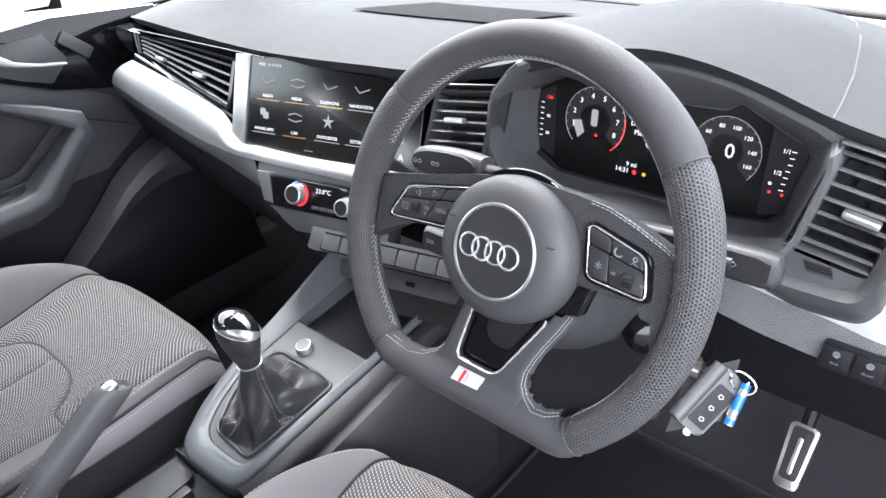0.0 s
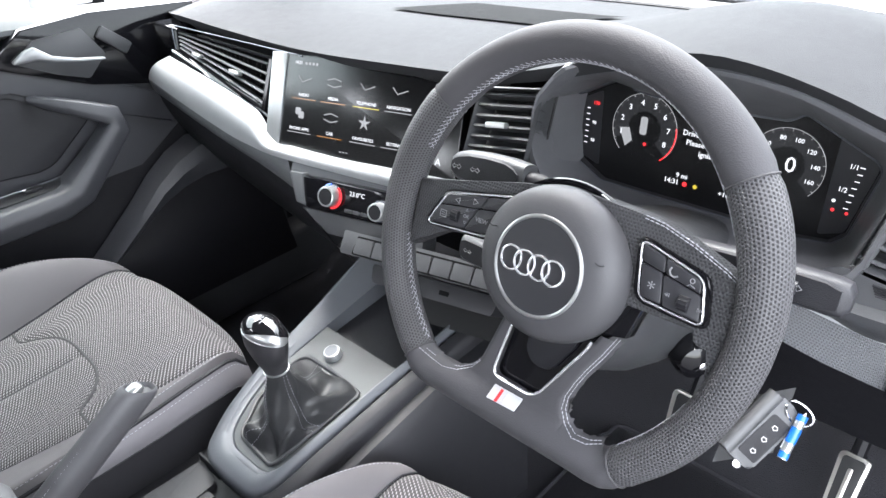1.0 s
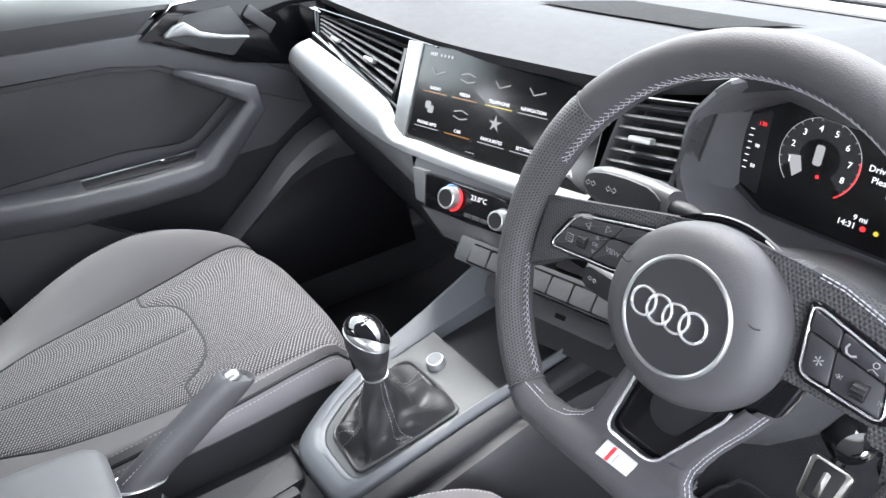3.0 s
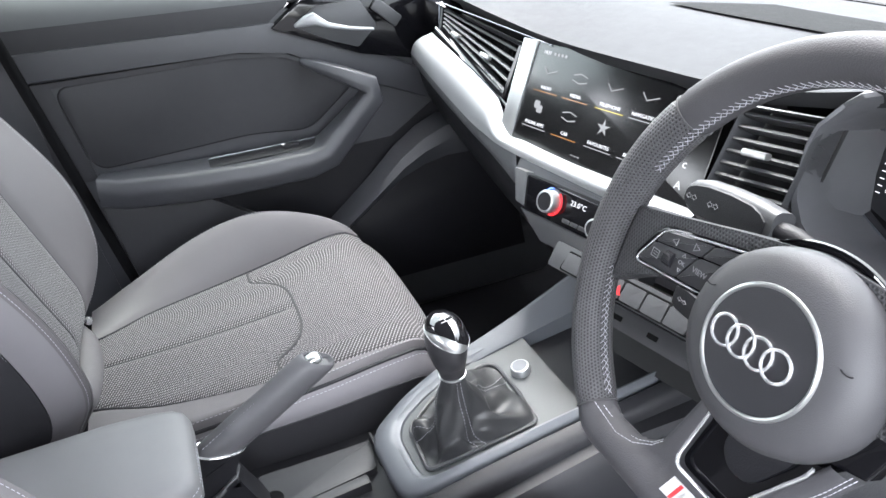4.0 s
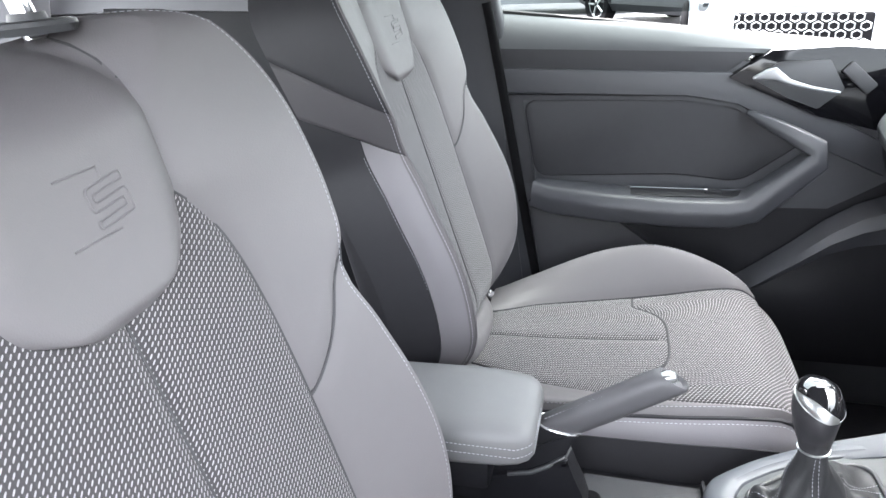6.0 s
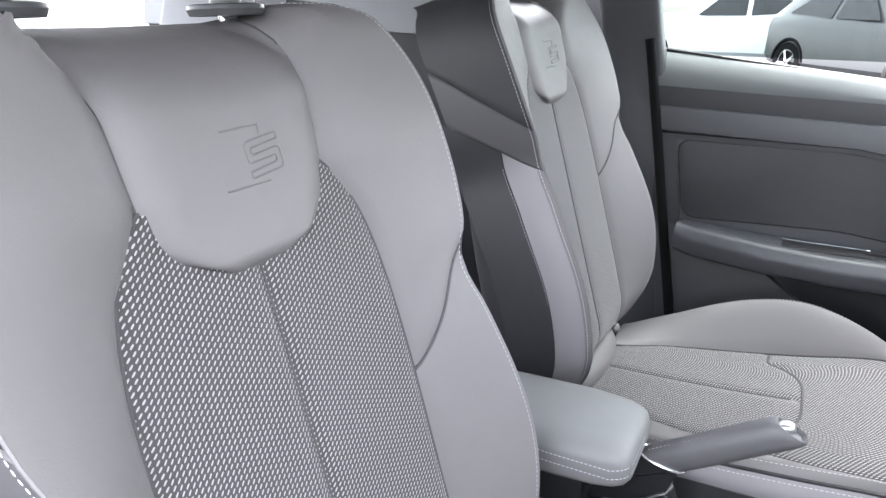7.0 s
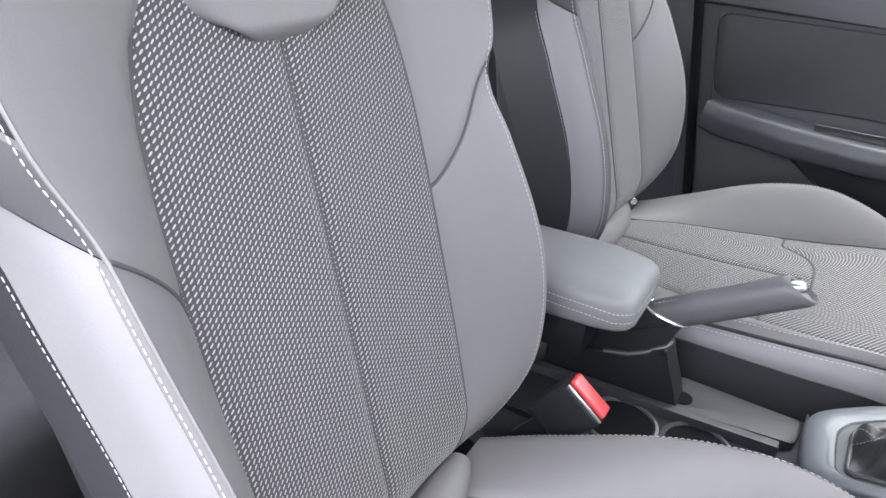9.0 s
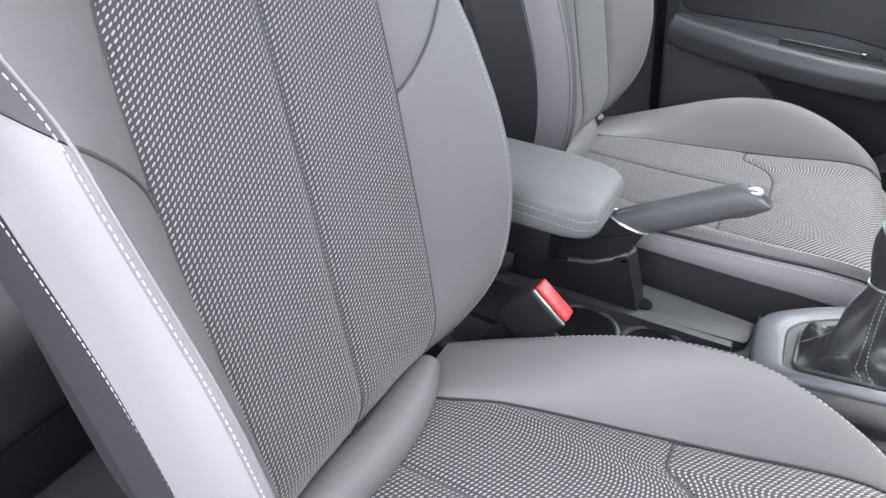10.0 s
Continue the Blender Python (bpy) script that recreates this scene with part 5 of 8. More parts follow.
bm = mesh()
tube(bm, [top_pad((x + 0.745) / 1.445, v) + Vector((0, 0, 0.0004)) for x, v in ((0.547, 0.10), (0.545, 0.16), (0.538, 0.24), (0.520, 0.36), (0.495, 0.48), (0.465, 0.58))], 0.0010, 6)
part("end_seam", bm, SEAM, dash)

# light switches in the trim
lights = thing("light_switch_panel", "black panel of light switches set in the silver trim", "light switch", at=(0.61, 0.19, 0.785))
LS = frame3((1, 0, 0), (0, 0.1, 1))
bm = mesh()
prism(bm, rounded([(-0.030, -0.017), (0.055, -0.017), (0.055, 0.013), (-0.028, 0.013)], 0.004), (0.612, 0.187, 0.787), LS, 0.005, 0.001, back=0.01)
part("switch_face", bm, PLASTIC_DARK, lights)
for k, word in enumerate(("REAR", "FRONT")):
    bm = mesh()
    prism(bm, rounded([(-0.012, -0.011), (0.012, -0.011), (0.012, 0.010), (-0.012, 0.010)], 0.002), (0.596 + 0.027 * k, 0.182, 0.786), LS, 0.003, 0.0008)
    key = part("light_key", bm, PLASTIC_DARK, lights)
    text(word, Vector((0.596 + 0.027 * k, 0.1785, 0.780)), LS, 0.0030, PRINT, key)
    bm = mesh()
    lathe(bm, [(0.0032, 0), (0.0032, 0.0004), (0.0026, 0.0004), (0.0026, 0)], Vector((0.596 + 0.027 * k, 0.1788, 0.790)), LS, 12)
    part("key_mark", bm, PRINT, key)
# small card slot below the outer vent
bm = mesh()
for k in range(5):
    tube(bm, [Vector((lerp(0.551, 0.555, k / 4), 0.1885, lerp(0.868, 0.859, k / 4))), Vector((lerp(0.574, 0.577, k / 4), 0.1885, lerp(0.867, 0.858, k / 4)))], 0.0011, 5)
part("slot_ribs", bm, PLASTIC_DARK, dash)

# ---------------------------------------------------------------- steering wheel
WT = radians(22)
WC = Vector((0.350, 0.021, 0.901))
WF = Matrix(((1, 0, 0), (0, math.sin(WT), math.cos(WT)), (0, -math.cos(WT), math.sin(WT)))).transposed()


HUB = Vector((0.011, -0.013, 0.0))  # the spokes and boss sit a little low in the rim


def on_rim(x, y, z=0.0):
    """A place by the rim: x right, y up in its plane, z towards the driver."""
    return WC + WF @ Vector((x, y, z))


def on_wheel(x, y, z=0.0):
    """The same, from the middle of the boss."""
    return WC + WF @ (HUB + Vector((x, y, z)))


wheel = thing("steering_wheel", "flat-bottomed grey leather steering wheel with perforated grips", "steering wheel", at=tuple(WC))
RIM = 0.1715


def rim_at(deg):
    t = radians(deg)
    x, y = RIM * math.cos(t), RIM * math.sin(t)
    flat = -0.142
    if y < flat + 0.02:
        y = lerp(y, flat, 0.5 + 0.5 * min(1.0, (flat + 0.02 - y) / 0.03)) if y < flat else lerp(y, flat, 0.25 * (flat + 0.02 - y) / 0.02)
    return x, y


def grip(deg):
    """Radial and depth half sizes of the rim: thicker at the thumbs."""
    fat = math.exp(-((deg - 150) / 22) ** 2) + math.exp(-((deg - 30) / 22) ** 2)
    return 0.0162 + 0.0020 * fat, 0.0172 + 0.0012 * fat


def rim_point(deg, a, grow=0.0):
    x, y = rim_at(deg)
    x2, y2 = rim_at(deg + 1.0)
    tx, ty = x2 - x, y2 - y
    n = math.hypot(tx, ty)
    ox, oy = ty / n, -tx / n  # outwards
    rr, dd = grip(deg % 360)
    c, s = math.cos(a), math.sin(a)
    return on_rim(x + ox * (rr + grow) * c, y + oy * (rr + grow) * c, (dd + grow) * s)


def rim_piece(a0, a1, material, label):
    n = max(8, int(abs(a1 - a0) / 2.5))
    bm = mesh()

    def f(u, v):
        e = min(u, 1 - u) * abs(a1 - a0)
        return rim_point(lerp(a0, a1, u), 2 * math.pi * v, -0.0012 * max(0.0, 1 - e / 1.2))

    sheet(bm, f, n, 22, lambda u, v: (lerp(a0, a1, u) / 57.3 * RIM, v * 0.105))
    bmesh.ops.remove_doubles(bm, verts=bm.verts, dist=1e-6)
    bmesh.ops.recalc_face_normals(bm, faces=bm.faces)
    return part("rim_cover", bm, material, wheel, label)


SEAMS = (35.5, 142.0, 229.5, 309.0)
rim_piece(SEAMS[0], SEAMS[1], WHEEL_LEATHER, "smooth dark leather top of the rim")
rim_piece(SEAMS[1], SEAMS[2], WHEEL_DOT, "perforated dark leather grip")
rim_piece(SEAMS[2], SEAMS[3], WHEEL_LEATHER, "smooth dark leather flat bottom of the rim")
rim_piece(SEAMS[3], SEAMS[0] + 360, WHEEL_DOT, "perforated dark leather grip")
for s in SEAMS:
    bm = mesh()
    tube(bm, [rim_point(s, 2 * math.pi * k / 24, -0.0006) for k in range(24)], 0.0009, 5, closed=True)
    part("seam_cord", bm, SEAM, wheel)
# cross-stitched seam along the inner side of the rim
for a0, a1, inward in ((24.0, 158.0, 0.06), (190.0, 228.0, 0.36), (312.0, 336.0, 0.20)):
    bm = mesh()
    k = int((a1 - a0) / 1.9)
    for i in range(k):
        d = lerp(a0, a1, i / k)
        for da, db, far in ((2.66, 2.92, 1.9), (2.92, 2.66, 1.9), (2.66, 2.52, 0.9)):
            p, q = rim_point(d, da + inward, 0.0003), rim_point(d + far, db + inward, 0.0003)
            stitches(bm, [p, q], 1.0, (q - p).length, 0.00024, (q - p) / 2)
    part("stitching", bm, THREAD, wheel, "pale cross-stitching")

# spokes: one shaped plate each, with the pods let in
bm = mesh()
left_arm = rounded([(-0.165, 0.040), (-0.120, 0.049), (-0.060, 0.063), (-0.005, 0.074), (0.0, 0.03), (-0.045, 0.010), (-0.068, 0.009), (-0.120, 0.003), (-0.165, -0.026)], [0.0, 0.02, 0.02, 0.004, 0.01, 0.01, 0.02, 0.02, 0.0], 4)
prism(bm, left_arm, on_wheel(0, 0, -0.012), WF, 0.014, 0.007, 3, back=0.006)
part("spoke", bm, WHEEL_DOT_FLAT, wheel, "perforated dark leather spoke")
bm = mesh()
right_arm = rounded([(0.0, 0.074), (0.052, 0.0715), (0.080, 0.0690), (0.1316, 0.0515), (0.165, 0.036), (0.165, -0.045), (0.140, -0.036), (0.137, -0.018), (0.131, 0.003), (0.072, 0.002), (0.030, 0.0)][::-1], [0.01, 0.004, 0.01, 0.01, 0.01, 0.0, 0.0, 0.02, 0.02, 0.02, 0.004], 4)
prism(bm, right_arm, on_wheel(0, 0, -0.012), WF, 0.014, 0.007, 3, back=0.006)
part("spoke", bm, WHEEL_DOT_FLAT, wheel, "perforated dark leather spoke")
bm = mesh()
for y0 in (0.0, 0.0022):
    stitches(bm, [on_wheel(x, y - 0.006 + y0, 0.0022) for x, y in ((0.066, 0.0745), (0.080, 0.0730), (0.106, 0.0655), (0.1316, 0.0555), (0.142, 0.0500))], 0.0042, 0.0036, 0.0004)
part("stitching", bm, THREAD, wheel, "pale cross-stitching")
# lower double spoke: two padded legs round a window, running into the flat bottom
HOLE_LEFT = [(-0.124, -0.1000), (-0.112, -0.1085), (-0.098, -0.1125), (-0.084, -0.1135), (-0.070, -0.1110), (-0.058, -0.1035), (-0.0515, -0.0950), (-0.0475, -0.082), (-0.0435, -0.068), (-0.038, -0.048), (-0.034, -0.028)]
HOLE_RIGHT = [(0.0720, -0.028), (0.0645, -0.044), (0.0545, -0.062), (0.0480, -0.076), (0.0435, -0.0890), (0.0432, -0.0985), (0.0480, -0.1075), (0.0580, -0.1120), (0.0690, -0.1112), (0.080, -0.1060), (0.094, -0.0945)]
WINDOW = [(-0.020, -0.028), (-0.0225, -0.042), (-0.0262, -0.062), (-0.0292, -0.078), (-0.0318, -0.091), (-0.0298, -0.0988), (-0.0230, -0.1022), (-0.010, -0.1026), (0.003, -0.1026), (0.0105, -0.1005), (0.0160, -0.0955), (0.0255, -0.080), (0.0365, -0.062), (0.0460, -0.046), (0.0560, -0.028)]


def to_line(x, y, line):
    """Distance from a place to a line of places in the wheel's plane."""
    best = 1.0
    p = Vector((x, y))
    for a, b in zip(line, line[1:]):
        a, b = Vector(a), Vector(b)
        k = max(0.0, min(1.0, (p - a).dot(b - a) / (b - a).length_squared))
        best = min(best, (a + (b - a) * k - p).length)
    return best


RIM_FOOT = [(rim_at(d)[0] - HUB.x, rim_at(d)[1] - HUB.y) for d in range(224, 318, 3)]


def yoke_at(x, y, lift=0.0):
    """A place on the padded skin: level between the legs, rising into the rim, rolled over at its edges."""
    r = to_line(x, y, RIM_FOOT) / 0.0166
    rim = 0.0176 * math.sqrt(1 - r * r) if r < 1 else -0.02 * (r - 1)
    level = 0.0050
    k = max(0.0, 1 - abs(rim - level) / 0.010)
    z = max(rim, level) + 0.0025 * k * k
    e = min(to_line(x, y, HOLE_LEFT), to_line(x, y, HOLE_RIGHT)) / 0.0065
    if e < 1:
        z -= 0.0125 * (1 - math.sqrt(max(0.0, 1 - (1 - e) ** 2)))
    e = to_line(x, y, WINDOW) / 0.003
    if e < 1:
        z -= 0.0022 * (1 - e) ** 2
    return on_wheel(x, y, z + lift)


def yoke_skin(one, two, name, label, across=14, along=40):
    """A padded skin between two lines of the wheel's plane."""
    pairs = [(Vector((*a, 0)), Vector((*c, 0))) for a, c in zip(one, two)]

    def f(u, v):
        p = blend(pairs, v, 0).lerp(blend(pairs, v, 1), 0.5 - 0.5 * math.cos(math.pi * u))
        return yoke_at(p.x, p.y)

    b = mesh()
    sheet(b, f, across, along)
    bmesh.ops.recalc_face_normals(b, faces=b.faces)
    part(name, b, WHEEL_LEATHER, wheel, label, sharp=80)


yoke_skin(HOLE_LEFT[6:], [WINDOW[4], WINDOW[3], WINDOW[2], WINDOW[1], WINDOW[0]], "lower_spoke", "dark leather lower spoke")
yoke_skin([WINDOW[10], WINDOW[11], WINDOW[12], WINDOW[13], WINDOW[14]], [HOLE_RIGHT[4], HOLE_RIGHT[3], HOLE_RIGHT[2], HOLE_RIGHT[1], HOLE_RIGHT[0]], "lower_spoke", "dark leather lower spoke")
upper = HOLE_LEFT[1:7] + WINDOW[4:11] + HOLE_RIGHT[4:10]
lower = []
for i in range(len(upper)):
    x, y = rim_at(lerp(230.5, 308.0, i / (len(upper) - 1)))
    lower.append((x - HUB.x, y - HUB.y - 0.0012))
yoke_skin(upper, lower, "spoke_foot", "dark leather foot of the spokes", 14, 90)
for line in (HOLE_RIGHT[:10], HOLE_LEFT[1:7]):
    bm = mesh()
    for off in (0.0016, 0.0034):
        pts = []
        for i, (x, y) in enumerate(line):
            a, c = Vector(line[max(0, i - 1)]), Vector(line[min(len(line) - 1, i + 1)])
            t = (c - a).normalized()
            pts.append(yoke_at(x + t.y * off, y - t.x * off, 0.0003))
        stitches(bm, pts, 0.0036, 0.0031, 0.00034)
    part("stitching", bm, THREAD, wheel, "pale cross-stitching")
bm = mesh()
prism(bm, [(0.0500, -0.0300), (0.0734, -0.0246), (0.0803, 0.0034), (0.0680, 0.0012)], on_wheel(0, 0, -0.010), WF, 0.010, 0.002, back=0.006)
part("gloss_arm", bm, GLOSS, wheel, "gloss black arm")
win = [(-0.022, -0.040), (-0.025, -0.054), *rounded([(-0.025, -0.054), (-0.0335, -0.102), (0.013, -0.103), (0.047, -0.044)], [0.0, 0.010, 0.011, 0.0], 6)[1:-1], (0.048, -0.043), (0.050, -0.036)]
bm = mesh()
tube(bm, [on_wheel(x, y, 0.0042) for x, y in win], 0.0013, 6)
part("chrome_edge", bm, BRIGHT, wheel, "chrome outline of the lower spoke window")
bm = mesh()
prism(bm, win, on_wheel(0, 0, -0.012), WF, 0.009, 0.0, back=0.004)
part("gloss_insert", bm, GLOSS, wheel, "gloss black insert")
bm = mesh()
prism(bm, rounded([(-0.006, -0.040), (-0.008, -0.066), (0.000, -0.076), (0.018, -0.078), (0.036, -0.048), (0.038, -0.040)], 0.008), on_wheel(0, 0, -0.0034), WF, 0.005, 0.002, back=0.0)
part("window_back", bm, PLASTIC_DARK, wheel)

# airbag cover: a soft-edged round dome
DOME = 0.0105  # its middle above the hub


def on_dome(r, a, z):
    return on_wheel(r * math.cos(a) * 1.02, DOME + r * math.sin(a) * (0.96 if math.sin(a) > 0 else 0.95), z)


TURN = [2 * math.pi * k / 64 for k in range(64)]
bm = mesh()
rings = [[on_dome(r, a, z) for a in TURN] for r, z in ((0.047, -0.034), (0.0625, -0.024), (0.0665, -0.008), (0.0668, 0.004), (0.0645, 0.014), (0.0590, 0.0215), (0.0505, 0.0258), (0.0420, 0.0272), (0.0300, 0.0276), (0.010, 0.0278))]
loft(bm, rings)
hub = part("airbag_cover", bm, AIRBAG, wheel, "round dark grey airbag cover", sharp=60)
bm = mesh()
tube(bm, [on_wheel(0.0400 * math.cos(a), DOME + 0.0398 * math.sin(a), 0.0276) for a in TURN], 0.0017, 8, closed=True)
part("badge_ring", bm, SATIN, hub, "satin silver ring")
bm = mesh()
lathe(bm, [(0.0385, 0.0), (0.0385, 0.0008), (0.0005, 0.0010)], on_wheel(0, DOME, 0.0272), WF, 48)
part("badge_disc", bm, BUTTON, hub)
for k in range(4):
    bm = mesh()
    tube(bm, [on_wheel(-0.0243 + 0.0136 * k + 0.0098 * math.cos(a), DOME + 0.0098 * math.sin(a), 0.0294 + 0.0003 * (k % 2)) for a in (2 * math.pi * j / 40 for j in range(40))], 0.0012, 8, closed=True)
    part("badge_hoop", bm, BRIGHT, hub, "chrome hoop of the badge")
for s in (-1, 1):  # small horn marks
    bm = mesh()
    tube(bm, [on_wheel(s * 0.051 + 0.004 * math.cos(a), DOME + 0.020 + 0.002 * math.sin(a), 0.0262) for a in (lerp(3.4, 6.0, i / 6) for i in range(7))], 0.0005, 4)
    part("horn_mark", bm, PLASTIC_DARK, hub)
# piano-black collar with a bright inner line round the dome
bm = mesh()
tube(bm, [on_dome(0.0695, a, -0.006) for a in TURN], 0.0030, 8, closed=True)
part("gloss_collar", bm, GLOSS, wheel)
bm = mesh()
tube(bm, [on_dome(0.0708, lerp(-0.25, 1.25, i / 24), -0.0026) for i in range(25)], 0.0005, 6)
part("chrome_edge", bm, SATIN, wheel, "thin chrome line")


# button pods, each laid out in its own four-cornered field
def pod(side, corners, keys):
    tl, tr, br, bl = [Vector(c) for c in corners]

    def at(u, v):
        p = lerp(lerp(bl, br, u), lerp(tl, tr, u), v)
        return p.x, p.y

    mid = (tl + tr + br + bl) / 4
    wide = [tuple(mid + (Vector(at(u, v)) - mid) * 1.0 + (Vector(at(u, v)) - mid).normalized() * 0.005) for u, v in ((0, 0), (1, 0), (1, 1), (0, 1))]
    group = part("button_pod", prism(mesh(), rounded(wide, 0.009, 4), on_wheel(0, 0, -0.002), WF, 0.008, 0.002, 3, back=0.004), GLOSS, wheel, "gloss black button pod")
    bm = mesh()
    tube(bm, [on_wheel(x, y, 0.0066) for x, y in rounded([at(*c) for c in ((0, 0), (1, 0), (1, 1), (0, 1))], 0.0075, 5)], 0.0009, 6, closed=True)
    part("chrome_edge", bm, BRIGHT, group, "chrome outline")
    for u0, u1, v0, v1 in keys:
        b = mesh()
        prism(b, rounded([at(u0, v0), at(u1, v0), at(u1, v1), at(u0, v1)], 0.0022, 3), on_wheel(0, 0, 0.0055), WF, 0.0028, 0.0008)
        part("wheel_button", b, BUTTON, group)
    return group, at


def roller(group, x, y):
    b = mesh()
    turn = WF @ Matrix(((0, 0, 1), (1, 0, 0), (0, 1, 0)))
    ribs = [(0.0062 if k % 2 else 0.0056) for k in range(28)]
    rings = [[on_wheel(x, y, 0.0065) + WF @ Vector((h, r * s * math.cos(2 * math.pi * k / 28), r * s * math.sin(2 * math.pi * k / 28))) for k, r in enumerate(ribs)] for h, s in ((-0.0042, 0.9), (-0.0036, 1.0), (0.0036, 1.0), (0.0042, 0.9))]
    loft(b, rings)
    part("scroll_wheel", b, PLASTIC_DARK, group, "ribbed thumb roller")


def outline(group, pts, r=0.0004, closed=True, name="symbol_mark"):
    b = mesh()
    tube(b, [on_wheel(x, y, 0.0085) for x, y in pts], r, 4, closed=closed)
    part(name, b, PRINT, group)


group, at = pod(-1, ((-0.1215, 0.0377), (-0.0449, 0.0537), (-0.0683, 0.0116), (-0.1407, 0.0045)), ((0.04, 0.62, 0.64, 0.94), (0.635, 0.96, 0.64, 0.94), (0.04, 0.60, 0.06, 0.61), (0.615, 0.96, 0.06, 0.61)))
x, y = at(0.36, 0.36)
roller(group, x, y)
text("VIEW", on_wheel(*at(0.77, 0.34), 0.0084), WF, 0.0058, PRINT, group)
for u, d in ((0.24, -1), (0.50, 1)):
    x, y = at(u, 0.79)
    outline(group, [(x + d * q, y + w) for q, w in ((0.003, 0), (-0.002, 0.0026), (-0.002, -0.0026))], name="arrow_mark")
x, y = at(0.17, 0.36)
outline(group, [(x + q, y + w) for q, w in ((-0.0035, -0.003), (0.0035, -0.003), (0.0035, 0.003), (-0.0035, 0.003))])
for dy in (-0.001, 0.001):
    outline(group, [(x - 0.0018, y + dy), (x + 0.0018, y + dy)], 0.0003, False)
x, y = at(0.52, 0.38)
text("OK", on_wheel(x, y, 0.0084), WF, 0.0045, PRINT, group)
outline(group, [(x + q, y + w) for q, w in ((-0.0016, 0.0048), (0.0016, 0.0048), (0, 0.0072))], 0.0003)
outline(group, [(x + q, y + w) for q, w in ((-0.0016, -0.0045), (0.0016, -0.0045), (0, -0.0068))], 0.0003)

group, at = pod(1, ((0.0688, 0.0545), (0.1203, 0.0411), (0.1280, 0.0088), (0.0770, 0.0119)), ((0.04, 0.40, 0.66, 0.95), (0.42, 0.96, 0.66, 0.95), (0.04, 0.37, 0.06, 0.63), (0.39, 0.96, 0.06, 0.63)))
x, y = at(0.72, 0.30)
roller(group, x, y)
text("*", on_wheel(*at(0.20, 0.26), 0.0084), WF, 0.014, PRINT, group)
x, y = at(0.56, 0.80)
outline(group, [(x + 0.0038 * math.cos(t), y + 0.0038 * math.sin(t)) for t in (2.4, 3.2, 4.0, 4.8, 5.6)], 0.0008, False)
x, y = at(0.83, 0.80)
outline(group, [(x + 0.0018 * math.cos(t), y + 0.0012 + 0.0018 * math.sin(t)) for t in (0, 1.05, 2.1, 3.14, 4.2, 5.2)], 0.0004)
outline(group, [(x - 0.003, y - 0.0035), (x - 0.001, y - 0.0016), (x + 0.003, y - 0.0035)], 0.0004, False)
for u, d in ((0.50, -1), (0.93, 1)):
    x, y = at(u, 0.32)
    for o in (0.0, 0.0018):
        outline(group, [(x + d * (q + o), y + w) for q, w in ((0.0015, 0), (0, 0.0014), (0, -0.0014))], 0.0003)
# badge on the flat bottom
slant = [(-0.0300, -0.1190), (0.0002, -0.1182), (0.0068, -0.1088), (-0.0222, -0.1088)]


def on_badge(u, v, out=0.0):
    """A place on the small badge, which leans with the leather below it."""
    a, b, c, d = [Vector(p) for p in slant]
    p = lerp(lerp(a, b, u), lerp(d, c, u), v)
    q = lerp(lerp(a, b, u), lerp(d, c, u), 0.5)
    foot, head = yoke_at(q.x, -0.1186), yoke_at(q.x, -0.1088)
    return foot.lerp(head, (p.y + 0.1186) / 0.0098) + WF @ Vector((0, 0, 0.0008 + out))


def badge_plate(u0, u1, v0, v1, low, high):
    return loft(mesh(), [[on_badge(u, v, o) for u, v in ((u0, v0), (u1, v0), (u1, v1), (u0, v1))] for o in (low, high)])


tag = part("sport_badge", badge_plate(0, 1, 0, 1, -0.003, 0.0004), PALE_BADGE, wheel, "small pale silver badge with a red field")
part("red_field", badge_plate(0.27, 0.37, 0.04, 0.96, 0.0002, 0.0008), RED, tag)
part("raised_stroke", badge_plate(0.47, 0.51, 0.2, 0.8, 0.0002, 0.0009), SATIN, tag)

# ---------------------------------------------------------------- column and stalks
column = thing("steering_column", "dark grey plastic steering column shroud", "steering column", at=(0.351, 0.15, 0.82))
bm = mesh()
rings = []
for z, a, up, down in ((-0.030, 0.050, 0.040, 0.060), (-0.055, 0.062, 0.048, 0.085), (-0.10, 0.066, 0.050, 0.095), (-0.17, 0.066, 0.050, 0.10), (-0.26, 0.060, 0.05, 0.10)):
    ring = []
    for k in range(28):
        t = 2 * math.pi * k / 28
        c, s = math.cos(t), math.sin(t)
        ring.append(on_wheel(a * math.copysign(abs(c) ** 0.6, c), (up if s > 0 else down) * math.copysign(abs(s) ** (0.6 if s > 0 else 0.85), s), z))
    rings.append(ring)
loft(bm, rings)
part("shroud", bm, PLASTIC, column, "grey plastic shroud")
bm = mesh()
box(bm, on_wheel(0.0, -0.075, -0.055), (0.05, 0.03, 0.02), WF, 0.005)
part("adjuster_lever", bm, PLASTIC_DARK, column)
bm = mesh()
lathe(bm, [(0.015, -0.03), (0.0185, -0.012), (0.0190, 0.002), (0.0165, 0.009), (0.009, 0.013), (0.0005, 0.014)], Vector((0.434, 0.139, 0.763)), frame3((0.6, 0.8, 0), (0, 0.1, 1)), 28)
barrel = part("lock_barrel", bm, GLOSS, column, "gloss black lock barrel")
bm = mesh()
lathe(bm, [(0.0042, 0.0), (0.0042, 0.001), (0.0028, 0.002)], Vector((0.434, 0.139, 0.763)) + frame3((0.6, 0.8, 0), (0, 0.1, 1)) @ Vector((0.004, -0.002, 0.0125)), frame3((0.6, 0.8, 0), (0, 0.1, 1)), 16)
part("lock_face", bm, CHROME, barrel)


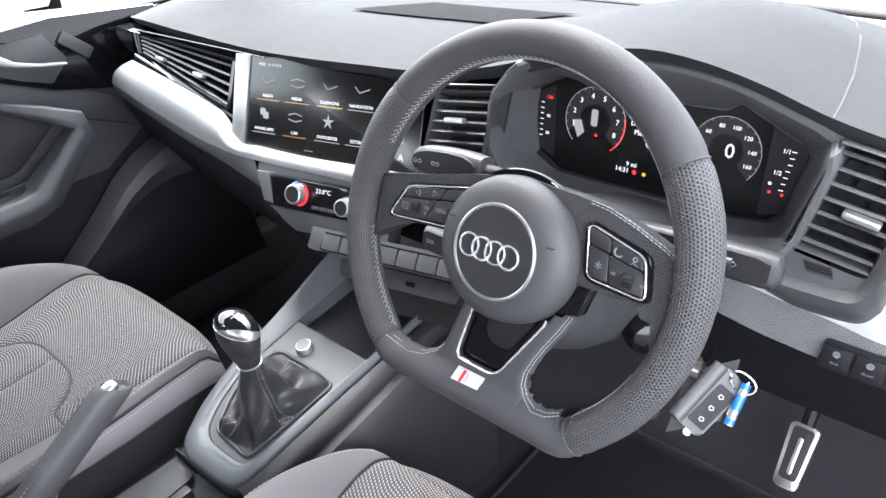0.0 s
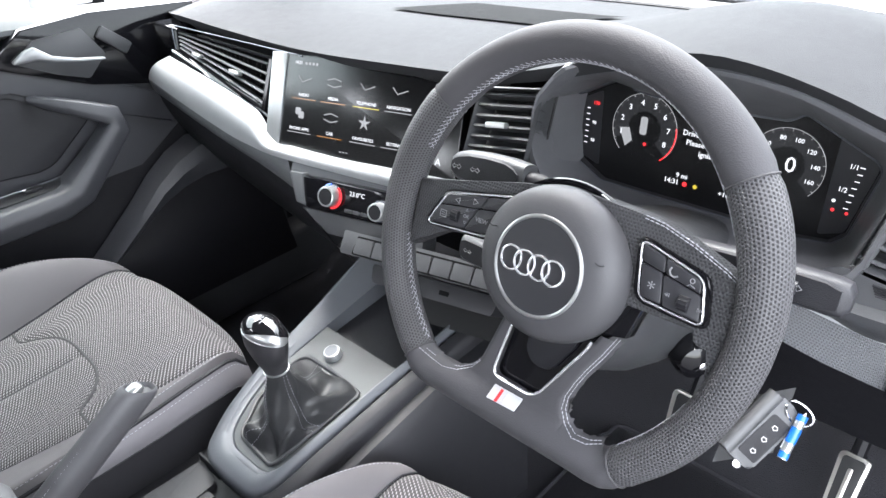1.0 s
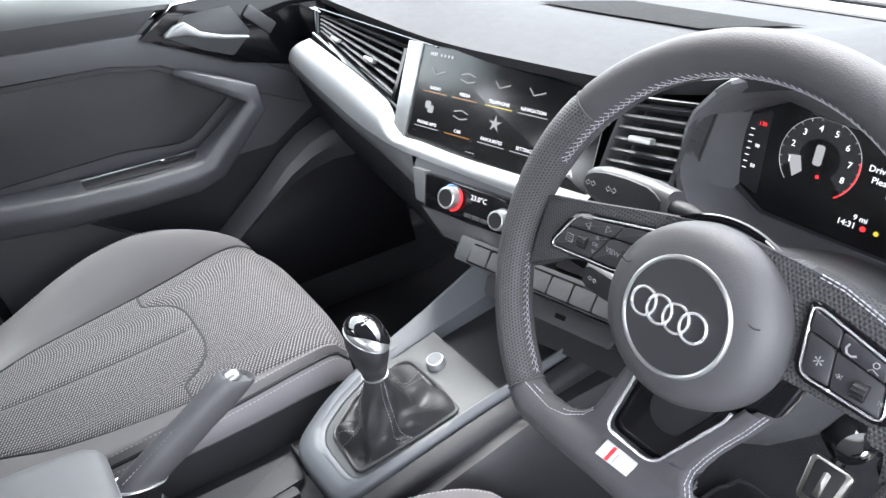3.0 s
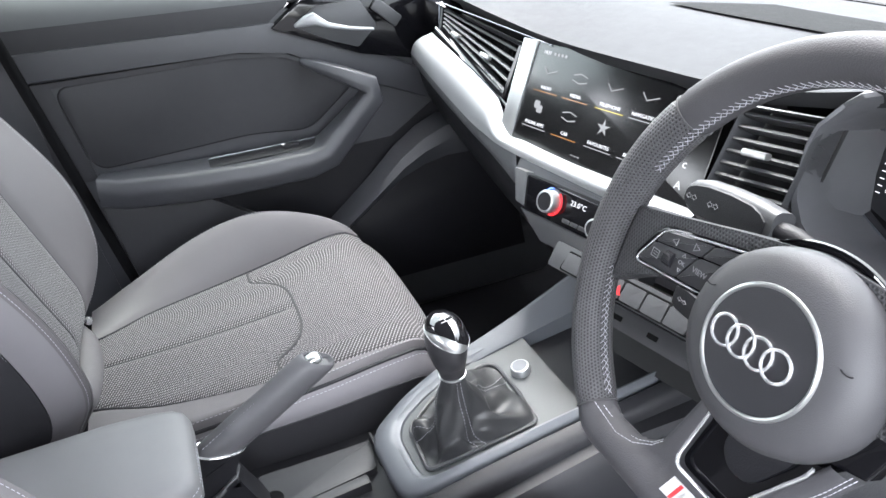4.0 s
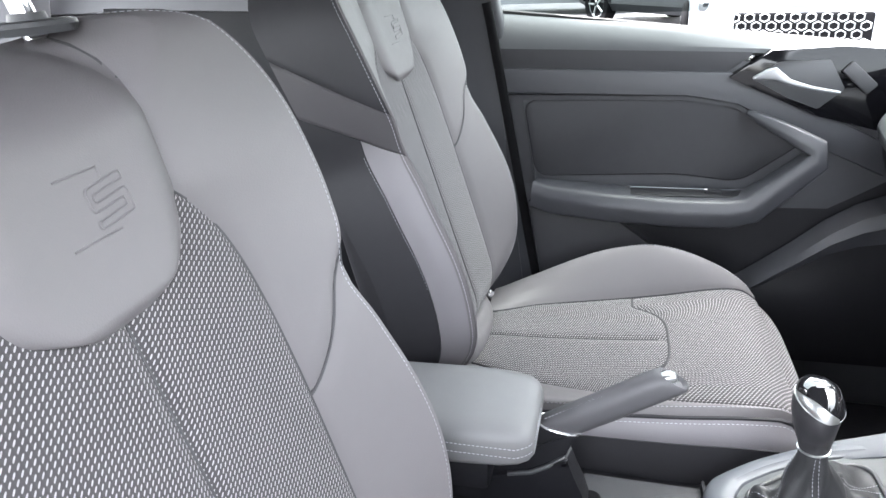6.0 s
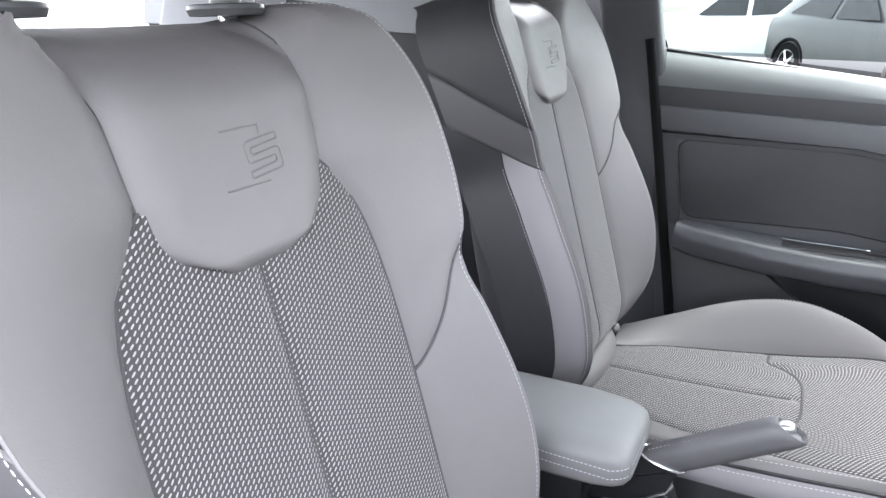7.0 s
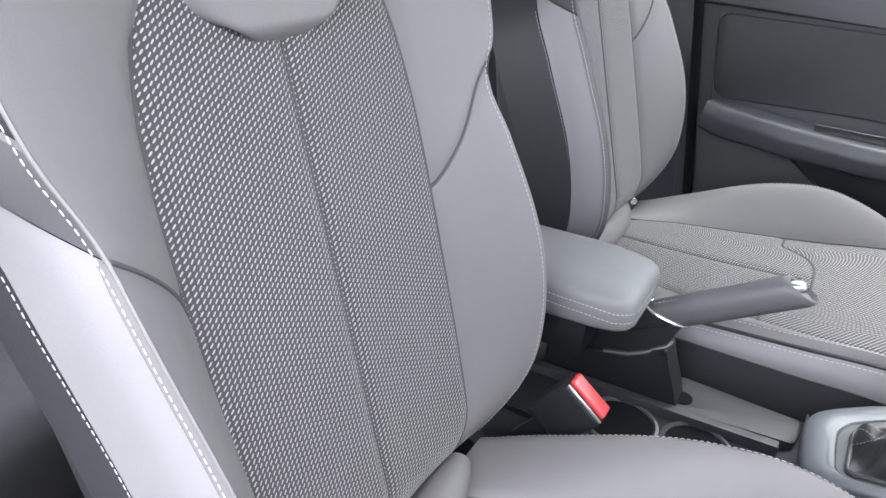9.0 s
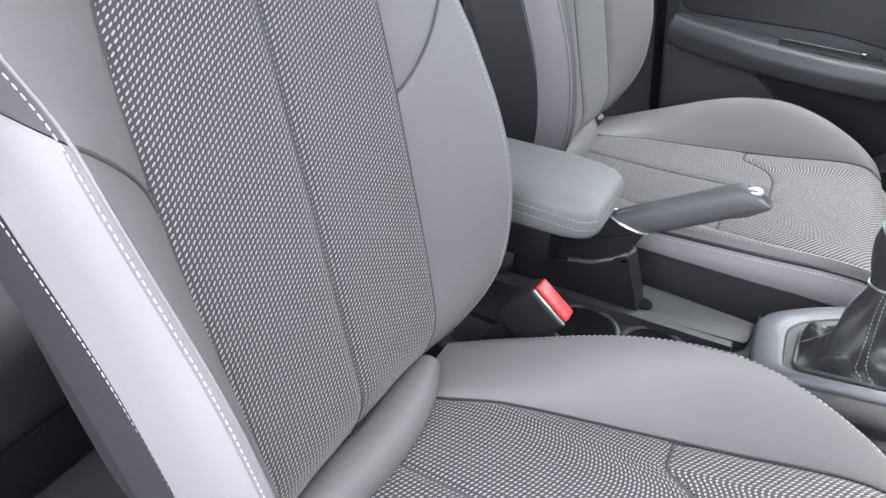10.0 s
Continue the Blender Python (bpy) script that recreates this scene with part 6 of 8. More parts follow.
def stalk(name, root, tip, label, marks):
    ob = thing(name, label, "control stalk", "column stalks", at=root)
    a, b = Vector(root), Vector(tip)
    d = b - a
    rings = []
    face = Vector((0.0, -0.95, 0.30))
    along = d.normalized()
    face = (face - along * face.dot(along)).normalized()
    t = Matrix((along, face.cross(along), face)).transposed()
    broad = ((0.0, 0.0150, 0.011), (0.25, 0.0180, 0.012), (0.55, 0.0185, 0.012), (0.80, 0.0172, 0.012), (0.92, 0.0140, 0.0105), (0.98, 0.0100, 0.008), (1.0, 0.0060, 0.005))
    slim = ((0.0, 0.010, 0.010), (0.25, 0.012, 0.011), (0.55, 0.014, 0.012), (0.90, 0.0145, 0.012), (0.97, 0.013, 0.010), (1.0, 0.008, 0.006))
    lead = name == "indicator_stalk"
    for k, w, h in broad if lead else slim:
        rings.append([a + d * k + t @ Vector((0, x, y)) for x, y in rounded([(-w, -h), (w, -h), (w, h), (-w, h)], h * 0.75, 4)])
    bm = mesh()
    loft(bm, rings)
    body = part("stalk_body", bm, PLASTIC_MID if name == "wiper_stalk" else PLASTIC, ob, "grey plastic stalk")
    bm = mesh()
    rings = [[a + d * k + t @ Vector((0, x * f, y)) for x, y in ((-0.0108, 0.0100), (0.0108, 0.0100), (0.0098, 0.0128), (-0.0098, 0.0128))] for k, f in (((0.06, 0.45), (0.12, 0.90), (0.22, 1.25), (0.45, 1.38), (0.70, 1.30), (0.84, 1.05), (0.91, 0.75), (0.945, 0.35)) if lead else ((0.15, 0.8), (0.55, 1.0), (0.86, 1.0), (0.945, 0.72)))]
    loft(bm, rings)
    part("stalk_face", bm, PLASTIC_DARK, body)
    for k, w in marks:
        bm = mesh()
        for flip in (-1, 1):
            tube(bm, [a + d * k + along * flip * dx + t @ Vector((0, dy, 0.0132)) for dx, dy in ((0.0010, -w * 0.5), (0.0034, -w * 0.5), (0.0034, -w), (0.0066, 0), (0.0034, w), (0.0034, w * 0.5), (0.0010, w * 0.5))], 0.00032, 4, closed=True)
        part("stalk_mark", bm, PRINT, body)
    bm = mesh()
    tube(bm, [a + d * 0.05, a - d * 0.12, Vector((0.361, 0.15, 0.87)).lerp(a, 0.45)], 0.0085, 10)
    part("stalk_arm", bm, PLASTIC_DARK, ob)
    if name == "wiper_stalk":
        bm = mesh()
        loft(bm, [[a + d * 0.66 + along * x + t @ Vector((0, 0.0050 * math.cos(q), 0.0125 + 0.0045 * math.sin(q))) for q in (2 * math.pi * k / 18 for k in range(18))] for x in (-0.008, 0.008)])
        part("thumb_roller", bm, BUTTON, body, "ribbed thumb roller")
    return ob


stalk("indicator_stalk", (0.262, 0.113, 0.910), (0.158, 0.119, 0.899), "grey plastic indicator stalk with white symbols", ((0.60, 0.0026), (0.86, 0.0026)))
stalk("wiper_stalk", (0.430, 0.100, 0.902), (0.557, 0.103, 0.9015), "grey plastic wiper stalk with a thumb roller", ((0.70, 0.0024),))
stalk("cruise_stalk", (0.300, 0.060, 0.845), (0.204, 0.080, 0.832), "short grey plastic lower stalk", ((0.80, 0.0020),))

# ---------------------------------------------------------------- centre console
console = thing("centre_console", "grey plastic centre console with a silver-grey frame round the gear lever", "centre console", at=(0.0, 0.0, 0.25))
# tunnel body
bm = mesh()
rings = []
for y, z, a, b in ((-0.62, 0.485, -0.100, 0.085), (-0.17, 0.485, -0.11, 0.090), (-0.13, 0.50, -0.115, 0.105), (0.10, 0.56, -0.12, 0.12), (0.26, 0.58, -0.12, 0.14)):
    rings.append([Vector(p) for p in ((a, y, 0.25), (a, y, z - 0.02), (a + 0.012, y, z), (b - 0.012, y, z), (b, y, z - 0.02), (b, y, 0.25))])
loft(bm, rings)
part("tunnel", bm, PLASTIC_MID, console, "dark plastic tunnel")

# gear frame: angular raised surround, its arms rising to the dashboard
DECK = frame3((1, 0.0, 0), (0, 0.98, 0.20))
DECK_AT = Vector((0.0, -0.03, 0.556))


def on_deck(x, y, out=0.0):
    return DECK_AT + DECK @ Vector((x, y, out))


outer = [(-0.134, 0.135), (-0.133, 0.010), (-0.107, -0.069), (-0.076, -0.121), (-0.048, -0.134), (0.042, -0.130), (0.056, -0.105), (0.058, -0.033), (0.062, 0.050), (0.068, 0.135), (0.079, 0.310)]
inner = [(-0.102, 0.135), (-0.103, 0.020), (-0.083, -0.045), (-0.062, -0.083), (-0.038, -0.097), (0.030, -0.096), (0.041, -0.078), (0.043, -0.020), (0.048, 0.060), (0.054, 0.135), (0.067, 0.310)]


def eased(points, turns=2, near=0.16):
    """Cuts the corners of an open outline, keeping its two ends."""
    for _ in range(turns):
        cutting = [points[0]]
        for a, b in zip(points, points[1:]):
            cutting += [(lerp(a[0], b[0], near), lerp(a[1], b[1], near)), (lerp(a[0], b[0], 1 - near), lerp(a[1], b[1], 1 - near))]
        points = cutting + [points[-1]]
        near = 0.25
    return points


outer, inner = eased(outer), eased(inner)
bm = mesh()
rows = []
for s, h in ((0.0, -0.022), (0.0, -0.006), (0.06, -0.002), (0.16, 0.001), (0.55, 0.0045), (0.72, 0.0042), (0.82, 0.001), (0.94, 0.0), (1.0, -0.003), (1.0, -0.014)):
    rows.append([on_deck(lerp(o[0], i[0], s), lerp(o[1], i[1], s), h) for o, i in zip(outer, inner)])
loft(bm, rows, closed=False, caps=False)
part("gear_frame", bm, CONSOLE, console, "satin silver-grey angular frame", sharp=38)
bm = mesh()
loft(bm, [[on_deck(o[0], o[1], h) for o in outer] for h in (-0.16, -0.020)], closed=False, caps=False)
part("frame_skirt", bm, PLASTIC_MID, console, "dark plastic skirt")
# dark rail outside the frame, with a groove between, running up to the dashboard
right_side = [o for o in outer if o[0] > 0.045]
bm = mesh()
loft(bm, [[on_deck(o[0] + dx, o[1], h) for dx, h in ((0.0035, -0.02), (0.0035, -0.004), (0.0055, -0.002), (0.018, -0.005), (0.0235, -0.010), (0.0255, -0.020), (0.027, -0.070), (0.030, -0.17))] for o in right_side], closed=False, caps=False)
part("side_rail", bm, PLASTIC_MID, console, "dark grey plastic side rail", sharp=50)
bm = mesh()
tube(bm, [on_deck(o[0] + 0.0273, o[1], -0.062) for o in right_side], 0.0013, 6)
part("side_groove", bm, GAP, console)
# deck plate with the start button
bm = mesh()
prism(bm, [(-0.101, 0.116)] + [i for i in inner if i[1] < 0.110] + [(0.0525, 0.116)], on_deck(0, 0, -0.008), DECK, 0.006, 0.0, back=0.01)
part("deck_plate", bm, CONSOLE_TOP, console, "dark grey deck plate")
# broad slope on the passenger's side, rising to the dashboard
bm = mesh()
rows = []
for k in range(15):
    y = lerp(-0.022, 0.235, k / 14)
    z = curve_at([(-0.022, 0.555), (0.0, 0.564), (0.082, 0.595), (0.188, 0.642), (0.235, 0.663)], y)
    foot = min(0.556 + (y + 0.03) * 0.204 + 0.003, z - 0.003)
    rows.append([Vector(c) for c in ((-0.134, y, z - 0.14), (-0.134, y, z - 0.005), (-0.131, y, z), (-0.126, y, z), (-0.104, y, foot), (-0.101, y, foot - 0.003), (-0.101, y, z - 0.14))])
loft(bm, rows)
part("console_arm", bm, CONSOLE, console, "silver-grey arm rising to the dashboard", sharp=40)
# floor of the tray ahead of the plate
bm = mesh()
sheet(bm, lambda u, v: Vector((lerp(-0.13, 0.085, u), lerp(0.070, 0.27, v), lerp(0.568, 0.57, v) - 0.03 * math.sin(v * math.pi))), 8, 8)
part("tray_floor", bm, RUBBER, console, "black tray floor")
# start button
bm = mesh()
lathe(bm, [(0.0165, -0.001), (0.0165, 0.001), (0.0135, 0.002), (0.0130, 0.010), (0.0118, 0.0125), (0.0095, 0.013), (0.0005, 0.0128)], on_deck(-0.046, 0.083, -0.004), DECK, 28)
start = part("start_button", bm, KNURL, console, "round satin silver start button")
bm = mesh()
lathe(bm, [(0.0100, 0.0), (0.0100, 0.0004), (0.0005, 0.0005)], on_deck(-0.046, 0.083, 0.0090), DECK, 24)
part("button_face", bm, CONSOLE, start, "grey button face")
bm = mesh()
prism(bm, rounded([(-0.030, -0.022), (0.022, -0.022), (0.022, 0.020), (-0.030, 0.020)], 0.006), on_deck(-0.042, 0.082, -0.0042), DECK, 0.0012, 0.0004)
part("button_plate", bm, CONSOLE_TOP, console)

# gear lever: gathered leather boot, collar, knob
gear = thing("gear_lever", "gear lever with chrome-ringed knob and gathered black leather boot", "gear lever", at=tuple(on_deck(0, -0.03)))
bm = mesh()
BOOT_OUT = rounded([(-0.088, 0.045), (-0.078, -0.030), (-0.046, -0.082), (0.030, -0.086), (0.039, 0.000), (0.043, 0.058), (-0.020, 0.062), (-0.076, 0.060)], 0.010, 5)
nb = len(BOOT_OUT)
dense = []
for i in range(nb):
    a, b = Vector(BOOT_OUT[i]), Vector(BOOT_OUT[(i + 1) % nb])
    m = max(1, int((b - a).length / 0.006))
    dense += [a.lerp(b, j / m) for j in range(m)]
TOP = Vector((0.014, -0.068, 0.657))  # collar of the knob
rings = []
steps = 34


def ease(t):
    t = max(0.0, min(1.0, t))
    return t * t * (3 - 2 * t)


for j in range(steps + 1):
    v = j / steps
    inward = 0.64 * ease(v / 0.50) + 0.36 * ease((v - 0.38) / 0.62)  # a low skirt, then a narrow neck
    rise = 0.20 * ease(v / 0.46) + 0.80 * max(0.0, (v - 0.36) / 0.64) ** 1.10
    skirt = math.sin(min(1.0, v / 0.52) * math.pi)
    neck = math.sin(max(0.0, (v - 0.40) / 0.60) * math.pi)
    ring = []
    for i, p in enumerate(dense):
        ang = math.atan2(p.y + 0.02, p.x)
        rim = on_deck(p.x, p.y, -0.002)
        top = TOP + Vector((0.0135 * math.cos(ang), 0.0135 * math.sin(ang), 0.0))
        q = Vector((lerp(rim.x, top.x, inward), lerp(rim.y, top.y, inward), lerp(rim.z, top.z, rise)))
        fold = 1.0 - 1.7 * abs(math.sin(2.0 * ang + 2.6 * v + 0.5)) + 0.6 * math.sin(5 * ang - 8.0 * v + 1.0) + 0.35 * math.sin(9 * ang + 13 * v)
        q = q + Vector((0, 0, (0.0082 * fold + 0.003) * skirt))
        q = q + Vector((math.cos(ang), math.sin(ang), 0)) * (0.0030 * fold * skirt + (0.0030 * math.sin(2 * ang + 7 * v) + 0.0016 * math.sin(5 * ang - 9 * v)) * neck)
        ring.append(q)
    rings.append(ring)
loft(bm, rings, caps=False)
boot = part("boot", bm, BOOT, gear, "gathered black leather boot with pale stitching", sharp=180)
bm = mesh()
tube(bm, [on_deck(p.x, p.y, 0.0) for p in dense], 0.0026, 8, closed=True)
part("boot_frame", bm, PLASTIC, gear, "dark boot frame")
for target in (0.15, 2.1, 4.35):
    idx = min(range(len(dense)), key=lambda i: abs((math.atan2(dense[i].y + 0.02, dense[i].x) - target + math.pi) % (2 * math.pi) - math.pi))
    for off in (-1, 1):
        bm = mesh()
        stitches(bm, [rings[j][(idx + off) % len(dense)] + Vector((0, 0, 0.0012)) for j in range(0, steps + 1)], 0.0050, 0.0032, 0.00035)
        tagged(part("stitching", bm, THREAD, gear, "pale boot stitching"), kind="stuff")
AX = (Vector((0.010, -0.072, 0.735)) - TOP).normalized()
KN = Matrix((Vector((1, 0, 0)), AX.cross(Vector((1, 0, 0))).normalized(), AX * 0.84)).transposed()
bm = mesh()
lathe(bm, [(0.0140, 0.0), (0.0160, 0.0005), (0.0160, 0.0025), (0.0145, 0.0032)], TOP, KN, 28)
part("collar", bm, SATIN, gear, "chrome collar")
bm = mesh()
rings = []
for h, rx, ry, dy in ((0.003, 0.0150, 0.0150, 0.0), (0.012, 0.0162, 0.0165, 0.0), (0.024, 0.0205, 0.0215, -0.001), (0.038, 0.0262, 0.0275, -0.002), (0.052, 0.0298, 0.0305, -0.002), (0.064, 0.0302, 0.0305, -0.001), (0.075, 0.0280, 0.0282, 0.001), (0.084, 0.0225, 0.0230, 0.002), (0.0885, 0.0140, 0.0145, 0.002), (0.0895, 0.0030, 0.0030, 0.002)):
    wide = min(1.0, max(0.0, (h - 0.010) / 0.03))
    rings.append([TOP + KN @ Vector((rx * lerp(1, 1.16, wide) * math.cos(a), ry * lerp(1, 0.72, wide) * math.sin(a) + dy, h)) for a in (2 * math.pi * k / 32 for k in range(32))])
loft(bm, rings)
part("knob", bm, KNOB_LEATHER, gear, "dark leather gear knob")
bm = mesh()
rings = []
for h, r in ((0.0640, 0.0308), (0.0710, 0.0300), (0.0780, 0.0272), (0.0845, 0.0228), (0.0890, 0.0150), (0.0905, 0.0040)):
    rings.append([TOP + KN @ Vector((r * 1.16 * math.cos(a), r * 0.72 * math.sin(a) + 0.001, h + 0.0008 + 0.010 * max(0.0, -math.sin(a)) * (0.0905 - h) / 0.0265)) for a in (2 * math.pi * k / 32 for k in range(32))])
loft(bm, rings)
part("knob_cap", bm, SHINY_BLACK, gear, "gloss black knob cap with the shift pattern")
bm = mesh()
tube(bm, [TOP + KN @ Vector((0.0354 * math.cos(a), 0.0222 * math.sin(a) + 0.0005, 0.0645 + 0.009 * max(0.0, -math.sin(a)))) for a in (2 * math.pi * k / 40 for k in range(40))], 0.0008, 8, closed=True)
part("knob_ring", bm, SATIN, gear, "chrome ring")
CAP = [(0.0640, 0.0308), (0.0710, 0.0300), (0.0780, 0.0272), (0.0845, 0.0228)]


def knob_plate_at(u, v):
    a = lerp(-1.75, 0.45, u)
    h = lerp(0.0630, 0.0815 - 0.013 * (2 * u - 1) ** 2, v)
    r = curve_at(CAP, h) + 0.0007
    return TOP + KN @ Vector((r * 1.16 * math.cos(a), r * 0.72 * math.sin(a) + 0.001, h + 0.0012 + 0.010 * max(0.0, -math.sin(a)) * (0.0905 - h) / 0.0265))


bm = mesh()
sheet(bm, knob_plate_at, 20, 8)
part("knob_plate", bm, SATIN, gear, "satin metal plate")
# Printed shift lines, given a glow of their own though nothing lights them.
for k in range(3):
    bm = mesh()
    tube(bm, [TOP + KN @ Vector((-0.006 + 0.006 * k, y, 0.0914)) for y in (-0.005, 0.006)], 0.0006, 4)
    part("shift_mark", bm, L_WHITE, gear)
bm = mesh()
tube(bm, [TOP + KN @ Vector((x, 0.0005, 0.0914)) for x in (-0.006, 0.006)], 0.0006, 4)
part("shift_mark", bm, L_WHITE, gear)

# rear deck of the console: flat lid, rib, cup holders
FLAT = frame3((1, 0, 0), (0, 1, 0))
bm = mesh()
prism(bm, rounded([(-0.098, -0.303), (-0.026, -0.316), (-0.044, -0.160), (-0.094, -0.152)], 0.004), (0, 0, 0.485), FLAT, 0.010, 0.003)
part("tray_lid", bm, PLASTIC_MID, console, "flat grey tray lid")
bm = mesh()
box(bm, (-0.072, -0.152, 0.497), (0.050, 0.004, 0.020), None, 0.001, 1)
part("lid_end", bm, PLASTIC_DARK, console)
bm = mesh()
for x0, x1, h in ((0.006, -0.008, 0.016), (-0.010, -0.016, 0.010)):
    prism(bm, [(x0, -0.56), (x0 - 0.026, -0.175), (x1 - 0.026, -0.175), (x1, -0.56)][::-1], (0, 0, 0.484), FLAT, h, 0.003)
part("divider", bm, PLASTIC_MID, console, "grey divider rib")
for x, y, r in ((0.030, -0.345, 0.040), (0.020, -0.258, 0.037)):
    bm = mesh()
    lathe(bm, [(r + 0.005, 0.001), (r + 0.005, 0.006), (r + 0.001, 0.007), (r - 0.001, 0.004), (r - 0.003, -0.045), (0.001, -0.047)], Vector((x, y, 0.484)), None, 36)
    cup_holder = part("cup_holder", bm, PLASTIC, console, "grey rimmed cup holder")
    # Flat disc closes the well; the shade of its depth is put into black.
    bm = mesh()
    lathe(bm, [(r - 0.001, 0.0), (r - 0.001, 0.0045), (0.001, 0.0045)], Vector((x, y, 0.484)), None, 36)
    part("cup_shade_disc", bm, GAP, cup_holder, "flat black disc painting the shade of the cup well")
bm = mesh()
prism(bm, rounded([(-0.105, -0.66), (0.080, -0.66), (0.080, -0.41), (-0.105, -0.41)], 0.004), (0, 0, 0.480), FLAT, 0.008, 0.003)
part("rear_deck", bm, PLASTIC_DARK, console)

# ---------------------------------------------------------------- handbrake
brake = thing("handbrake", "grey leather handbrake lever with a silver button and chrome band", "handbrake", at=(-0.047, -0.33, 0.49))
A, B = Vector((-0.046, -0.340, 0.6045)), Vector((-0.047, -0.2215, 0.6775))
axis = (B - A).normalized()
sideways = Vector((0, 0, 1)).cross(axis).normalized()
BF = Matrix((axis, sideways, axis.cross(sideways))).transposed()
length = (B - A).length


def lever_ring(s, w, h, grow=0.0):
    """A section across the lever; the one at its root leans back at the top."""
    ring = []
    for j in range(28):
        a = 2 * math.pi * j / 28
        c, q = math.copysign(abs(math.cos(a)) ** 0.75, math.cos(a)), math.copysign(abs(math.sin(a)) ** 0.8, math.sin(a))
        lean = lerp(0.008 - 0.020 * q, length - 0.011 * q, s)
        ring.append(A + axis * lean + BF @ Vector((0, (w + grow) * c, (h + grow) * q)))
    return ring


bm = mesh()
loft(bm, [lever_ring(s, w, h) for s, w, h in ((0.0, 0.0155, 0.0175), (0.03, 0.0165, 0.0185), (0.3, 0.0165, 0.0190), (0.6, 0.0165, 0.0186), (0.95, 0.0165, 0.0188), (1.08, 0.0162, 0.0186), (1.13, 0.0154, 0.0176), (1.15, 0.0136, 0.0156), (1.15, 0.0115, 0.0130), (1.10, 0.0110, 0.0125))])
part("grip", bm, GRIP_LEATHER, brake, "grey leather grip")
bm = mesh()
tube(bm, lever_ring(0.0, 0.0165, 0.0185), 0.0019, 8, closed=True)
part("band", bm, BRIGHT, brake, "chrome band")
bm = mesh()
loft(bm, [[B + axis * s + BF @ Vector((0, w * c, d + h * q)) for c, q in ((math.copysign(abs(math.cos(a)) ** 0.6, math.cos(a)), math.copysign(abs(math.sin(a)) ** 0.6, math.sin(a))) for a in (2 * math.pi * j / 24 for j in range(24)))] for s, w, h, d in ((-0.006, 0.0085, 0.0075, 0.004), (0.012, 0.0085, 0.0070, 0.0045), (0.0190, 0.0080, 0.0055, 0.0035), (0.0225, 0.0065, 0.0035, 0.002), (0.0230, 0.0035, 0.0015, 0.0015))])
part("button", bm, SATIN, brake, "silver release button")
bm = mesh()
stitches(bm, [A + axis * lerp(0.0, length - 0.008, k) + BF @ Vector((0, -0.0065, 0.0182 - 0.0012 * k)) for k in (0.0, 0.3, 0.6, 1.0)], 0.0050, 0.0034, 0.0004)
part("stitching", bm, THREAD, brake, "pale topstitching")
bm = mesh()
prism(bm, rounded([(-0.470, 0.500), (-0.300, 0.500), (-0.326, 0.568), (-0.312, 0.606), (-0.349, 0.617), (-0.470, 0.535)], [0.0, 0.0, 0.01, 0.006, 0.008, 0.01]), (-0.060, 0, 0), frame3((0, 1, 0), (0, 0, 1)), 0.027, 0.006, 3)
part("gaiter", bm, PLASTIC_DARK, brake, "dark folded gaiter below the lever")
bm = mesh()
prism(bm, rounded([(-0.470, 0.486), (-0.292, 0.486), (-0.300, 0.515), (-0.313, 0.545), (-0.322, 0.571), (-0.334, 0.566), (-0.370, 0.545), (-0.470, 0.520)], [0, 0, 0.01, 0.01, 0.003, 0.004, 0.01, 0]), (-0.066, 0, 0), frame3((0, 1, 0), (0, 0, 1)), 0.040, 0.010, 4)
shroud = part("shroud", bm, PLASTIC_DARK, brake, "dark plastic lever shroud")
bm = mesh()
tube(bm, [Vector((x, y, z)) for x, y, z in ((-0.026, -0.395, 0.540), (-0.026, -0.366, 0.5465), (-0.027, -0.345, 0.558), (-0.033, -0.325, 0.570), (-0.046, -0.320, 0.572), (-0.060, -0.326, 0.569))], 0.0032, 8)
part("shroud_rim", bm, PLASTIC, shroud)
bm = mesh()
lathe(bm, [(0.013, 0.0), (0.013, 0.0012), (0.0005, 0.0012)], Vector((-0.052, -0.292, 0.4952)), None, 20)
part("lever_slot", bm, GAP, brake, "black lever slot")

# ---------------------------------------------------------------- armrest
ARM_LEATHER = grained("armrest_leather", (0.117, 0.117, 0.119), 0.55, 800.0, 0.00016, 0.40, 0.08, 0.06)
armrest = thing("armrest", "grey leather centre armrest with double stitched edge", "armrest", at=(0.0, -0.5, 0.62))
bm = mesh()
rings = []
for y, a, b, top, low in ((-0.66, -0.100, 0.045, 0.642, 0.600), (-0.55, -0.098, 0.050, 0.652, 0.600), (-0.44, -0.090, 0.056, 0.660, 0.608), (-0.392, -0.084, 0.056, 0.661, 0.611), (-0.372, -0.080, 0.052, 0.659, 0.613), (-0.361, -0.074, 0.046, 0.655, 0.616), (-0.355, -0.064, 0.038, 0.648, 0.622)):
    mid, half = (a + b) / 2, (b - a) / 2
    ring = []
    for k in range(32):
        t = 2 * math.pi * k / 32
        c, s = math.cos(t), math.sin(t)
        ring.append(Vector((mid + half * math.copysign(abs(c) ** 0.36, c), y, lerp(low, top, 0.5 + 0.5 * math.copysign(abs(s) ** 0.42, s)) + 0.004 * (1 - c * c) * (s > 0))))
    rings.append(ring)
loft(bm, rings)
part("pad", bm, ARM_LEATHER, armrest, "grey leather armrest pad", sharp=60)
bm = mesh()
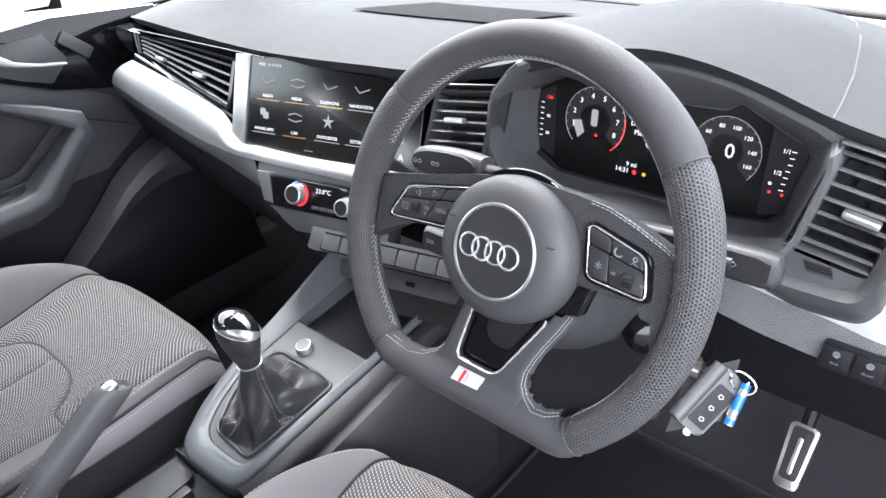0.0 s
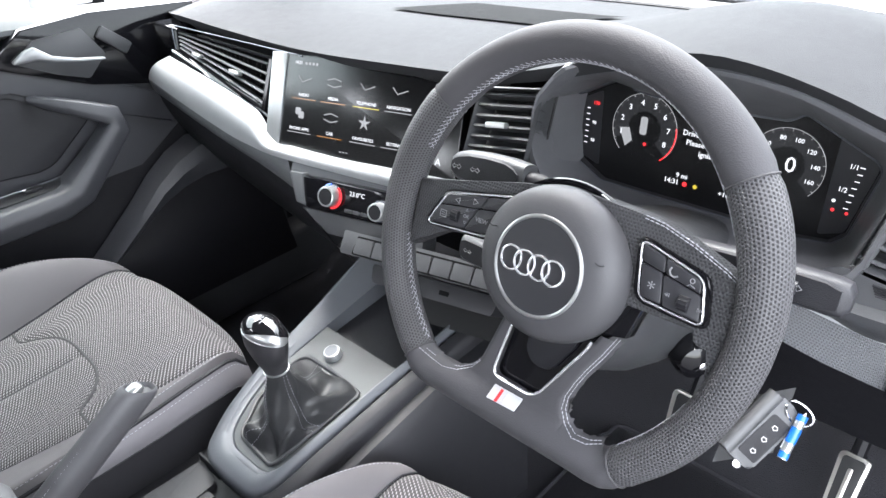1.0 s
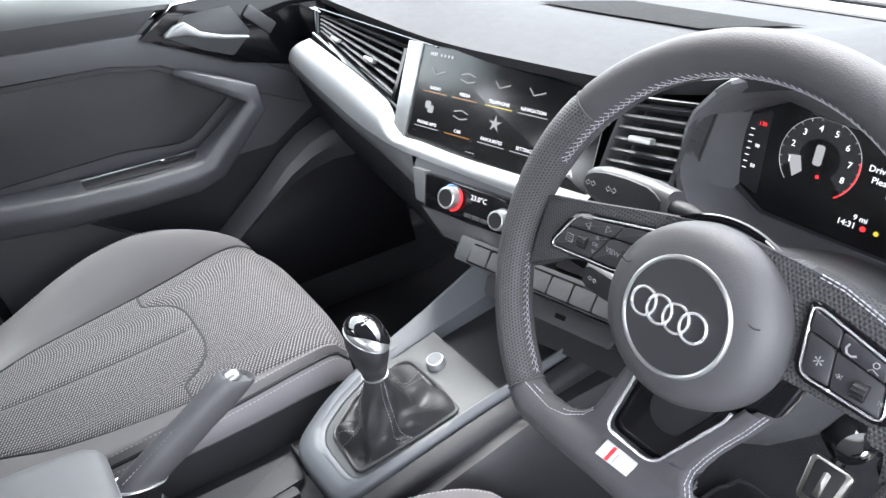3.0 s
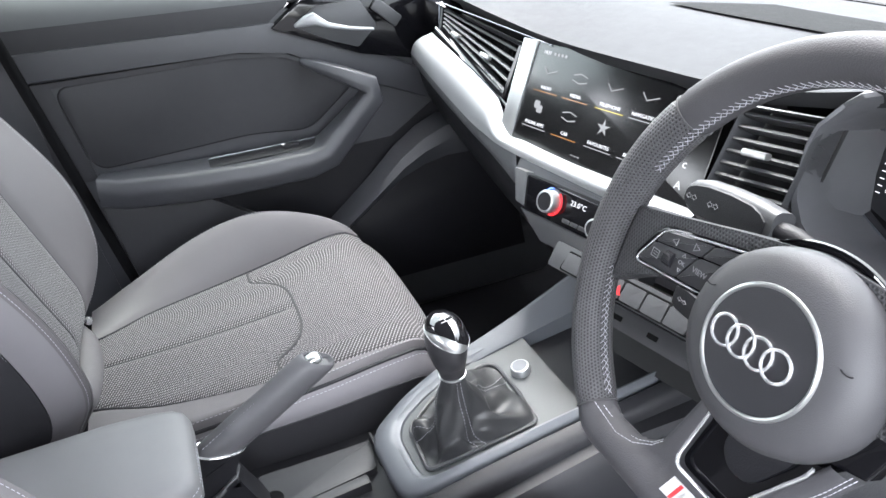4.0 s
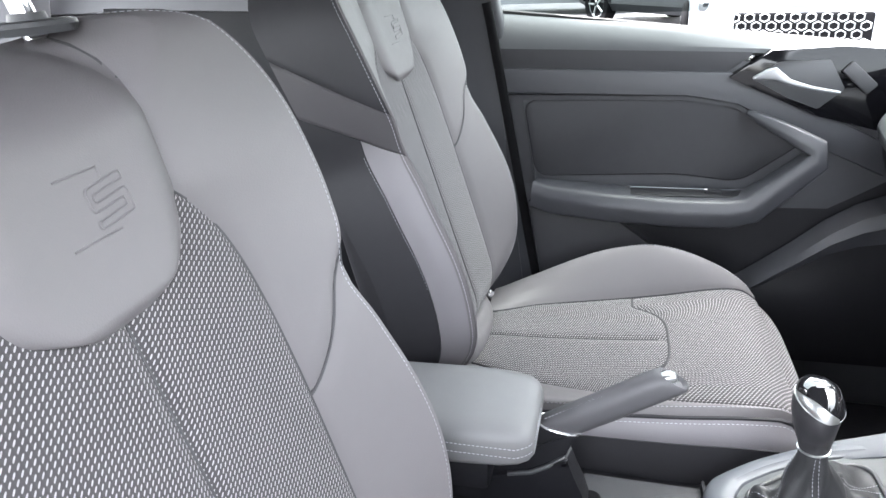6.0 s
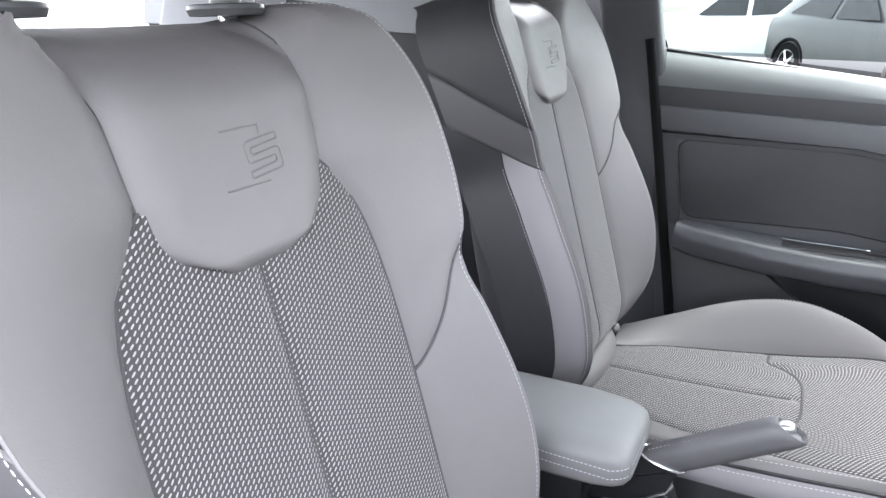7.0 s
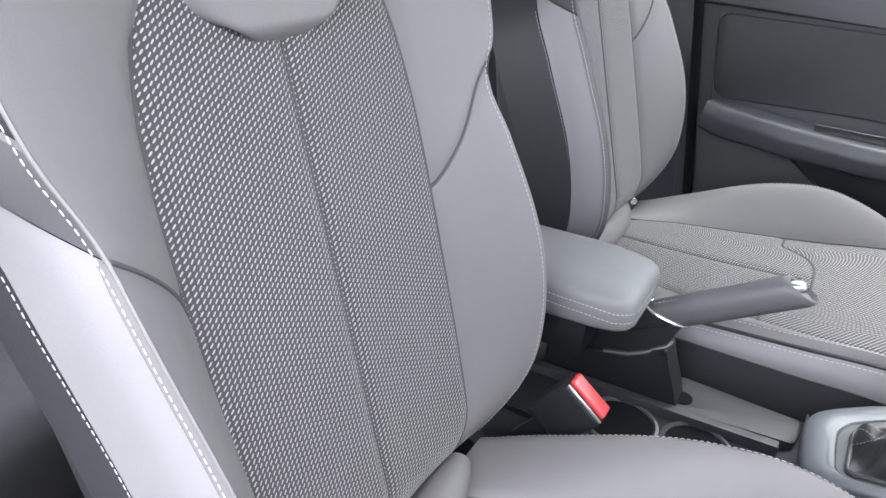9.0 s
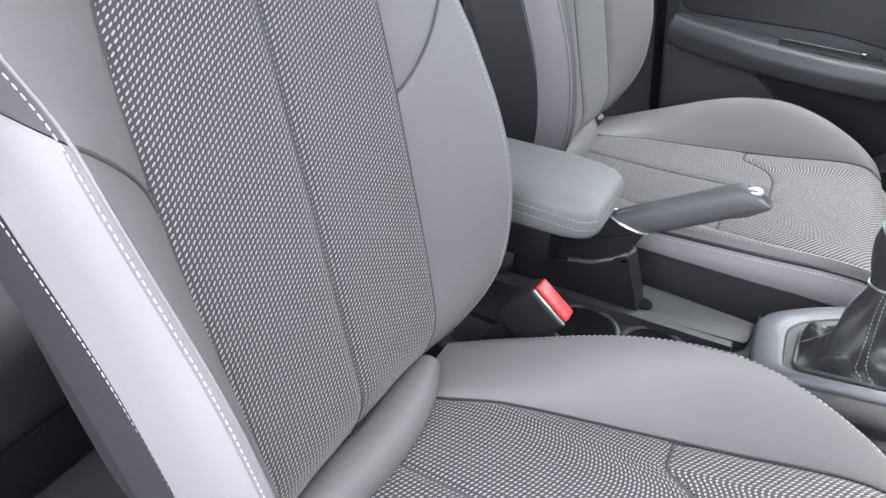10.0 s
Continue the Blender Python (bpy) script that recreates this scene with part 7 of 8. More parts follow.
for dz in (0.0, -0.011):
    line = []
    for y, a, b in ((-0.66, -0.100, 0.045), (-0.55, -0.098, 0.050), (-0.44, -0.090, 0.0565), (-0.392, -0.084, 0.0565), (-0.374, -0.078, 0.0565), (-0.364, -0.074, 0.0505), (-0.358, -0.066, 0.0440)):
        line.append(Vector((b + 0.0008, y, 0.644 + dz)))
    line += [Vector((x, -0.3545, 0.642 + dz)) for x in (0.030, 0.0, -0.03)]
    stitches(bm, line, 0.0050, 0.0034, 0.00045)
part("stitching", bm, THREAD, armrest, "double pale topstitching")
bm = mesh()
box(bm, (-0.03, -0.52, 0.575), (0.10, 0.22, 0.055), None, 0.01)
part("hinge_arm", bm, PLASTIC_DARK, armrest, "dark plastic support")
bm = mesh()
box(bm, (-0.03, -0.56, 0.51), (0.09, 0.10, 0.10), None, 0.01)
part("foot", bm, PLASTIC_DARK, armrest)

# ---------------------------------------------------------------- belt buckle
buckle = thing("belt_buckle", "black seat belt buckle with a red release button", "belt buckle", at=(0.115, -0.40, 0.47))
top = Vector((0.118, -0.367, 0.577))
ax = Vector((0.0, 0.6, 0.8))
KF = Matrix((Vector((0, 0.8, -0.6)), Vector((-1, 0, 0)), ax)).transposed()
bm = mesh()
box(bm, top - ax * 0.037, (0.056, 0.030, 0.066), KF, 0.006, 3)
part("housing", bm, PLASTIC_DARK, buckle, "black plastic housing")
bm = mesh()
box(bm, top - ax * 0.004 + KF @ Vector((0, 0.002, 0)), (0.050, 0.020, 0.010), KF, 0.003, 3)
part("release_button", bm, RED, buckle, "red release button")
bm = mesh()
box(bm, top - ax * 0.004 + KF @ Vector((0, -0.0135, 0)), (0.051, 0.002, 0.003), KF, 0.0006, 1)
part("pale_edge", bm, SATIN, buckle)
bm = mesh()
box(bm, top - ax * 0.09, (0.024, 0.010, 0.06), KF, 0.004, 2)
part("stem", bm, PLASTIC_DARK, buckle)

# ---------------------------------------------------------------- passenger door
DF = frame3((0, 1, 0), (0, 0, 1))  # x of the plan is ahead, y is up, z points into the cabin
door = thing("passenger_door", "grey plastic passenger door with recessed panel and angular grab handle", "car door", at=(-0.74, 0.0, 0.30))


def door_plate(name, poly, x, depth, material, label="", bevel=0.004, radius=0.0, back=0.02, parent=None):
    bm = mesh()
    prism(bm, rounded(poly, radius, 4) if radius else poly, (x, 0, 0), DF, depth, bevel, 2, back)
    return part(name, bm, material, parent or door, label)


# base panel, full size
door_plate("door_base", [(-0.455, 0.36), (0.42, 0.36), (0.46, 0.88), (0.30, 0.930), (-0.525, 0.966)], -0.745, 0.010, DOOR_GREY, "grey door base panel", back=0.05)
# shoulder below the window: a rounded rail
bm = mesh()
rows = []
for y, dz in ((-0.530, -0.006), (-0.36, -0.022), (-0.2, -0.034), (0.0, -0.057), (0.15, -0.071), (0.42, -0.080)):
    rows.append([Vector((x, y, z + dz * k)) for x, z, k in ((-0.80, 1.040, 1), (-0.785, 1.042, 1), (-0.768, 1.038, 1), (-0.750, 1.027, 0.9), (-0.738, 1.008, 0.7), (-0.731, 0.988, 0.4), (-0.7295, 0.970, 0.2), (-0.74, 0.964, 0.2), (-0.80, 0.965, 0.2))])
loft(bm, rows)
part("window_rail", bm, RAIL, door, "padded window rail, sky glare put into its paler grey")
# dark band and pale band running forward and down
door_plate("upper_band", [(-0.522, 0.930), (-0.10, 0.918), (-0.05, 0.955), (-0.05, 0.962), (-0.530, 0.974)], -0.737, 0.008, DOOR_INSERT, "dark grey upper band", 0.002)
door_plate("middle_band", [(-0.516, 0.886), (-0.15, 0.884), (-0.06, 0.872), (0.06, 0.800), (0.20, 0.735), (0.24, 0.775), (0.10, 0.845), (-0.085, 0.926), (-0.52, 0.936)], -0.737, 0.014, DOOR_GREY, "grey middle band", 0.004)
# recessed panel with its rim
inset = [(-0.466, 0.872), (-0.16, 0.874), (-0.07, 0.862), (0.010, 0.815), (0.060, 0.795), (-0.045, 0.715), (-0.16, 0.728), (-0.44, 0.716)]
door_plate("inset_panel", inset, -0.737, 0.003, DOOR_INSERT, "dark grey grained inset panel", 0.001, 0.03)
bm = mesh()
tube(bm, [Vector((-0.733, y, z)) for y, z in rounded(inset, 0.03, 5)], 0.0013, 6, closed=True)
part("inset_rim", bm, PLASTIC_DARK, door)
door_plate("sub_band", [(-0.50, 0.70), (-0.506, 0.884), (-0.16, 0.882), (-0.07, 0.870), (0.08, 0.79), (0.06, 0.78), (-0.07, 0.862), (-0.16, 0.874), (-0.468, 0.874), (-0.44, 0.70)][::-1], -0.737, 0.008, DOOR_INSERT, "", 0.001)

# armrest bar and grab handle: one angular swept form
bm = mesh()
path = [(-0.700, -0.440, 0.690, 0.018, 0.027), (-0.688, -0.40, 0.686, 0.034, 0.028), (-0.676, -0.28, 0.680, 0.044, 0.028), (-0.670, -0.16, 0.678, 0.048, 0.027), (-0.668, -0.07, 0.680, 0.046, 0.027), (-0.664, -0.030, 0.690, 0.038, 0.025), (-0.656, 0.020, 0.738, 0.026, 0.022), (-0.650, 0.066, 0.785, 0.022, 0.020), (-0.652, 0.064, 0.805, 0.020, 0.018), (-0.664, 0.020, 0.828, 0.018, 0.014), (-0.690, -0.022, 0.846, 0.018, 0.010), (-0.715, -0.040, 0.852, 0.014, 0.006)]
rings = []
for i, (x, y, z, w, h) in enumerate(path):
    a, b = path[max(i - 1, 0)], path[min(i + 1, len(path) - 1)]
    d = Vector((b[0] - a[0], b[1] - a[1], b[2] - a[2])).normalized()
    side = Vector((1, 0, 0)) - d * d.x
    side.normalize()
    up = d.cross(side)
    rings.append([Vector((x, y, z)) + side * p * w + up * q * h for p, q in rounded([(-1, -1), (0.75, -1), (1, -0.2), (0.8, 1), (-1, 1)], 0.25, 3)])
loft(bm, rings)
part("grab_handle", bm, DOOR_GREY, door, "grey angular armrest and grab handle", sharp=50)
# recessed switch panel in the armrest
bm = mesh()
prism(bm, rounded([(-0.25, -0.018), (-0.045, -0.016), (-0.030, 0.018), (-0.25, 0.016)], 0.006), (-0.672, 0, 0.7065), frame3((0, 1, 0), (-1, 0, 0.12)), 0.003, 0.001)
part("switch_tray", bm, PLASTIC_DARK, door, "dark switch tray")
bm = mesh()
tube(bm, [Vector((-0.690, y, 0.711)) for y in (-0.25, -0.15, -0.05)], 0.0015, 6)
part("tray_edge", bm, CUP, door, "thin satin line")
bm = mesh()
box(bm, (-0.676, -0.098, 0.7115), (0.014, 0.030, 0.008), None, 0.002)
part("window_switch", bm, PLASTIC_DARK, door, "black window switch")
bm = mesh()
box(bm, (-0.6745, -0.112, 0.7165), (0.003, 0.006, 0.001), None, 0.0003, 1)
part("switch_mark", bm, L_WHITE, door)
# lower door: pocket, speaker panel
door_plate("lower_panel", [(-0.412, 0.40), (-0.452, 0.665), (-0.30, 0.652), (-0.12, 0.52), (-0.16, 0.40)], -0.737, 0.022, DOOR_INSERT, "dark grey lower panel", 0.004)
door_plate("pocket_back", [(-0.31, 0.655), (0.12, 0.665), (0.24, 0.74), (0.40, 0.70), (0.40, 0.36), (-0.13, 0.36), (-0.12, 0.52)], -0.737, 0.003, PLASTIC_DARK, "dark map pocket", 0.001)
door_plate("pocket_front", [(-0.23, 0.36), (-0.16, 0.435), (-0.03, 0.505), (0.105, 0.605), (0.205, 0.655), (0.36, 0.60), (0.40, 0.36)], -0.715, 0.045, PLASTIC_DARK, "dark map pocket front", 0.010)
bm = mesh()
rows = []
for y, z, w in ((-0.05, 0.500, 0.010), (0.0, 0.535, 0.014), (0.06, 0.580, 0.018), (0.115, 0.622, 0.026), (0.165, 0.648, 0.034), (0.215, 0.662, 0.040), (0.27, 0.66, 0.04)):
    rows.append([Vector((x, y, z + dz)) for x, dz in ((-0.72, -w), (-0.665, -w * 0.9), (-0.655, 0.0), (-0.665, w * 0.7), (-0.72, w))])
loft(bm, rows)
part("pocket_rim", bm, DOOR_GREY, door, "grey rim of the map pocket")
# gloss black field with the release lever
door_plate("gloss_field", [(-0.088, 0.918), (-0.020, 0.966), (0.10, 0.972), (0.30, 0.955), (0.30, 0.845), (0.185, 0.820), (0.070, 0.848)], -0.737, 0.022, GLOSS, "gloss black field", 0.003)
cup = door_plate("lever_cup", [(-0.046, 0.915), (-0.006, 0.946), (0.078, 0.950), (0.108, 0.898), (0.068, 0.862), (0.016, 0.882)], -0.713, 0.001, PLASTIC, "dark satin lever cup", 0.001, 0.004, 0.004)
bm = mesh()
rings = []
for y, z, h, x in ((-0.047, 0.918, 0.002, -0.708), (-0.028, 0.925, 0.009, -0.703), (-0.012, 0.928, 0.011, -0.697), (0.012, 0.914, 0.0048, -0.692), (0.050, 0.904, 0.0028, -0.688), (0.086, 0.898, 0.0024, -0.686), (0.093, 0.897, 0.0018, -0.687)):
    rings.append([Vector((x + a * 0.007, y, z + b * h)) for a, b in rounded([(-1, -1), (1, -1), (1, 1), (-1, 1)], 0.5, 3)])
loft(bm, rings)
part("release_lever", bm, KNURL, door, "bright chrome release lever")
bm = mesh()
box(bm, (-0.710, 0.128, 0.918), (0.010, 0.024, 0.062), Euler((radians(48), 0, 0)).to_matrix(), 0.004)
part("lock_panel", bm, PLASTIC, door, "grey lock button panel")
# rear edge seal
bm = mesh()
tube(bm, [Vector((-0.717, y, z)) for y, z in ((-0.412, 0.36), (-0.446, 0.55), (-0.482, 0.76), (-0.512, 0.93), (-0.530, 1.03), (-0.536, 1.06))], 0.0095, 10)
part("door_seal", bm, GAP, door, "black door seal")
# window glass
bm = mesh()
sheet(bm, lambda u, v: Vector((lerp(-0.785, -0.66, v**1.2), lerp(-0.53, 0.42, u) if v < 0.05 else lerp(-0.53 - 0.05 * v, lerp(0.42, -0.10, v), u), lerp(1.03, 1.36, v))), 8, 6)
part("window_glass", bm, GLASS, door, "clear side window")
bm = mesh()
tube(bm, [Vector((lerp(-0.785, -0.66, v**1.2), -0.535 - 0.05 * v, lerp(1.03, 1.36, v))) for v in (0, 0.25, 0.5, 0.75, 1)], 0.011, 8)
tube(bm, [Vector((-0.787, y, 1.046 - 0.006 - 0.100 * (y + 0.536) / 0.95)) for y in (-0.53, -0.2, 0.1, 0.42)], 0.004, 6)
part("window_frame", bm, RUBBER, door, "black window seal")

# belt anchor on the pillar
anchor = thing("belt_guide", "grey plastic belt guide on the door pillar", "belt guide", at=(-0.73, -0.56, 0.90))
bm = mesh()
box(bm, (-0.738, -0.555, 0.735), (0.02, 0.05, 0.05), None, 0.008)
part("guide", bm, PLASTIC, anchor)

# rear bench, seen between the front seats
bench = thing("rear_bench", "dark rear bench seat behind the front seats", "rear seat", at=(0, -1.35, 0.30))
bm = mesh()
rings = []
for z, y, w in ((0.46, -1.36, 0.62), (0.70, -1.44, 0.64), (0.95, -1.52, 0.60), (1.02, -1.56, 0.54)):
    rings.append([Vector((a, b, z)) for a, b in rounded([(-w, y - 0.10), (w, y - 0.10), (w, y), (-w, y)], 0.04, 3)])
loft(bm, rings)
part("backrest", bm, LEATHER_DARK, bench, "dark bench backrest")
bm = mesh()
box(bm, (0, -1.12, 0.42), (1.24, 0.50, 0.16), None, 0.05, 4)
part("cushion", bm, LEATHER_DARK, bench, "dark bench cushion")
bm = mesh()
box(bm, (0, -1.12, 0.30), (1.2, 0.48, 0.10), None, 0.01)
part("plinth", bm, PLASTIC_DARK, bench)

# ---------------------------------------------------------------- pedals, mat, key
def pedal(name, at, wide, tall, tilt, label):
    ob = thing(name, label, "pedal", "foot pedals", at=at)
    t = frame3((1, 0.0, 0), (0, math.sin(radians(tilt)), math.cos(radians(tilt))))
    o = Vector(at)
    bm = mesh()
    prism(bm, rounded([(-wide * 0.8, -tall), (wide * 0.8, -tall), (wide, tall), (-wide, tall)], 0.008), o, t, 0.006, 0.002, back=0.006)
    part("pedal_plate", bm, STEEL, ob, "brushed steel pedal plate")
    bm = mesh()
    prism(bm, rounded([(-wide * 0.60, -tall * 0.72), (wide * 0.60, -tall * 0.72), (wide * 0.72, tall * 0.90), (-wide * 0.72, tall * 0.90)], 0.006), o + t @ Vector((0, 0, 0.006)), t, 0.002, 0.0008)
    part("rubber_pad", bm, RUBBER, ob, "black rubber pad")
    bm = mesh()
    prism(bm, rounded([(-wide * 0.16, -tall * 0.55), (wide * 0.16, -tall * 0.55), (wide * 0.16, tall * 0.6), (-wide * 0.16, tall * 0.6)], 0.004), o + t @ Vector((0, 0, 0.0078)), t, 0.0018, 0.0006)
    part("grip_pad", bm, STEEL, ob)
    bm = mesh()
    top = o + t @ Vector((0, tall * 0.6, -0.008))
    tube(bm, [top, top + Vector((0, 0.06, 0.10)), top + Vector((0, 0.09, 0.24))], 0.010, 8)
    part("pedal_arm", bm, PLASTIC_DARK, ob)
    return ob


pedal("accelerator_pedal", (0.540, 0.475, 0.365), 0.021, 0.050, 38, "brushed steel accelerator pedal with black rubber grips")
pedal("brake_pedal", (0.312, 0.446, 0.384), 0.030, 0.034, 30, "brushed steel brake pedal with black rubber grips")

bm = mesh()
sheet(bm, lambda u, v: Vector((lerp(0.17, 0.66, u), lerp(-0.02, 0.46, v), 0.260 + 0.004 * math.sin(u * 40) * 0.1 + (0.02 * max(0, v - 0.8)))), 20, 16)
bmesh.ops.solidify(bm, geom=bm.faces[:], thickness=0.007)
mat_ob = tagged(part("floor_mat", bm, CARPET), "black carpet floor mat with a sewn edge", "floor mat")
bm = mesh()
tube(bm, [Vector((x, y, 0.270 + (0.016 if y > 0.44 else 0))) for x, y in rounded([(0.175, -0.015), (0.655, -0.015), (0.655, 0.455), (0.175, 0.455)], 0.05, 5)], 0.004, 6, closed=True)
edge = part("mat_edge", bm, CARPET, mat_ob)

# key in the ignition with fob, flat tag and blue capsule
KX = Vector((0.474, 0.165, 0.718))
key = thing("car_key", "black car key fob hanging on a steel ring from the ignition", "car key", at=tuple(KX))
FB = frame3((0.762, 0.185, -0.620), (0.266, 0.753, 0.602))
FO = Vector((0.507, 0.133, 0.721))
bm = mesh()
box(bm, (0.472, 0.168, 0.722), (0.02, 0.03, 0.010), frame3((0, -1, 0), (1, 0, 0)), 0.003)
part("key_blade", bm, STEEL, key, "steel key blade")
bm = mesh()
prism(bm, rounded([(-0.018, -0.034), (0.016, -0.034), (0.018, 0.026), (0.010, 0.036), (-0.012, 0.036), (-0.018, 0.028)], 0.006), FO, FB, 0.007, 0.003, 3, back=0.007)
fob = part("fob", bm, PLASTIC, key, "black plastic fob with three buttons")
bm = mesh()
tube(bm, [FO + FB @ Vector((-0.013, y, 0.003)) for y in (-0.033, -0.01, 0.01, 0.034)], 0.0075, 12)
part("fob_spine", bm, PLASTIC, fob)
bm = mesh()
prism(bm, rounded([(-0.006, -0.026), (0.014, -0.026), (0.015, 0.020), (-0.004, 0.020)], 0.003), FO + FB @ Vector((0, 0, 0.007)), FB, 0.0008, 0.0003)
part("button_field", bm, PLASTIC_DARK, fob)
# White button symbols glow here; the fob itself has no lamps.
for k in range(3):
    bm = mesh()
    tube(bm, [FO + FB @ Vector((0.005 + 0.0026 * math.cos(t), -0.018 + 0.014 * k + 0.0022 * math.sin(t), 0.0082)) for t in (0, 1.2, 2.4, 3.6, 4.8)], 0.0006, 4, closed=True)
    part("button_mark", bm, L_WHITE, fob)
bm = mesh()
lathe(bm, [(0.004, 0), (0.004, 0.002), (0.001, 0.003)], FO + FB @ Vector((0.004, -0.036, 0.004)), FB, 12)
part("fob_rivet", bm, CHROME, fob)
plate = thing("key_plate", "thin dark plate hanging behind the car key", "key tag", at=(0.497, 0.15, 0.70))
bm = mesh()
corners = [Vector(c) for c in ((0.515, 0.189, 0.738), (0.474, 0.161, 0.720), (0.477, 0.116, 0.673), (0.519, 0.147, 0.689))]
bm.faces.new([bm.verts.new(c) for c in corners])
bmesh.ops.solidify(bm, geom=bm.faces[:], thickness=0.0012)
part("plate", bm, PLASTIC, plate)
capsule = thing("key_capsule", "small clear and blue plastic key capsule on the ring", "key charm", at=(0.535, 0.14, 0.73))
CA, CZ = Vector((0.5335, 0.155, 0.737)), Vector((0.532, 0.126, 0.708))
CU = (CA - CZ).normalized()
CB = frame3(CU.cross(Vector((0.59, -0.62, 0.52))), CU)
bm = mesh()
prism(bm, [(-0.003, -0.016), (0.005, -0.014), (0.007, 0.006), (0.004, 0.022), (-0.003, 0.010)], CA.lerp(CZ, 0.4) - CB.col[2] * 0.006, CB, 0.002, 0.0005, 1)
part("clear_body", bm, WHITE, capsule, "milky clear leaf")
bm = mesh()
tube(bm, [CA, CZ], 0.0042, 14)
part("capsule_body", bm, SATIN, capsule, "shiny grey capsule")
for k0, k1 in ((-0.04, 0.10), (0.26, 0.62), (0.84, 0.98)):
    bm = mesh()
    tube(bm, [CA.lerp(CZ, k0), CA.lerp(CZ, k1)], 0.0046, 14)
    part("blue_band", bm, BLUE, capsule, "bright blue band")
ring_thing = thing("key_ring", "thin steel split ring joining key and tags", "key ring", at=tuple(FO))
bm = mesh()
RC = FO + FB @ Vector((0.012, 0.034, 0.006))
tube(bm, [RC + FB @ Vector((0.014 * math.cos(t), 0.009 * math.sin(t), 0.003 * math.sin(2 * t))) for t in (2 * math.pi * k / 28 for k in range(28))], 0.0009, 6, closed=True)
part("ring", bm, CHROME, ring_thing)
bm = mesh()
tube(bm, [KX, KX.lerp(RC, 0.5) + Vector((0, 0, 0.006)), RC + FB @ Vector((-0.012, 0.0, 0))], 0.0012, 6)
part("link", bm, RUBBER, ring_thing)
bm = mesh()
lathe(bm, [(0.020, -0.02), (0.020, 0.004), (0.014, 0.006), (0.004, 0.006)], Vector((0.464, 0.180, 0.724)), frame3((1, 0, 0), (0, 0, 1)), 20)
part("ignition_lock", bm, GLOSS, column, "black ignition lock")

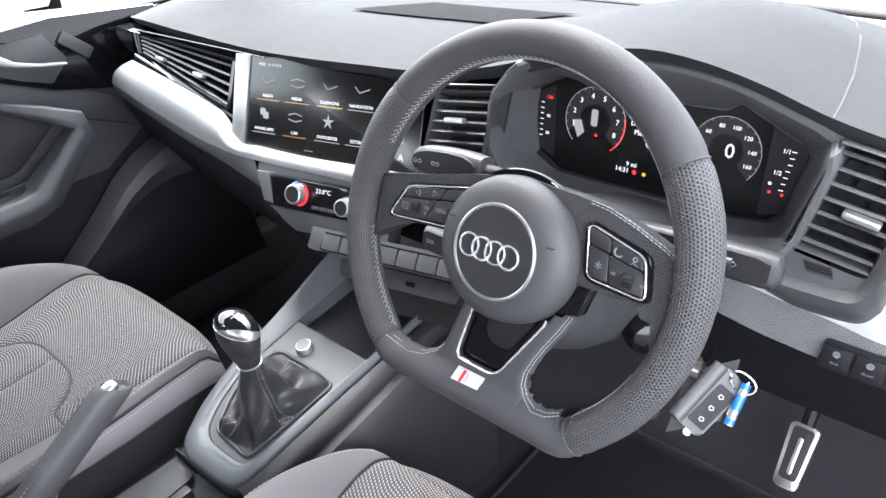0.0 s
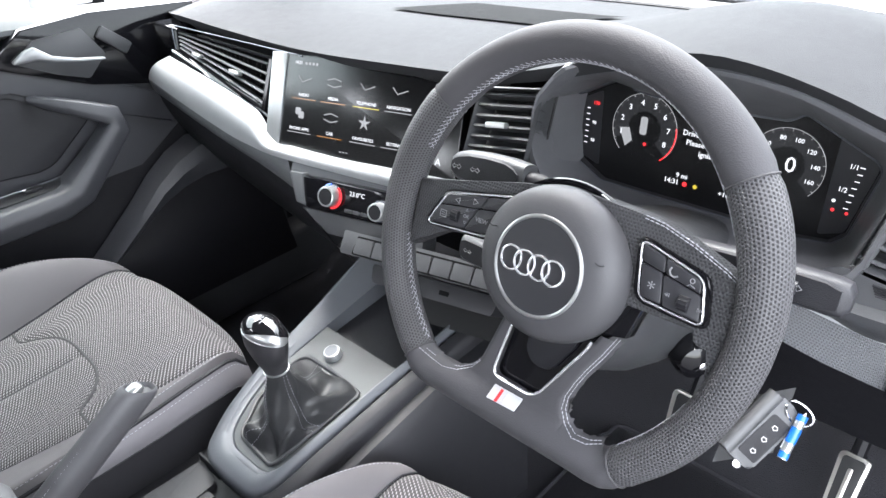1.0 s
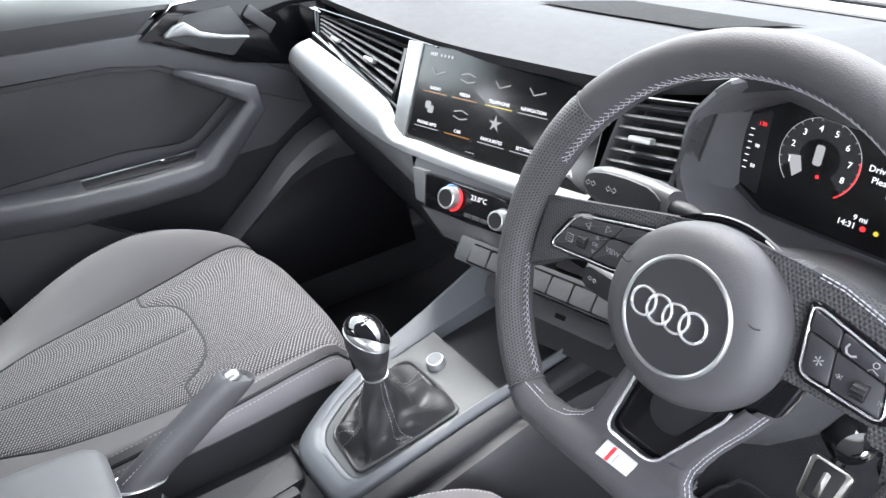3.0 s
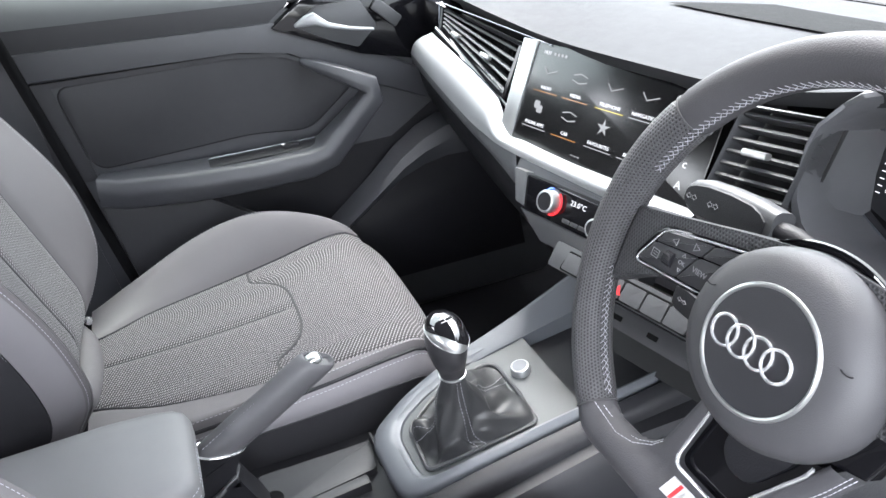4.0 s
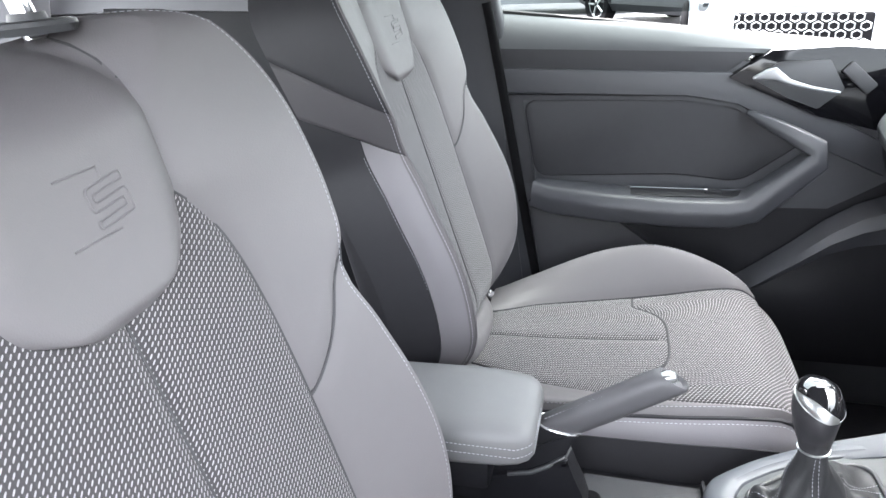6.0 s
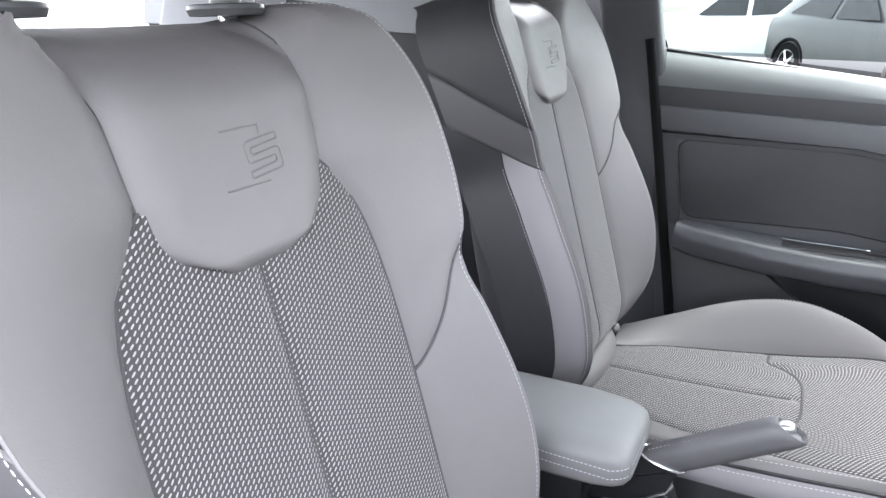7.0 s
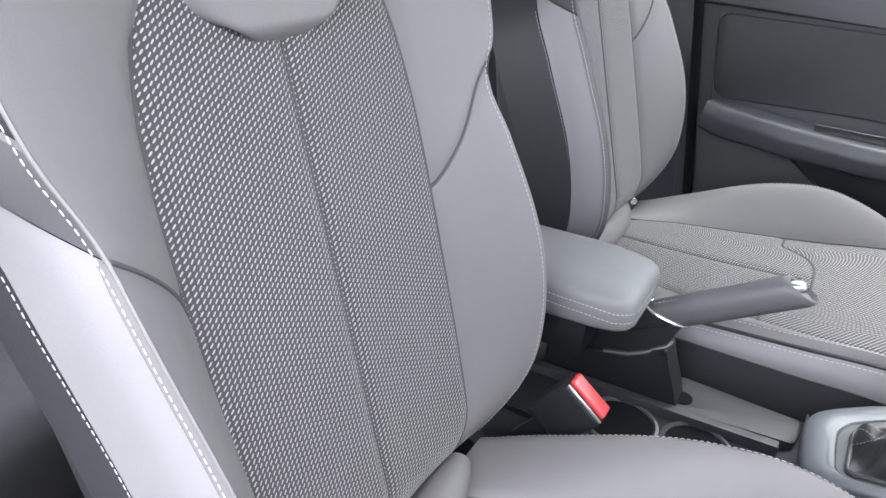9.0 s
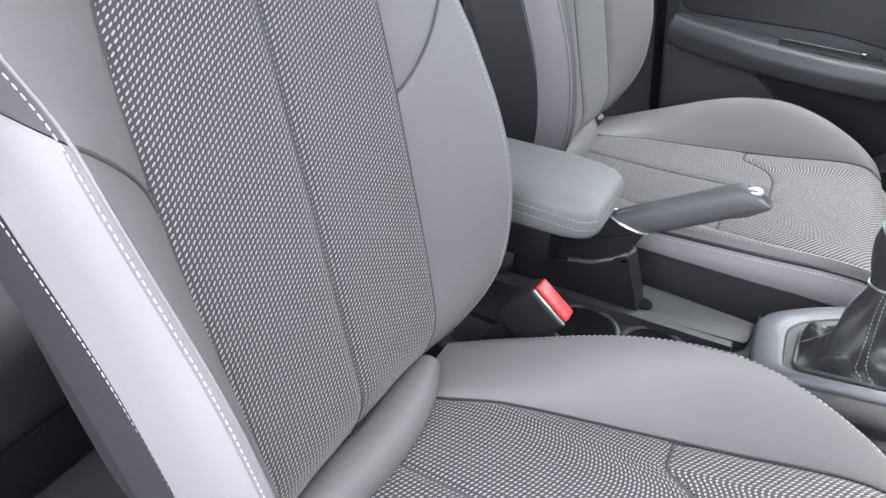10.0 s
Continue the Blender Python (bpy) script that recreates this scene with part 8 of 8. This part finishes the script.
# ---------------------------------------------------------------- parked cars beyond the far window
def parked_car(at, turn, paint, label):
    """A small hatchback: lofted body, windows, wheels, lamps and a mesh grille."""
    car = thing("parked_car", label, "car", "parked cars", at=at)
    T = Matrix.Translation(at) @ Matrix.Rotation(radians(turn), 4, "Z")
    t3 = T.to_3x3()

    def p(x, y, z):
        return T @ Vector((x, y, z))

    bm = mesh()
    rings = []
    for x, w, low, belt, roof, rw in ((-2.0, 0.62, 0.38, 0.62, 0.70, 0.55), (-1.9, 0.80, 0.25, 0.74, 0.80, 0.70), (-1.2, 0.88, 0.22, 0.88, 0.95, 0.74), (-0.75, 0.89, 0.22, 0.92, 1.02, 0.72), (0.0, 0.89, 0.22, 0.94, 1.42, 0.58), (0.9, 0.89, 0.22, 0.98, 1.44, 0.57), (1.6, 0.87, 0.24, 1.0, 1.30, 0.56), (1.9, 0.82, 0.30, 0.98, 1.05, 0.60), (2.0, 0.70, 0.40, 0.80, 0.86, 0.60)):
        rings.append([p(x, y, z) for y, z in ((-w, low + 0.12), (-w * 0.98, belt - 0.12), (-w * 0.93, belt), (-rw, roof), (-rw * 0.5, roof + 0.03), (rw * 0.5, roof + 0.03), (rw, roof), (w * 0.93, belt), (w * 0.98, belt - 0.12), (w, low + 0.12), (w * 0.9, low), (-w * 0.9, low))])
    loft(bm, rings)
    part("body", bm, paint, car, sharp=28)
    for s in (-1, 1):
        for poly in ([(-0.42, 0.98), (0.0, 1.36), (0.42, 1.38), (0.42, 0.99)], [(0.50, 0.99), (0.50, 1.38), (0.95, 1.37), (1.45, 1.05)]):
            bm = mesh()
            vs = [bm.verts.new(p(x, s * (lerp(0.835, 0.60, (z - 0.95) / 0.45) + 0.012), z)) for x, z in poly]
            bm.faces.new(vs if s < 0 else vs[::-1])
            bmesh.ops.solidify(bm, geom=bm.faces[:], thickness=0.006)
            part("side_window", bm, DARK_GLASS, car)
        for x in (-1.25, 1.25):
            wheel_t = t3 @ Matrix.Rotation(radians(90 * -s), 3, "X")
            bm = mesh()
            lathe(bm, [(0.20, -0.10), (0.30, -0.10), (0.315, -0.08), (0.315, 0.08), (0.30, 0.10), (0.21, 0.10), (0.20, 0.08)], p(x, s * 0.80, 0.315), wheel_t, 36)
            tyre = part("tyre", bm, GAP, car)
            bm = mesh()
            lathe(bm, [(0.205, 0.06), (0.205, 0.085), (0.19, 0.085), (0.185, 0.05), (0.05, 0.07), (0.001, 0.075)], p(x, s * 0.80, 0.315), wheel_t, 36)
            part("rim", bm, SATIN, tyre)
            for k in range(5):
                bm = mesh()
                a = 2 * math.pi * k / 5
                d = wheel_t @ Vector((math.cos(a), math.sin(a), 0))
                tube(bm, [p(x, s * 0.80, 0.315) + wheel_t @ Vector((0, 0, 0.09)) + d * r for r in (0.03, 0.12, 0.20)], 0.018, 6)
                part("spoke", bm, SATIN, tyre)
            bm = mesh()
            tube(bm, [p(x + 0.355 * math.cos(a), s * 0.875, 0.315 + 0.355 * math.sin(a)) for a in (lerp(0.1, math.pi - 0.1, i / 14) for i in range(15))], 0.028, 6)
            part("wheel_arch", bm, GAP, car)
        bm = mesh()
        box(bm, p(-1.86, s * 0.60, 0.70), (0.16, 0.30, 0.12), t3, 0.04, 3)
        part("headlamp", bm, CHROME, car)
        bm = mesh()
        box(bm, p(1.92, s * 0.62, 0.86), (0.10, 0.26, 0.14), t3, 0.03, 2)
        part("tail_lamp", bm, RED, car)
    bm = mesh()
    vs = [bm.verts.new(p(*q)) for q in ((-0.74, -0.66, 1.03), (-0.74, 0.66, 1.03), (-0.03, 0.54, 1.415), (-0.03, -0.54, 1.415))]
    bm.faces.new(vs)
    bmesh.ops.solidify(bm, geom=bm.faces[:], thickness=0.012)
    part("windscreen", bm, DARK_GLASS, car)
    bm = mesh()
    box(bm, p(-2.02, 0, 0.52), (0.08, 0.95, 0.26), t3, 0.03, 2)
    grille = part("grille", bm, GAP, car, "black mesh grille")
    bm = mesh()
    for r in range(4):
        for c in range(9):
            y, z = -0.42 + 0.105 * c + (0.052 if r % 2 else 0), 0.43 + 0.062 * r
            tube(bm, [p(-2.064, y + 0.036 * math.cos(a), z + 0.032 * math.sin(a)) for a in (math.pi / 6 + math.pi / 3 * k for k in range(6))], 0.006, 4, closed=True)
    tagged(part("grille_mesh", bm, SATIN, grille), kind="stuff")
    bm = mesh()
    box(bm, p(-2.07, 0, 0.36), (0.02, 0.52, 0.11), t3, 0.006)
    part("number_plate", bm, WHITE, car, "blank pale number plate")
    return car


WHITE_CAR = plain("white_car_paint", (0.42, 0.44, 0.46), 0.3)
GREY_CAR = plain("dark_car_paint", (0.035, 0.036, 0.038), 0.3, 0.2)
parked_car((-14.5, -1.92, 0.0), 90.0, WHITE_CAR, "white hatchback parked beside the car")
parked_car((-7.3, 1.32, 0.0), 172.0, WHITE_CAR, "white hatchback parked facing the car")
parked_car((-11.3, 0.80, 0.0), 218.7, GREY_CAR, "dark grey hatchback parked in the next bay")
